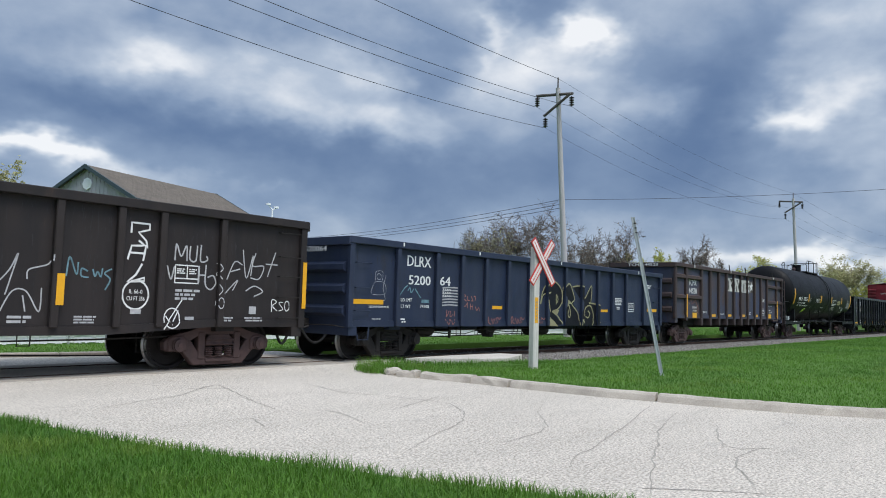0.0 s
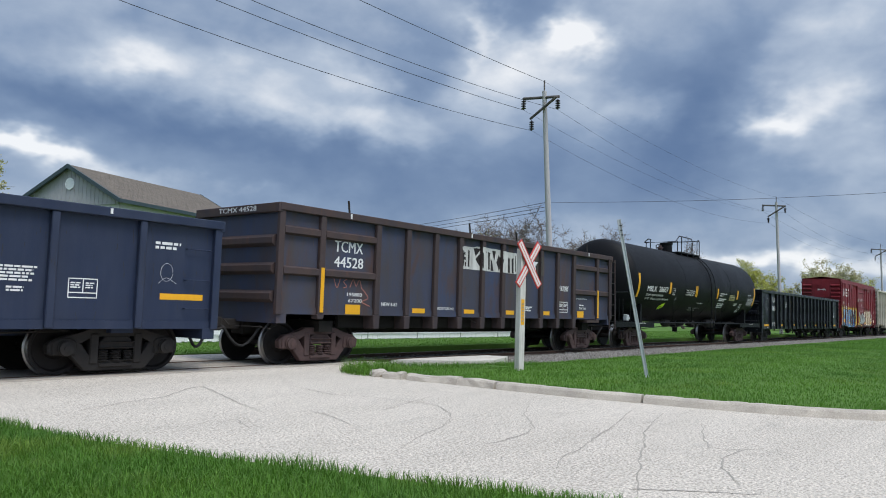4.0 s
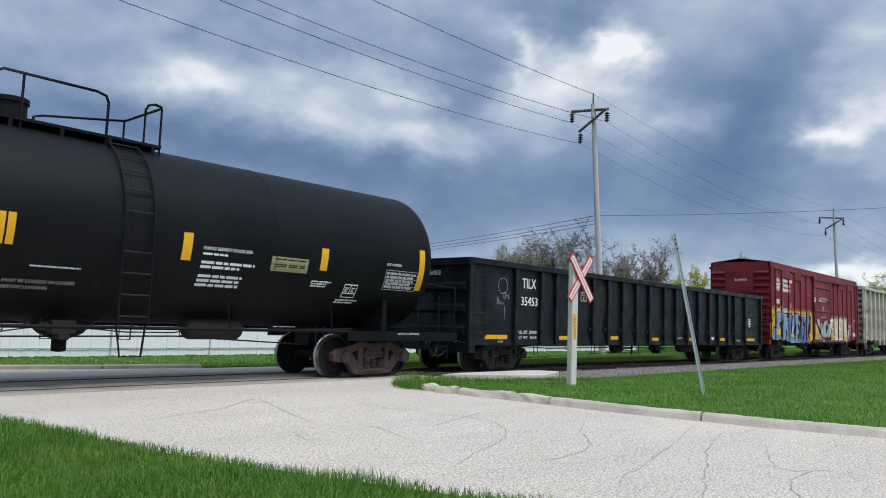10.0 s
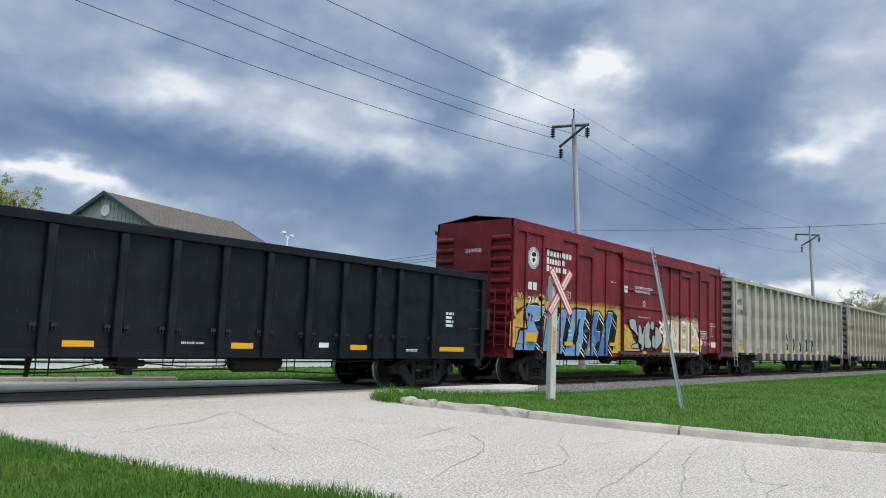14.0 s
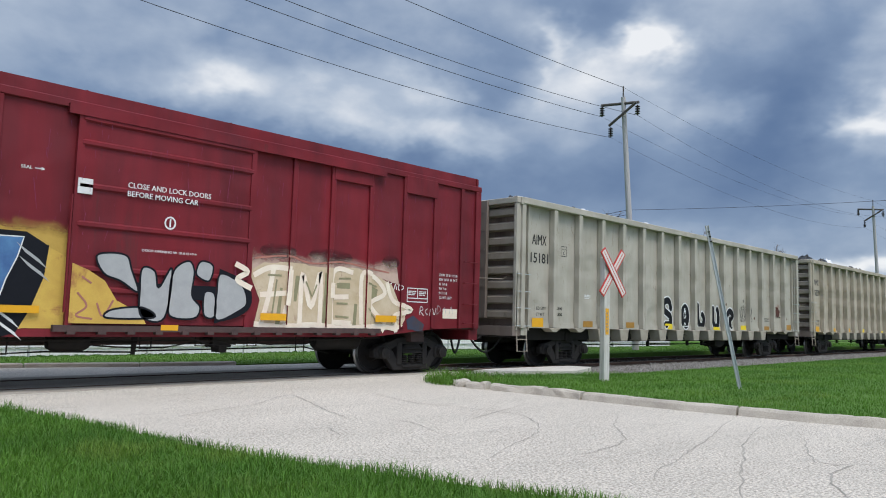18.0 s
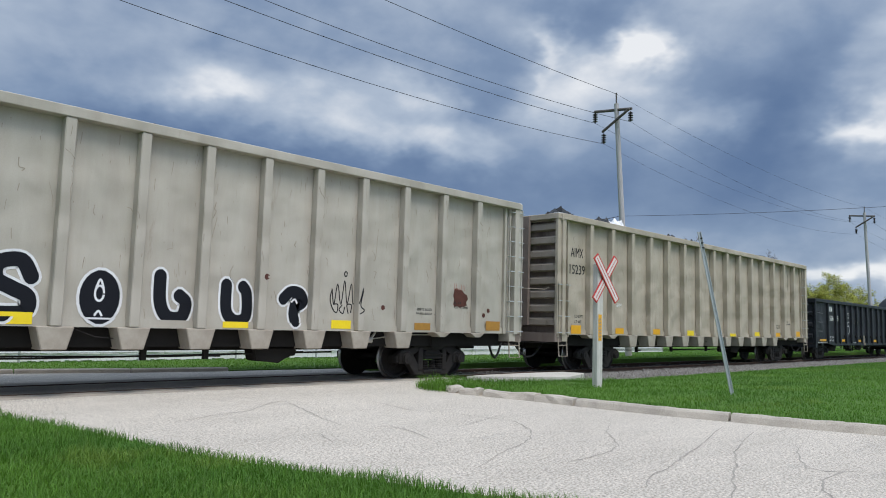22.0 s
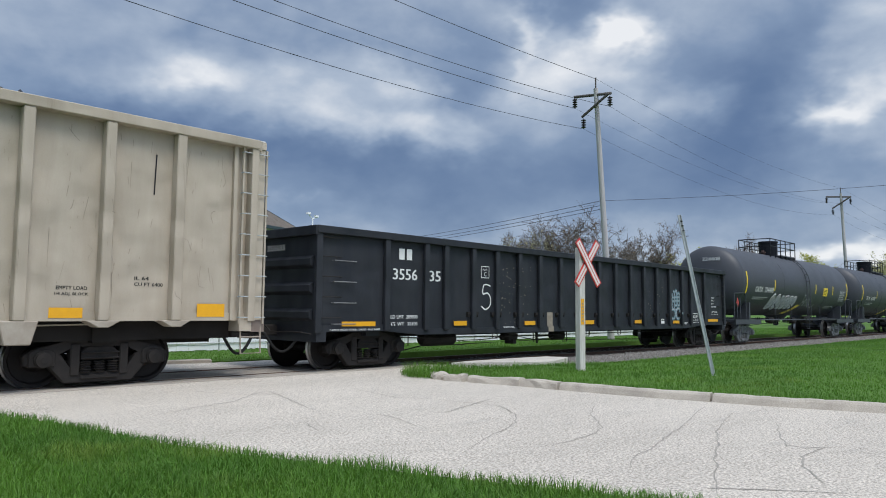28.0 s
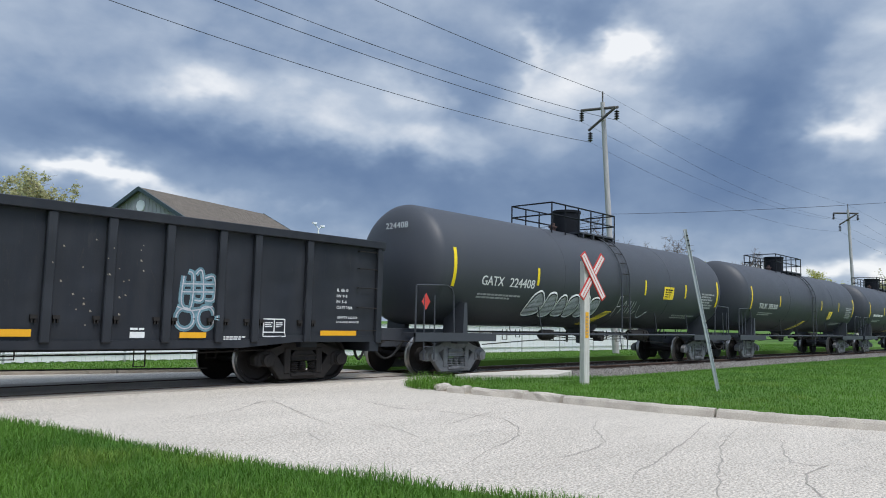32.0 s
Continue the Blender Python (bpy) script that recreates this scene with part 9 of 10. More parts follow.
# ---- houses ----
def build_house():
    house = thing("house", "two-storey house with white siding and a brown shingle roof", "house", (18.4, 41.2, 0))
    house.rotation_euler.z = math.atan2(0.294, 0.956)
    L, w, ze, zr = 10.8, 3.5, 6.72, 8.54
    # lap siding in stepped courses on three sides
    def courses(bm, p, q, out, z0, z1, step=0.15):
        z = z0
        ox, oy = out
        while z < z1 - 0.01:
            b = min(z + step, z1)
            v = [bm.verts.new(c) for c in ((p[0] + ox * 0.03, p[1] + oy * 0.03, z), (q[0] + ox * 0.03, q[1] + oy * 0.03, z), (q[0], q[1], b), (p[0], p[1], b), (p[0], p[1], z), (q[0], q[1], z))]
            bm.faces.new(v[:4])
            bm.faces.new((v[0], v[4], v[5], v[1]))
            z = b
    bm = bmesh.new()
    box(bm, 0.35, L - 0.3, -w, w, -0.1, ze)
    courses(bm, (0.34, -w), (0.34, w), (-1, 0), 0.2, 6.3)
    courses(bm, (0.34, -w - 0.01), (L - 0.3, -w - 0.01), (0, -1), 0.2, ze)
    part("wall", bm, M_SIDING, house, "white lap siding")
    # gable of vertical boards with a bracket strip and an octagonal vent
    bm = bmesh.new()
    v = [(-w, 6.3), (w, 6.3), (w, ze), (0, zr - 0.08), (-w, ze)]
    prism(bm, v, 0.0, 0.12)
    for p in bm.verts:
        p.co = (0.22 + p.co.y, p.co.x, p.co.z)
    part("gable", bm, M_GABLE, house, "grey-green vertical board gable")
    for k in range(23):
        y = -3.3 + 0.3 * k
        bm = bmesh.new()
        box(bm, 0.19, 0.22, y - 0.025, y + 0.025, 6.3, zr - 0.1 - abs(y) * 0.51)
        part("batten", bm, M_GABLE, house)
    bm = bmesh.new()
    lathe(bm, [(0.34, 0.0), (0.34, -0.05), (0.27, -0.05), (0.27, -0.02)], 8, "x")
    for p in bm.verts:
        p.co += Vector((0.19, 0, 7.5))
    vent = part("gable_vent", bm, M_FENCE, house, "white octagonal louvre vent")
    for k in range(6):
        bm = bmesh.new()
        z = 7.3 + 0.08 * k
        half = math.sqrt(0.27 ** 2 - min(0.26, abs(z - 7.5)) ** 2)
        box(bm, 0.14, 0.18, -half, half, z - 0.025, z + 0.02)
        part("louvre", bm, M_FENCE, vent)
    # roof: two slabs with overhang, barge boards and shingle courses
    for s in (-1, 1):
        bm = bmesh.new()
        e = 3.85
        slope = (zr - 6.55) / e
        n = 22
        rows = [(0.0, zr)]
        for k in range(1, n + 1):
            y, z = e * k / n, zr - slope * e * k / n
            rows += [(y, z + 0.012), (y, z)]
        rows += [(e, 6.45), (0.0, zr - 0.1)]
        ring = [[bm.verts.new((x, s * y, z)) for y, z in rows] for x in (-0.05, L)]
        for k in range(len(rows)):
            m = (k + 1) % len(rows)
            bm.faces.new((ring[0][k], ring[1][k], ring[1][m], ring[0][m]))
        part("roof_slope", bm, M_SHINGLE, house, "brown asphalt shingles in courses")
        for x0, x1 in ((-0.1, 0.02), (L - 0.02, L + 0.06)):
            bm = bmesh.new()
            v = [bm.verts.new(p) for p in ((x0, 0, zr + 0.03), (x1, 0, zr + 0.03), (x1, s * e, 6.58), (x0, s * e, 6.58), (x0, 0, zr - 0.2), (x1, 0, zr - 0.2), (x1, s * e, 6.35), (x0, s * e, 6.35))]
            for f in ((0, 1, 2, 3), (4, 5, 6, 7), (0, 3, 7, 4), (1, 2, 6, 5), (2, 3, 7, 6)):
                bm.faces.new([v[i] for i in f])
            part("barge_board", bm, M_TRIM, house, "dark green barge board")
        bm = bmesh.new()
        box(bm, -0.05, L, *sorted((s * (e - 0.02), s * (e + 0.06))), 6.36, 6.56)
        part("fascia", bm, M_TRIM, house)
    def window(y, z, ww, hh, curtain):
        bm = bmesh.new()
        box(bm, 0.24, 0.32, y - ww / 2 - 0.08, y + ww / 2 + 0.08, z - 0.08, z + hh + 0.08)
        win = part("window", bm, M_FENCE, house, "white framed window")
        bm = bmesh.new()
        box(bm, 0.225, 0.238, y - ww / 2, y + ww / 2, z, z + hh / 2 - 0.03)
        part("pane", bm, curtain, win)
        bm = bmesh.new()
        box(bm, 0.225, 0.238, y - ww / 2, y + ww / 2, z + hh / 2 + 0.03, z + hh)
        part("pane", bm, curtain, win)
    window(-1.9, 4.55, 0.85, 1.25, M_CURTAIN)
    window(1.6, 4.55, 0.85, 1.25, M_GLASS)
    window(1.7, 1.3, 1.0, 1.2, M_GLASS)
    bm = bmesh.new()
    prism(bm, [(-1.6, 3.0), (0.3, 3.35), (0.3, 3.2), (-1.6, 2.85)], -3.4, 0.4)
    porch = part("porch_roof", bm, M_SHINGLE, house)
    for y in (-3.2, -1.85, -0.4, 0.2):
        bm = bmesh.new()
        box(bm, -1.5, -1.36, y - 0.07, y + 0.07, 0, 2.9)
        part("porch_post", bm, M_FENCE, house)
    bm = bmesh.new()
    box(bm, -1.6, 0.3, -3.4, 0.4, 0.0, 0.45)
    part("porch_deck", bm, M_SIDING, house)


def build_garage():
    g = thing("garage", "small white outbuilding with a blue-grey roof and a dark window", "outbuilding", (9.3, 34.0, 0))
    bm = bmesh.new()
    box(bm, -4.5, 1.3, -2, 3, 0, 2.1)
    part("wall", bm, M_SIDING, g)
    bm = bmesh.new()
    prism(bm, [(-2.3, 1.95), (0.4, 3.05), (3.3, 1.95), (3.3, 1.83), (0.4, 2.9), (-2.3, 1.83)], -4.7, 1.5)
    for v in bm.verts:
        v.co = (v.co.y, v.co.x, v.co.z)
    part("roof", bm, M_SLATEROOF, g)
    bm = bmesh.new()
    box(bm, -0.7, 0.2, -2.04, -1.98, 1.0, 1.75)
    win = part("window", bm, M_FENCE, g)
    bm = bmesh.new()
    box(bm, -0.63, 0.13, -2.052, -2.041, 1.06, 1.7)
    part("pane", bm, M_GLASS, win)


# ---- trees ----
def limbs_mesh(name, segs, material, sides):
    """Tapered sticks, (p, q, r at p, r at q), as one mesh."""
    p, q = np.array([s[0] for s in segs]), np.array([s[1] for s in segs])
    r0, r1 = np.array([s[2] for s in segs]), np.array([s[3] for s in segs])
    d = q - p
    d /= np.linalg.norm(d, axis=1)[:, None] + 1e-9
    ref = np.where(np.abs(d[:, 2:3]) > 0.9, [[1.0, 0, 0]], [[0, 0, 1.0]])
    u = np.cross(d, ref)
    u /= np.linalg.norm(u, axis=1)[:, None]
    w = np.cross(d, u)
    v = np.zeros((len(p), 2, sides, 3))
    for k in range(sides):
        a = 2 * np.pi * k / sides
        ring = np.cos(a) * u + np.sin(a) * w
        v[:, 0, k], v[:, 1, k] = p + ring * r0[:, None], q + ring * r1[:, None]
    base = 2 * sides * np.arange(len(p))[:, None]
    faces = np.concatenate([base + np.array([[k, (k + 1) % sides, sides + (k + 1) % sides, sides + k]]) for k in range(sides)])
    me = bpy.data.meshes.new(name)
    me.from_pydata(v.reshape(-1, 3).tolist(), [], faces.tolist())
    me.materials.append(material)
    return me


def tree(x, y, height, width, seed, leaf, leaves, label, bare=0.0, leaf_size=0.075):
    """A trunk that forks into limbs, branches and fine twigs, filling a rounded crown, with small leaves or buds on the twigs."""
    rng = np.random.default_rng(seed)
    t = thing("tree", label, "tree", (x, y, -0.05), "background trees")
    centre, half = np.array([0, 0, height * 0.6]), np.array([width / 2, width / 2, height * 0.42])
    thick, thin_twigs, tips = [], [], []

    def shoot(p, way, length, r, depth):
        q = p
        for k in range(3):
            pull = (centre + half * rng.uniform(-0.8, 0.8, 3) - q) * 0.04
            way = way + rng.normal(0, 0.17, 3) + pull / (np.linalg.norm(pull) + 0.3) * 0.2
            if np.linalg.norm((q - centre) / half) > 0.97:
                way = way * 0.5 + (centre - q) / np.linalg.norm(centre - q) * 0.25 + rng.normal(0, 0.3, 3)
            way = way / np.linalg.norm(way)
            n = q + way * length / 3
            (thick if depth < 3 else thin_twigs).append((q, n, r, r * 0.8))
            q, r = n, r * 0.8
            if depth >= 3:
                tips.append(q)
            if depth in (1, 2, 3) and k < 2:
                side = way * 0.5 + rng.normal(0, 0.75, 3) + np.array([0, 0, 0.15])
                shoot(q, side / np.linalg.norm(side), length * rng.uniform(0.45, 0.7), r * 0.55, depth + 1 if depth < 3 else 4)
        if depth < 4:
            for _ in range(2 if depth else 5):
                out = way * 0.75 + rng.normal(0, 0.55 + 0.25 * (depth == 0), 3) * np.array([width / height * 1.3, width / height * 1.3, 0.6]) + np.array([0, 0, 0.12])
                shoot(q, out / np.linalg.norm(out), length * rng.uniform(0.62, 0.85), r * 0.62, depth + 1)

    shoot(np.zeros(3), np.array([0.02, 0.02, 1.0]), height * 0.3, height * 0.017, 0)
    pts = np.array(tips)
    for _ in range(6 if bare > 0.5 else 2):
        way = rng.normal(0, 0.2, pts.shape) + (pts - centre) / half * 0.12
        thin_twigs += [(a, a + w, 0.008, 0.006) for a, w in zip(pts, way)]
    lo, hi = pts.min(0), pts.max(0)
    grow = np.array([width / (hi[0] - lo[0]), width / (hi[1] - lo[1]), height / hi[2]])
    thick = [(a * grow, b * grow, r, s) for a, b, r, s in thick]
    thin_twigs = [(a * grow, b * grow, r, s) for a, b, r, s in thin_twigs]
    shift = np.array([-(hi[0] + lo[0]) / 2 * grow[0], -(hi[1] + lo[1]) / 2 * grow[1], 0])
    t.location = Vector((x, y, -0.05)) + Vector(shift)
    pts = pts * grow
    part("trunk", limbs_mesh("trunk", thick, M_BARK, 6), None, t, "forked trunk and limbs")
    floor_r = 0.012 if bare > 0.5 else 0.01
    twigs = part("twig_mass", limbs_mesh("twigs", [(a, b, max(r, floor_r), max(s, floor_r * 0.7)) for a, b, r, s in thin_twigs], M_TWIG, 3), None, t, "fine bare twigs")
    tagged(twigs, "fine bare twigs", kind="stuff")
    pick = pts[rng.integers(0, len(pts), leaves)] + rng.normal(0, 0.16, (leaves, 3)) * (width / 8)
    size = rng.uniform(0.6, 1.3, leaves) * leaf_size * (1 if bare < 0.5 else 0.55)
    a = rng.normal(size=(leaves, 3)) * np.array([1, 1, 0.6])
    a /= np.linalg.norm(a, axis=1)[:, None]
    b = np.cross(a, rng.normal(size=(leaves, 3)))
    b /= np.linalg.norm(b, axis=1)[:, None]
    quad = np.stack([pick + (a * 1.2) * size[:, None], pick + b * size[:, None] * 0.7, pick - (a * 1.2) * size[:, None], pick - b * size[:, None] * 0.7], 1)
    me = bpy.data.meshes.new("crown")
    me.from_pydata(quad.reshape(-1, 3).tolist(), [], np.arange(4 * leaves).reshape(-1, 4).tolist())
    me.materials.append(leaf)
    tagged(part("crown", me, None, t), "small spring leaves and buds", kind="stuff")


def build_trees():
    tree(51, 33.5, 9.7, 8.6, 11, M_LEAFBUD, 2200, "budding tree with grey-brown twigs", 0.8)
    tree(46.8, 34.5, 7.4, 5.0, 12, M_LEAFPALE, 7000, "pale budding tree with fine twigs", 0.6, 0.09)
    tree(58.6, 30.4, 8.9, 5.6, 13, M_LEAFBUD, 4500, "reddish budding tree with dense twigs", 0.8)
    tree(62.5, 31.5, 6.6, 4.0, 24, M_LEAFYELLOW, 7000, "low golden shrub-like tree in young leaf")
    tree(69, 30.5, 7.4, 5.0, 14, M_LEAFYELLOW, 12000, "low yellow-green tree in young leaf")
    tree(75, 28, 9.3, 4.4, 15, M_LEAFBUD, 1500, "bare tree with thin grey twigs", 0.9)
    tree(85, 26, 7.9, 7.0, 16, M_LEAFYELLOW, 22000, "rounded yellow-green tree in young leaf")
    tree(92, 25, 6.4, 6.0, 17, M_LEAFYELLOW, 14000, "yellow-green tree in young leaf")
    tree(104.5, 21.5, 9.0, 9.0, 18, M_LEAFPALE, 22000, "pale green tree in young leaf")
    tree(116, 21.0, 7.4, 9.0, 19, M_LEAFYELLOW, 18000, "spreading yellow-green tree in young leaf")
    tree(14.4, 50, 9.7, 8.6, 20, M_LEAFPALE, 46000, "pale green tree behind the houses", 0.0, 0.09)
    tree(20, 66, 8.0, 8.0, 21, M_LEAFPALE, 4000, "pale tree far behind the house", 0.3)
    tree(38, 62, 7.0, 8.0, 22, M_LEAFPALE, 3000, "low pale tree behind the track", 0.3)


# ---- cracks and the concrete slab ----
CRACKS_FAR = [
    [(4.29, 8.75), (5.1, 9.12), (5.74, 9.31), (6.33, 9.83), (6.74, 10.11)],
    [(6.41, 9.96), (6.84, 10.13), (6.51, 9.18), (6.11, 8.16), (5.91, 7.46)],
    [(4.41, 10.91), (5.27, 10.94), (5.88, 11.05), (6.28, 9.87), (7.21, 9.28)],
    [(5.25, 7.03), (5.02, 6.47)],
    [(8.09, 9.64), (7.92, 8.88), (7.72, 8.15), (8.01, 7.61), (8.02, 7.07), (8.12, 6.48), (7.58, 5.77), (7.05, 5.36), (6.51, 5.12), (5.93, 4.92), (5.25, 4.6)],
    [(7.06, 6.51), (7.8, 6.76), (8.59, 7.01)],
    [(6.31, 6.97), (6.3, 6.65), (6.11, 6.2), (5.96, 5.88)],
]
CRACKS_NEAR = [
    [(8.98, 5.49), (8.3, 5.13), (7.78, 4.71), (7.43, 4.45), (7.03, 4.3), (6.54, 4.23), (6.1, 4.21)],
    [(10.17, 4.44), (8.95, 4.08), (8.21, 3.86), (7.33, 3.65), (6.64, 3.44), (6.27, 3.4), (5.99, 3.31), (5.67, 3.14)],
    [(9.96, 3.94), (9.03, 3.7), (8.46, 3.52), (8.11, 3.42), (7.6, 3.18), (6.82, 2.89), (5.89, 2.51), (5.35, 2.27)],
    [(9.28, 3.18), (8.44, 2.87), (7.78, 2.58), (7.78, 2.38), (8.1, 2.17)],
    [(7.91, 2.27), (7.47, 2.29), (7.0, 2.21), (6.58, 2.0), (6.23, 1.8)],
    [(5.48, 2.39), (5.63, 2.2), (5.83, 1.91), (6.08, 1.54)],
]


def build_cracks():
    rnd = random.Random(6)
    for path in CRACKS_FAR + CRACKS_NEAR:
        pts = []
        for (xa, ya), (xb, yb) in zip(path, path[1:]):
            n = max(3, int(math.hypot(xb - xa, yb - ya) / 0.09))
            for k in range(n):
                u = k / n
                j = 0.006
                pts.append((xa + (xb - xa) * u + rnd.uniform(-j, j) + 0.03 * noise.noise(Vector((xa + u * 3, ya, 1))), ya + (yb - ya) * u + rnd.uniform(-j, j) + 0.03 * noise.noise(Vector((xa, ya + u * 3, 5)))))
        pts.append(path[-1])
        bm = bmesh.new()
        prev = None
        for i, (x, y) in enumerate(pts):
            a, b = pts[max(0, i - 1)], pts[min(len(pts) - 1, i + 1)]
            tx, ty = b[0] - a[0], b[1] - a[1]
            m = math.hypot(tx, ty) or 1
            w = rnd.uniform(0.005, 0.011) * (0.4 + 0.6 * math.sin(math.pi * min(1.0, (i + 1) / len(pts))) ** 0.5)
            cur = (bm.verts.new((x - ty / m * w, y + tx / m * w, -0.0165)), bm.verts.new((x + ty / m * w, y - tx / m * w, -0.0165)))
            if prev:
                bm.faces.new((prev[0], prev[1], cur[1], cur[0]))
            prev = cur
        solid("crack", bm, M_CRACK, "thin dirt-filled crack across the concrete", "crack", "structure")
    solid("pavement", slab_from([(13.3, 12.05), (14.9, 11.0), (15.7, 10.75), (16.9, 11.2), (16.7, 12.15), (14.2, 12.2)], -0.25, 0.035), M_SLAB, "broken slab of pale concrete pavement by the rails", "pavement", "structure")
    solid("pavement", slab_from([(16.95, 11.2), (17.5, 11.5), (17.3, 12.1), (16.75, 12.15)], -0.25, 0.03), M_SLAB, "small broken piece of concrete pavement", "pavement", "structure")
    kerb = thing("far_kerb", "low concrete kerb along the far grass strip", "kerb", kind="structure")
    line_pts = [(-6, 18.95), (-2, 18.4), (1.5, 17.95), (5, 17.3), (7.2, 16.7), (9.4, 16.32)]
    for p, q in zip(line_pts, line_pts[1:]):
        bm = bmesh.new()
        d = Vector((q[0] - p[0], q[1] - p[1], 0)).normalized()
        n = Vector((-d.y, d.x, 0)) * 0.09
        v = []
        for z in (-0.1, 0.07):
            for c, s in ((p, 1), (q, 1), (q, -1), (p, -1)):
                v.append(bm.verts.new(Vector((c[0], c[1], z)) + n * s + d * (0.01 if c is p else -0.01)))
        for f in ((0, 1, 2, 3), (4, 5, 6, 7), (0, 1, 5, 4), (1, 2, 6, 5), (2, 3, 7, 6), (3, 0, 4, 7)):
            bm.faces.new([v[i] for i in f])
        part("kerb_stone", bm, M_KERB, kerb, bevel=0.02)


# ---- grass ----
def inside(px, py, outline):
    hit = np.zeros(len(px), bool)
    n = len(outline)
    for i in range(n):
        (xa, ya), (xb, yb) = outline[i], outline[(i + 1) % n]
        cross = (ya > py) != (yb > py)
        with np.errstate(divide="ignore", invalid="ignore"):
            hit ^= cross & (px < (xb - xa) * (py - ya) / (yb - ya) + xa)
    return hit


def blades(name, label, x, y, z, h, w, seed):
    """Bent, tapering blades of three faces each."""
    rng = np.random.default_rng(seed)
    n = len(x)
    a = rng.random(n) * 2 * np.pi
    lean = rng.uniform(0.15, 1.0, n) ** 0.8 * h
    lx, ly = np.cos(a) * lean, np.sin(a) * lean
    b = a + rng.uniform(0.9, 2.2, n)
    wx, wy = np.cos(b) * w / 2, np.sin(b) * w / 2
    mid, top = 0.55, 1.0
    p = np.zeros((n, 5, 3))
    p[:, 0] = np.stack([x - wx, y - wy, z], 1)
    p[:, 1] = np.stack([x + wx, y + wy, z], 1)
    p[:, 2] = np.stack([x + wx * 0.75 + lx * 0.3, y + wy * 0.75 + ly * 0.3, z + h * mid], 1)
    p[:, 3] = np.stack([x - wx * 0.75 + lx * 0.3, y - wy * 0.75 + ly * 0.3, z + h * mid], 1)
    p[:, 4] = np.stack([x + lx, y + ly, z + h * np.sqrt(np.maximum(0.1, 1 - (lean / h) ** 2 * 0.6))], 1)
    base = 5 * np.arange(n)[:, None]
    me = bpy.data.meshes.new(name)
    quads = (base + np.array([[0, 1, 2, 3]])).tolist()
    tris = (base + np.array([[3, 2, 4]])).tolist()
    me.from_pydata(p.reshape(-1, 3).tolist(), [], quads + tris)
    me.materials.append(M_GRASS)
    tagged(new(name, me), label, "grass", "", "stuff")


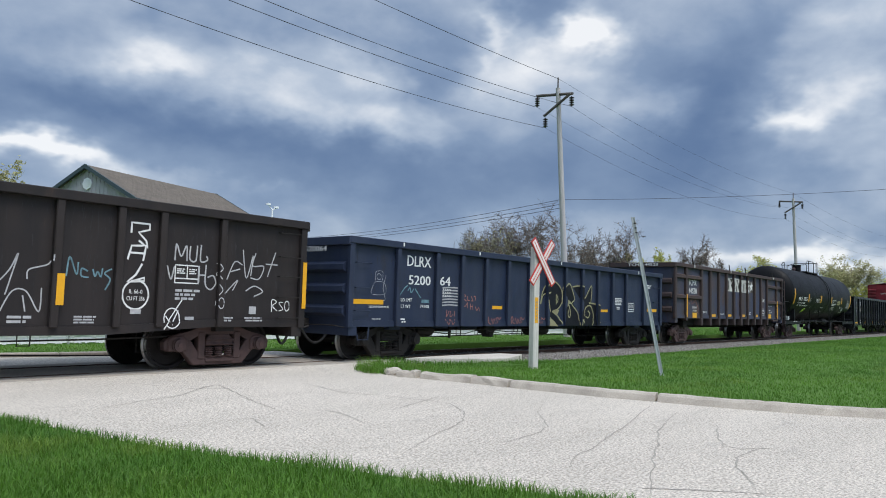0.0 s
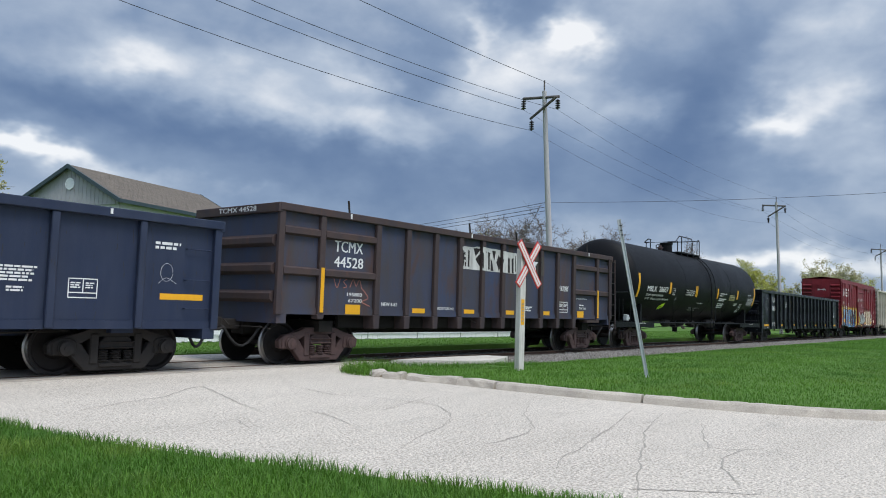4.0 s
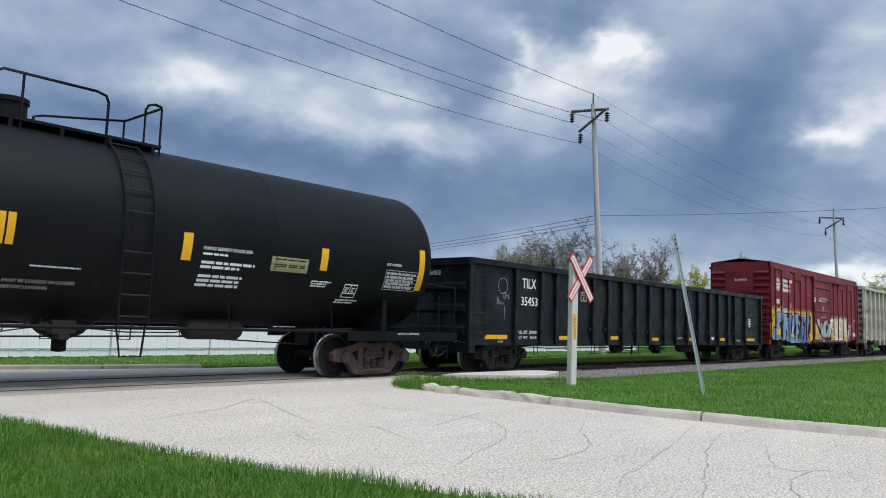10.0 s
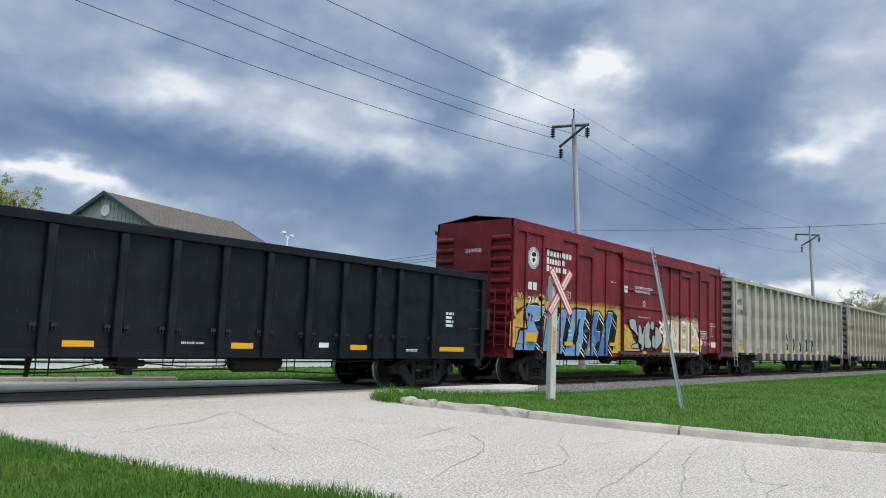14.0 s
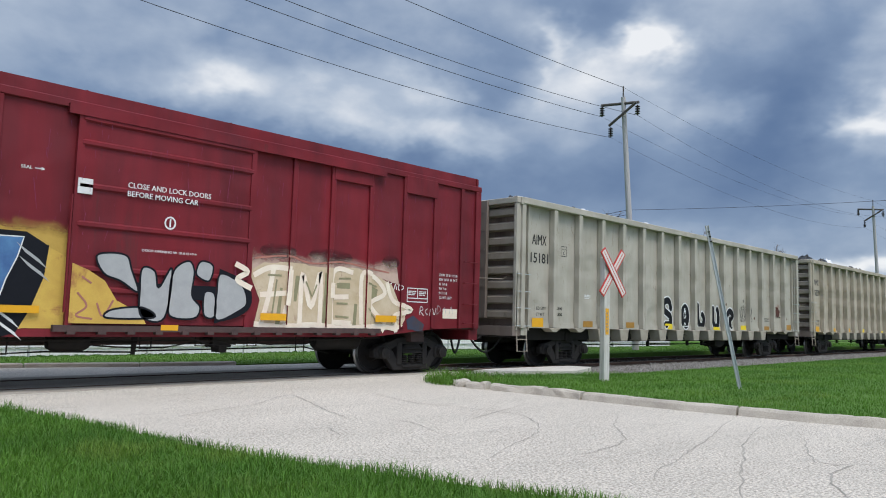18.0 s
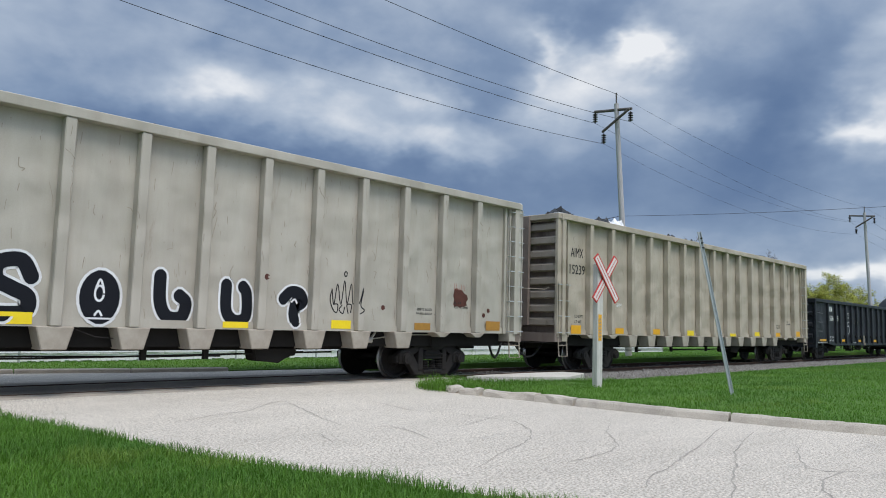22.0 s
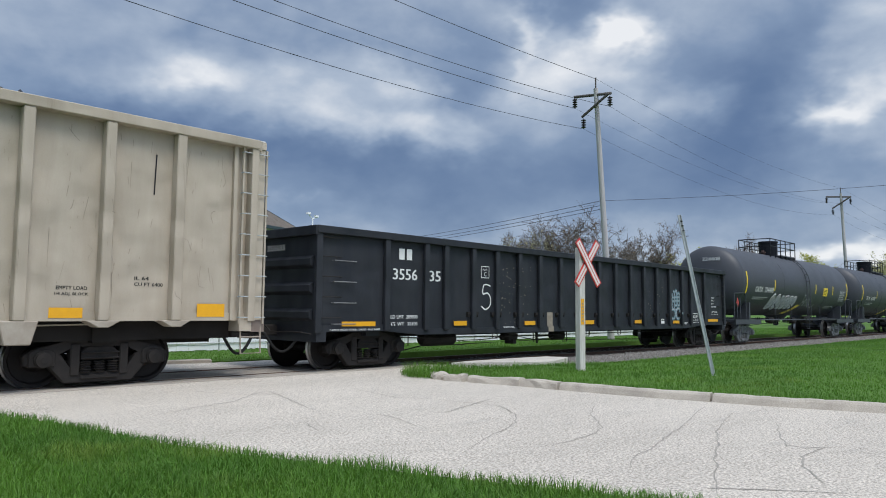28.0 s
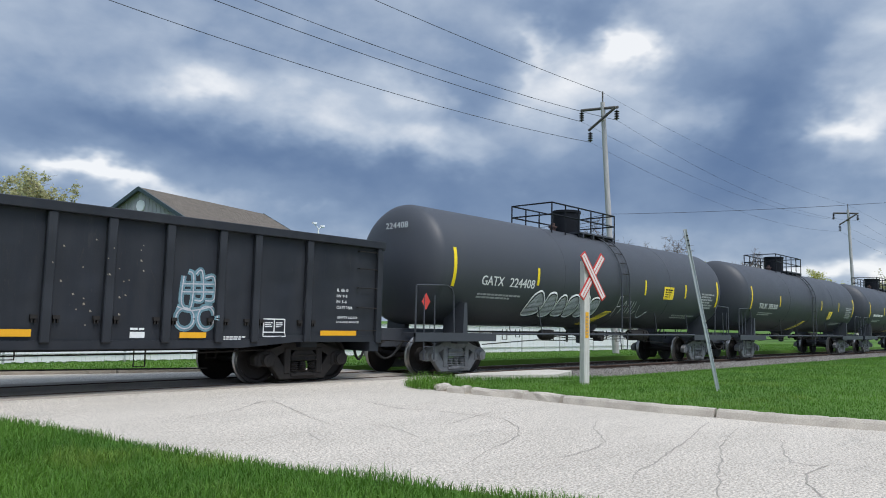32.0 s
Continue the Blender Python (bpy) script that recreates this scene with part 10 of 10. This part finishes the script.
def build_grass():
    rng = np.random.default_rng(21)
    near = [(-30, 11.4)] + VERGE_NEAR + [(9, -30), (-30, -30)]
    n = 190000
    x, y = rng.uniform(-1.5, 5.2, n), rng.uniform(1.6, 12.0, n)
    keep = inside(x - 0.02, y, near) & (rng.random(n) < np.clip(1.3 - np.hypot(x, y) / 14, 0.35, 1))
    x, y = x[keep], y[keep]
    tuft = np.array([noise.noise(Vector((float(a) * 1.1, float(b) * 1.1, 0))) for a, b in zip(x, y)])
    h = rng.uniform(0.05, 0.125, len(x)) * (1 + 0.5 * tuft)
    blades("grass", "thick bright green grass beside the road", x, y, np.zeros(len(x)), h, rng.uniform(0.004, 0.009, len(x)), 1)
    n = 70000
    x, y = rng.uniform(-9, 8, n), rng.uniform(-9, 12.0, n)
    keep = inside(x - 0.02, y, near) & ~((x > -1.5) & (x < 5.2) & (y > 1.6))
    x, y = x[keep], y[keep]
    blades("grass", "thick green grass round the standpoint", x, y, np.zeros(len(x)), rng.uniform(0.07, 0.15, len(x)), rng.uniform(0.006, 0.014, len(x)), 5)
    n = 190000
    u = rng.random(n)
    x, y = 10.0 + 34.4 * u ** 1.35, rng.uniform(-1.0, 11.5, n)
    bank = (x > 14.6) & (y > 9.3) & (y < np.interp(x, [14.5, 18, 160], [11.05, 11.5, 11.0]) + rng.normal(0, 0.12, n))
    keep = (inside(x - np.where(y > 9.4, 0.02, 0.1), y, VERGE_FAR) | bank) & (y > 1.2 + (x - 10.4) * 0.06)
    slab = (np.abs(x - 15.2) < 1.8) & (y > 10.95)
    keep &= ~slab
    x, y = x[keep], y[keep]
    h = rng.uniform(0.03, 0.075, len(x)) * np.where((y > 9.8) & (x < 17), 1.8, 1.0)
    tuft = np.array([noise.noise(Vector((a * 0.9, b * 1.6, 3))) + 0.6 * noise.noise(Vector((a * 2.6, b * 2.6, 7))) for a, b in zip(x.tolist(), y.tolist())])
    h *= 1.15 + 0.7 * np.clip(tuft, -0.6, 1)
    z = np.array([verge_z(a, b) for a, b in zip(x.tolist(), y.tolist())]) - 0.005
    # the nose of the verge sinks to the road under long weedy grass
    nose = np.clip((y - 9.4) / 0.5, 0, 1) * np.clip((12.2 - x) / 1.2, 0, 1)
    z -= 0.06 * nose
    h = h * (1 + 0.9 * nose)
    blades("grass", "bright green grass between kerb and track", x, y, z, h, rng.uniform(0.005, 0.011, len(x)), 2)
    n = 60000
    x, y = 40 + 70 * rng.random(n) ** 1.3, rng.uniform(-1.3, 10.9, n)
    z = np.array([verge_z(a, b) for a, b in zip(x.tolist(), y.tolist())]) - 0.005
    blades("grass", "distant bright green grass beside the track", x, y, z, rng.uniform(0.05, 0.1, n), rng.uniform(0.02, 0.05, n), 3)
    far = [(-40, 22.4), (5, 17.4), (7.2, 16.8), (9.5, 16.4), (12.6, 16.2), (20, 16.4), (160, 16.6), (160, 60), (-40, 60)]
    n = 90000
    x, y = 2 + 68 * rng.random(n) ** 1.3, 16.2 + 8 * rng.random(n) ** 1.4
    keep = inside(x, y, far)
    x, y = x[keep], y[keep]
    blades("grass", "bright green grass strip beyond the track", x, y, np.zeros(len(x)), rng.uniform(0.03, 0.065, len(x)), rng.uniform(0.01, 0.02, len(x)), 4)


build_poles()
build_crossbuck()
build_fence()
build_house()
build_garage()
build_trees()
build_cracks()
build_grass()


# ---- everything that moves ----
def motions():
    times = [2.0 * k for k in range(len(ROLLED))]

    def rolled(t):
        return float(np.interp(t, times, ROLLED))

    for car, start in CARS:
        walk(car, [(t, pose(start - s, TRACK_Y, 0)) for t, s in zip(times, ROLLED)])
    step = 4 / 30
    for wheel, dx in WHEELS:
        rows = []
        for k in range(241):
            t = min(k * step, 32.0)
            rows.append((t, pose(dx, 0, 0.457, 0, -math.degrees(rolled(t) / 0.457), 0)))
        walk(wheel, rows)


motions()
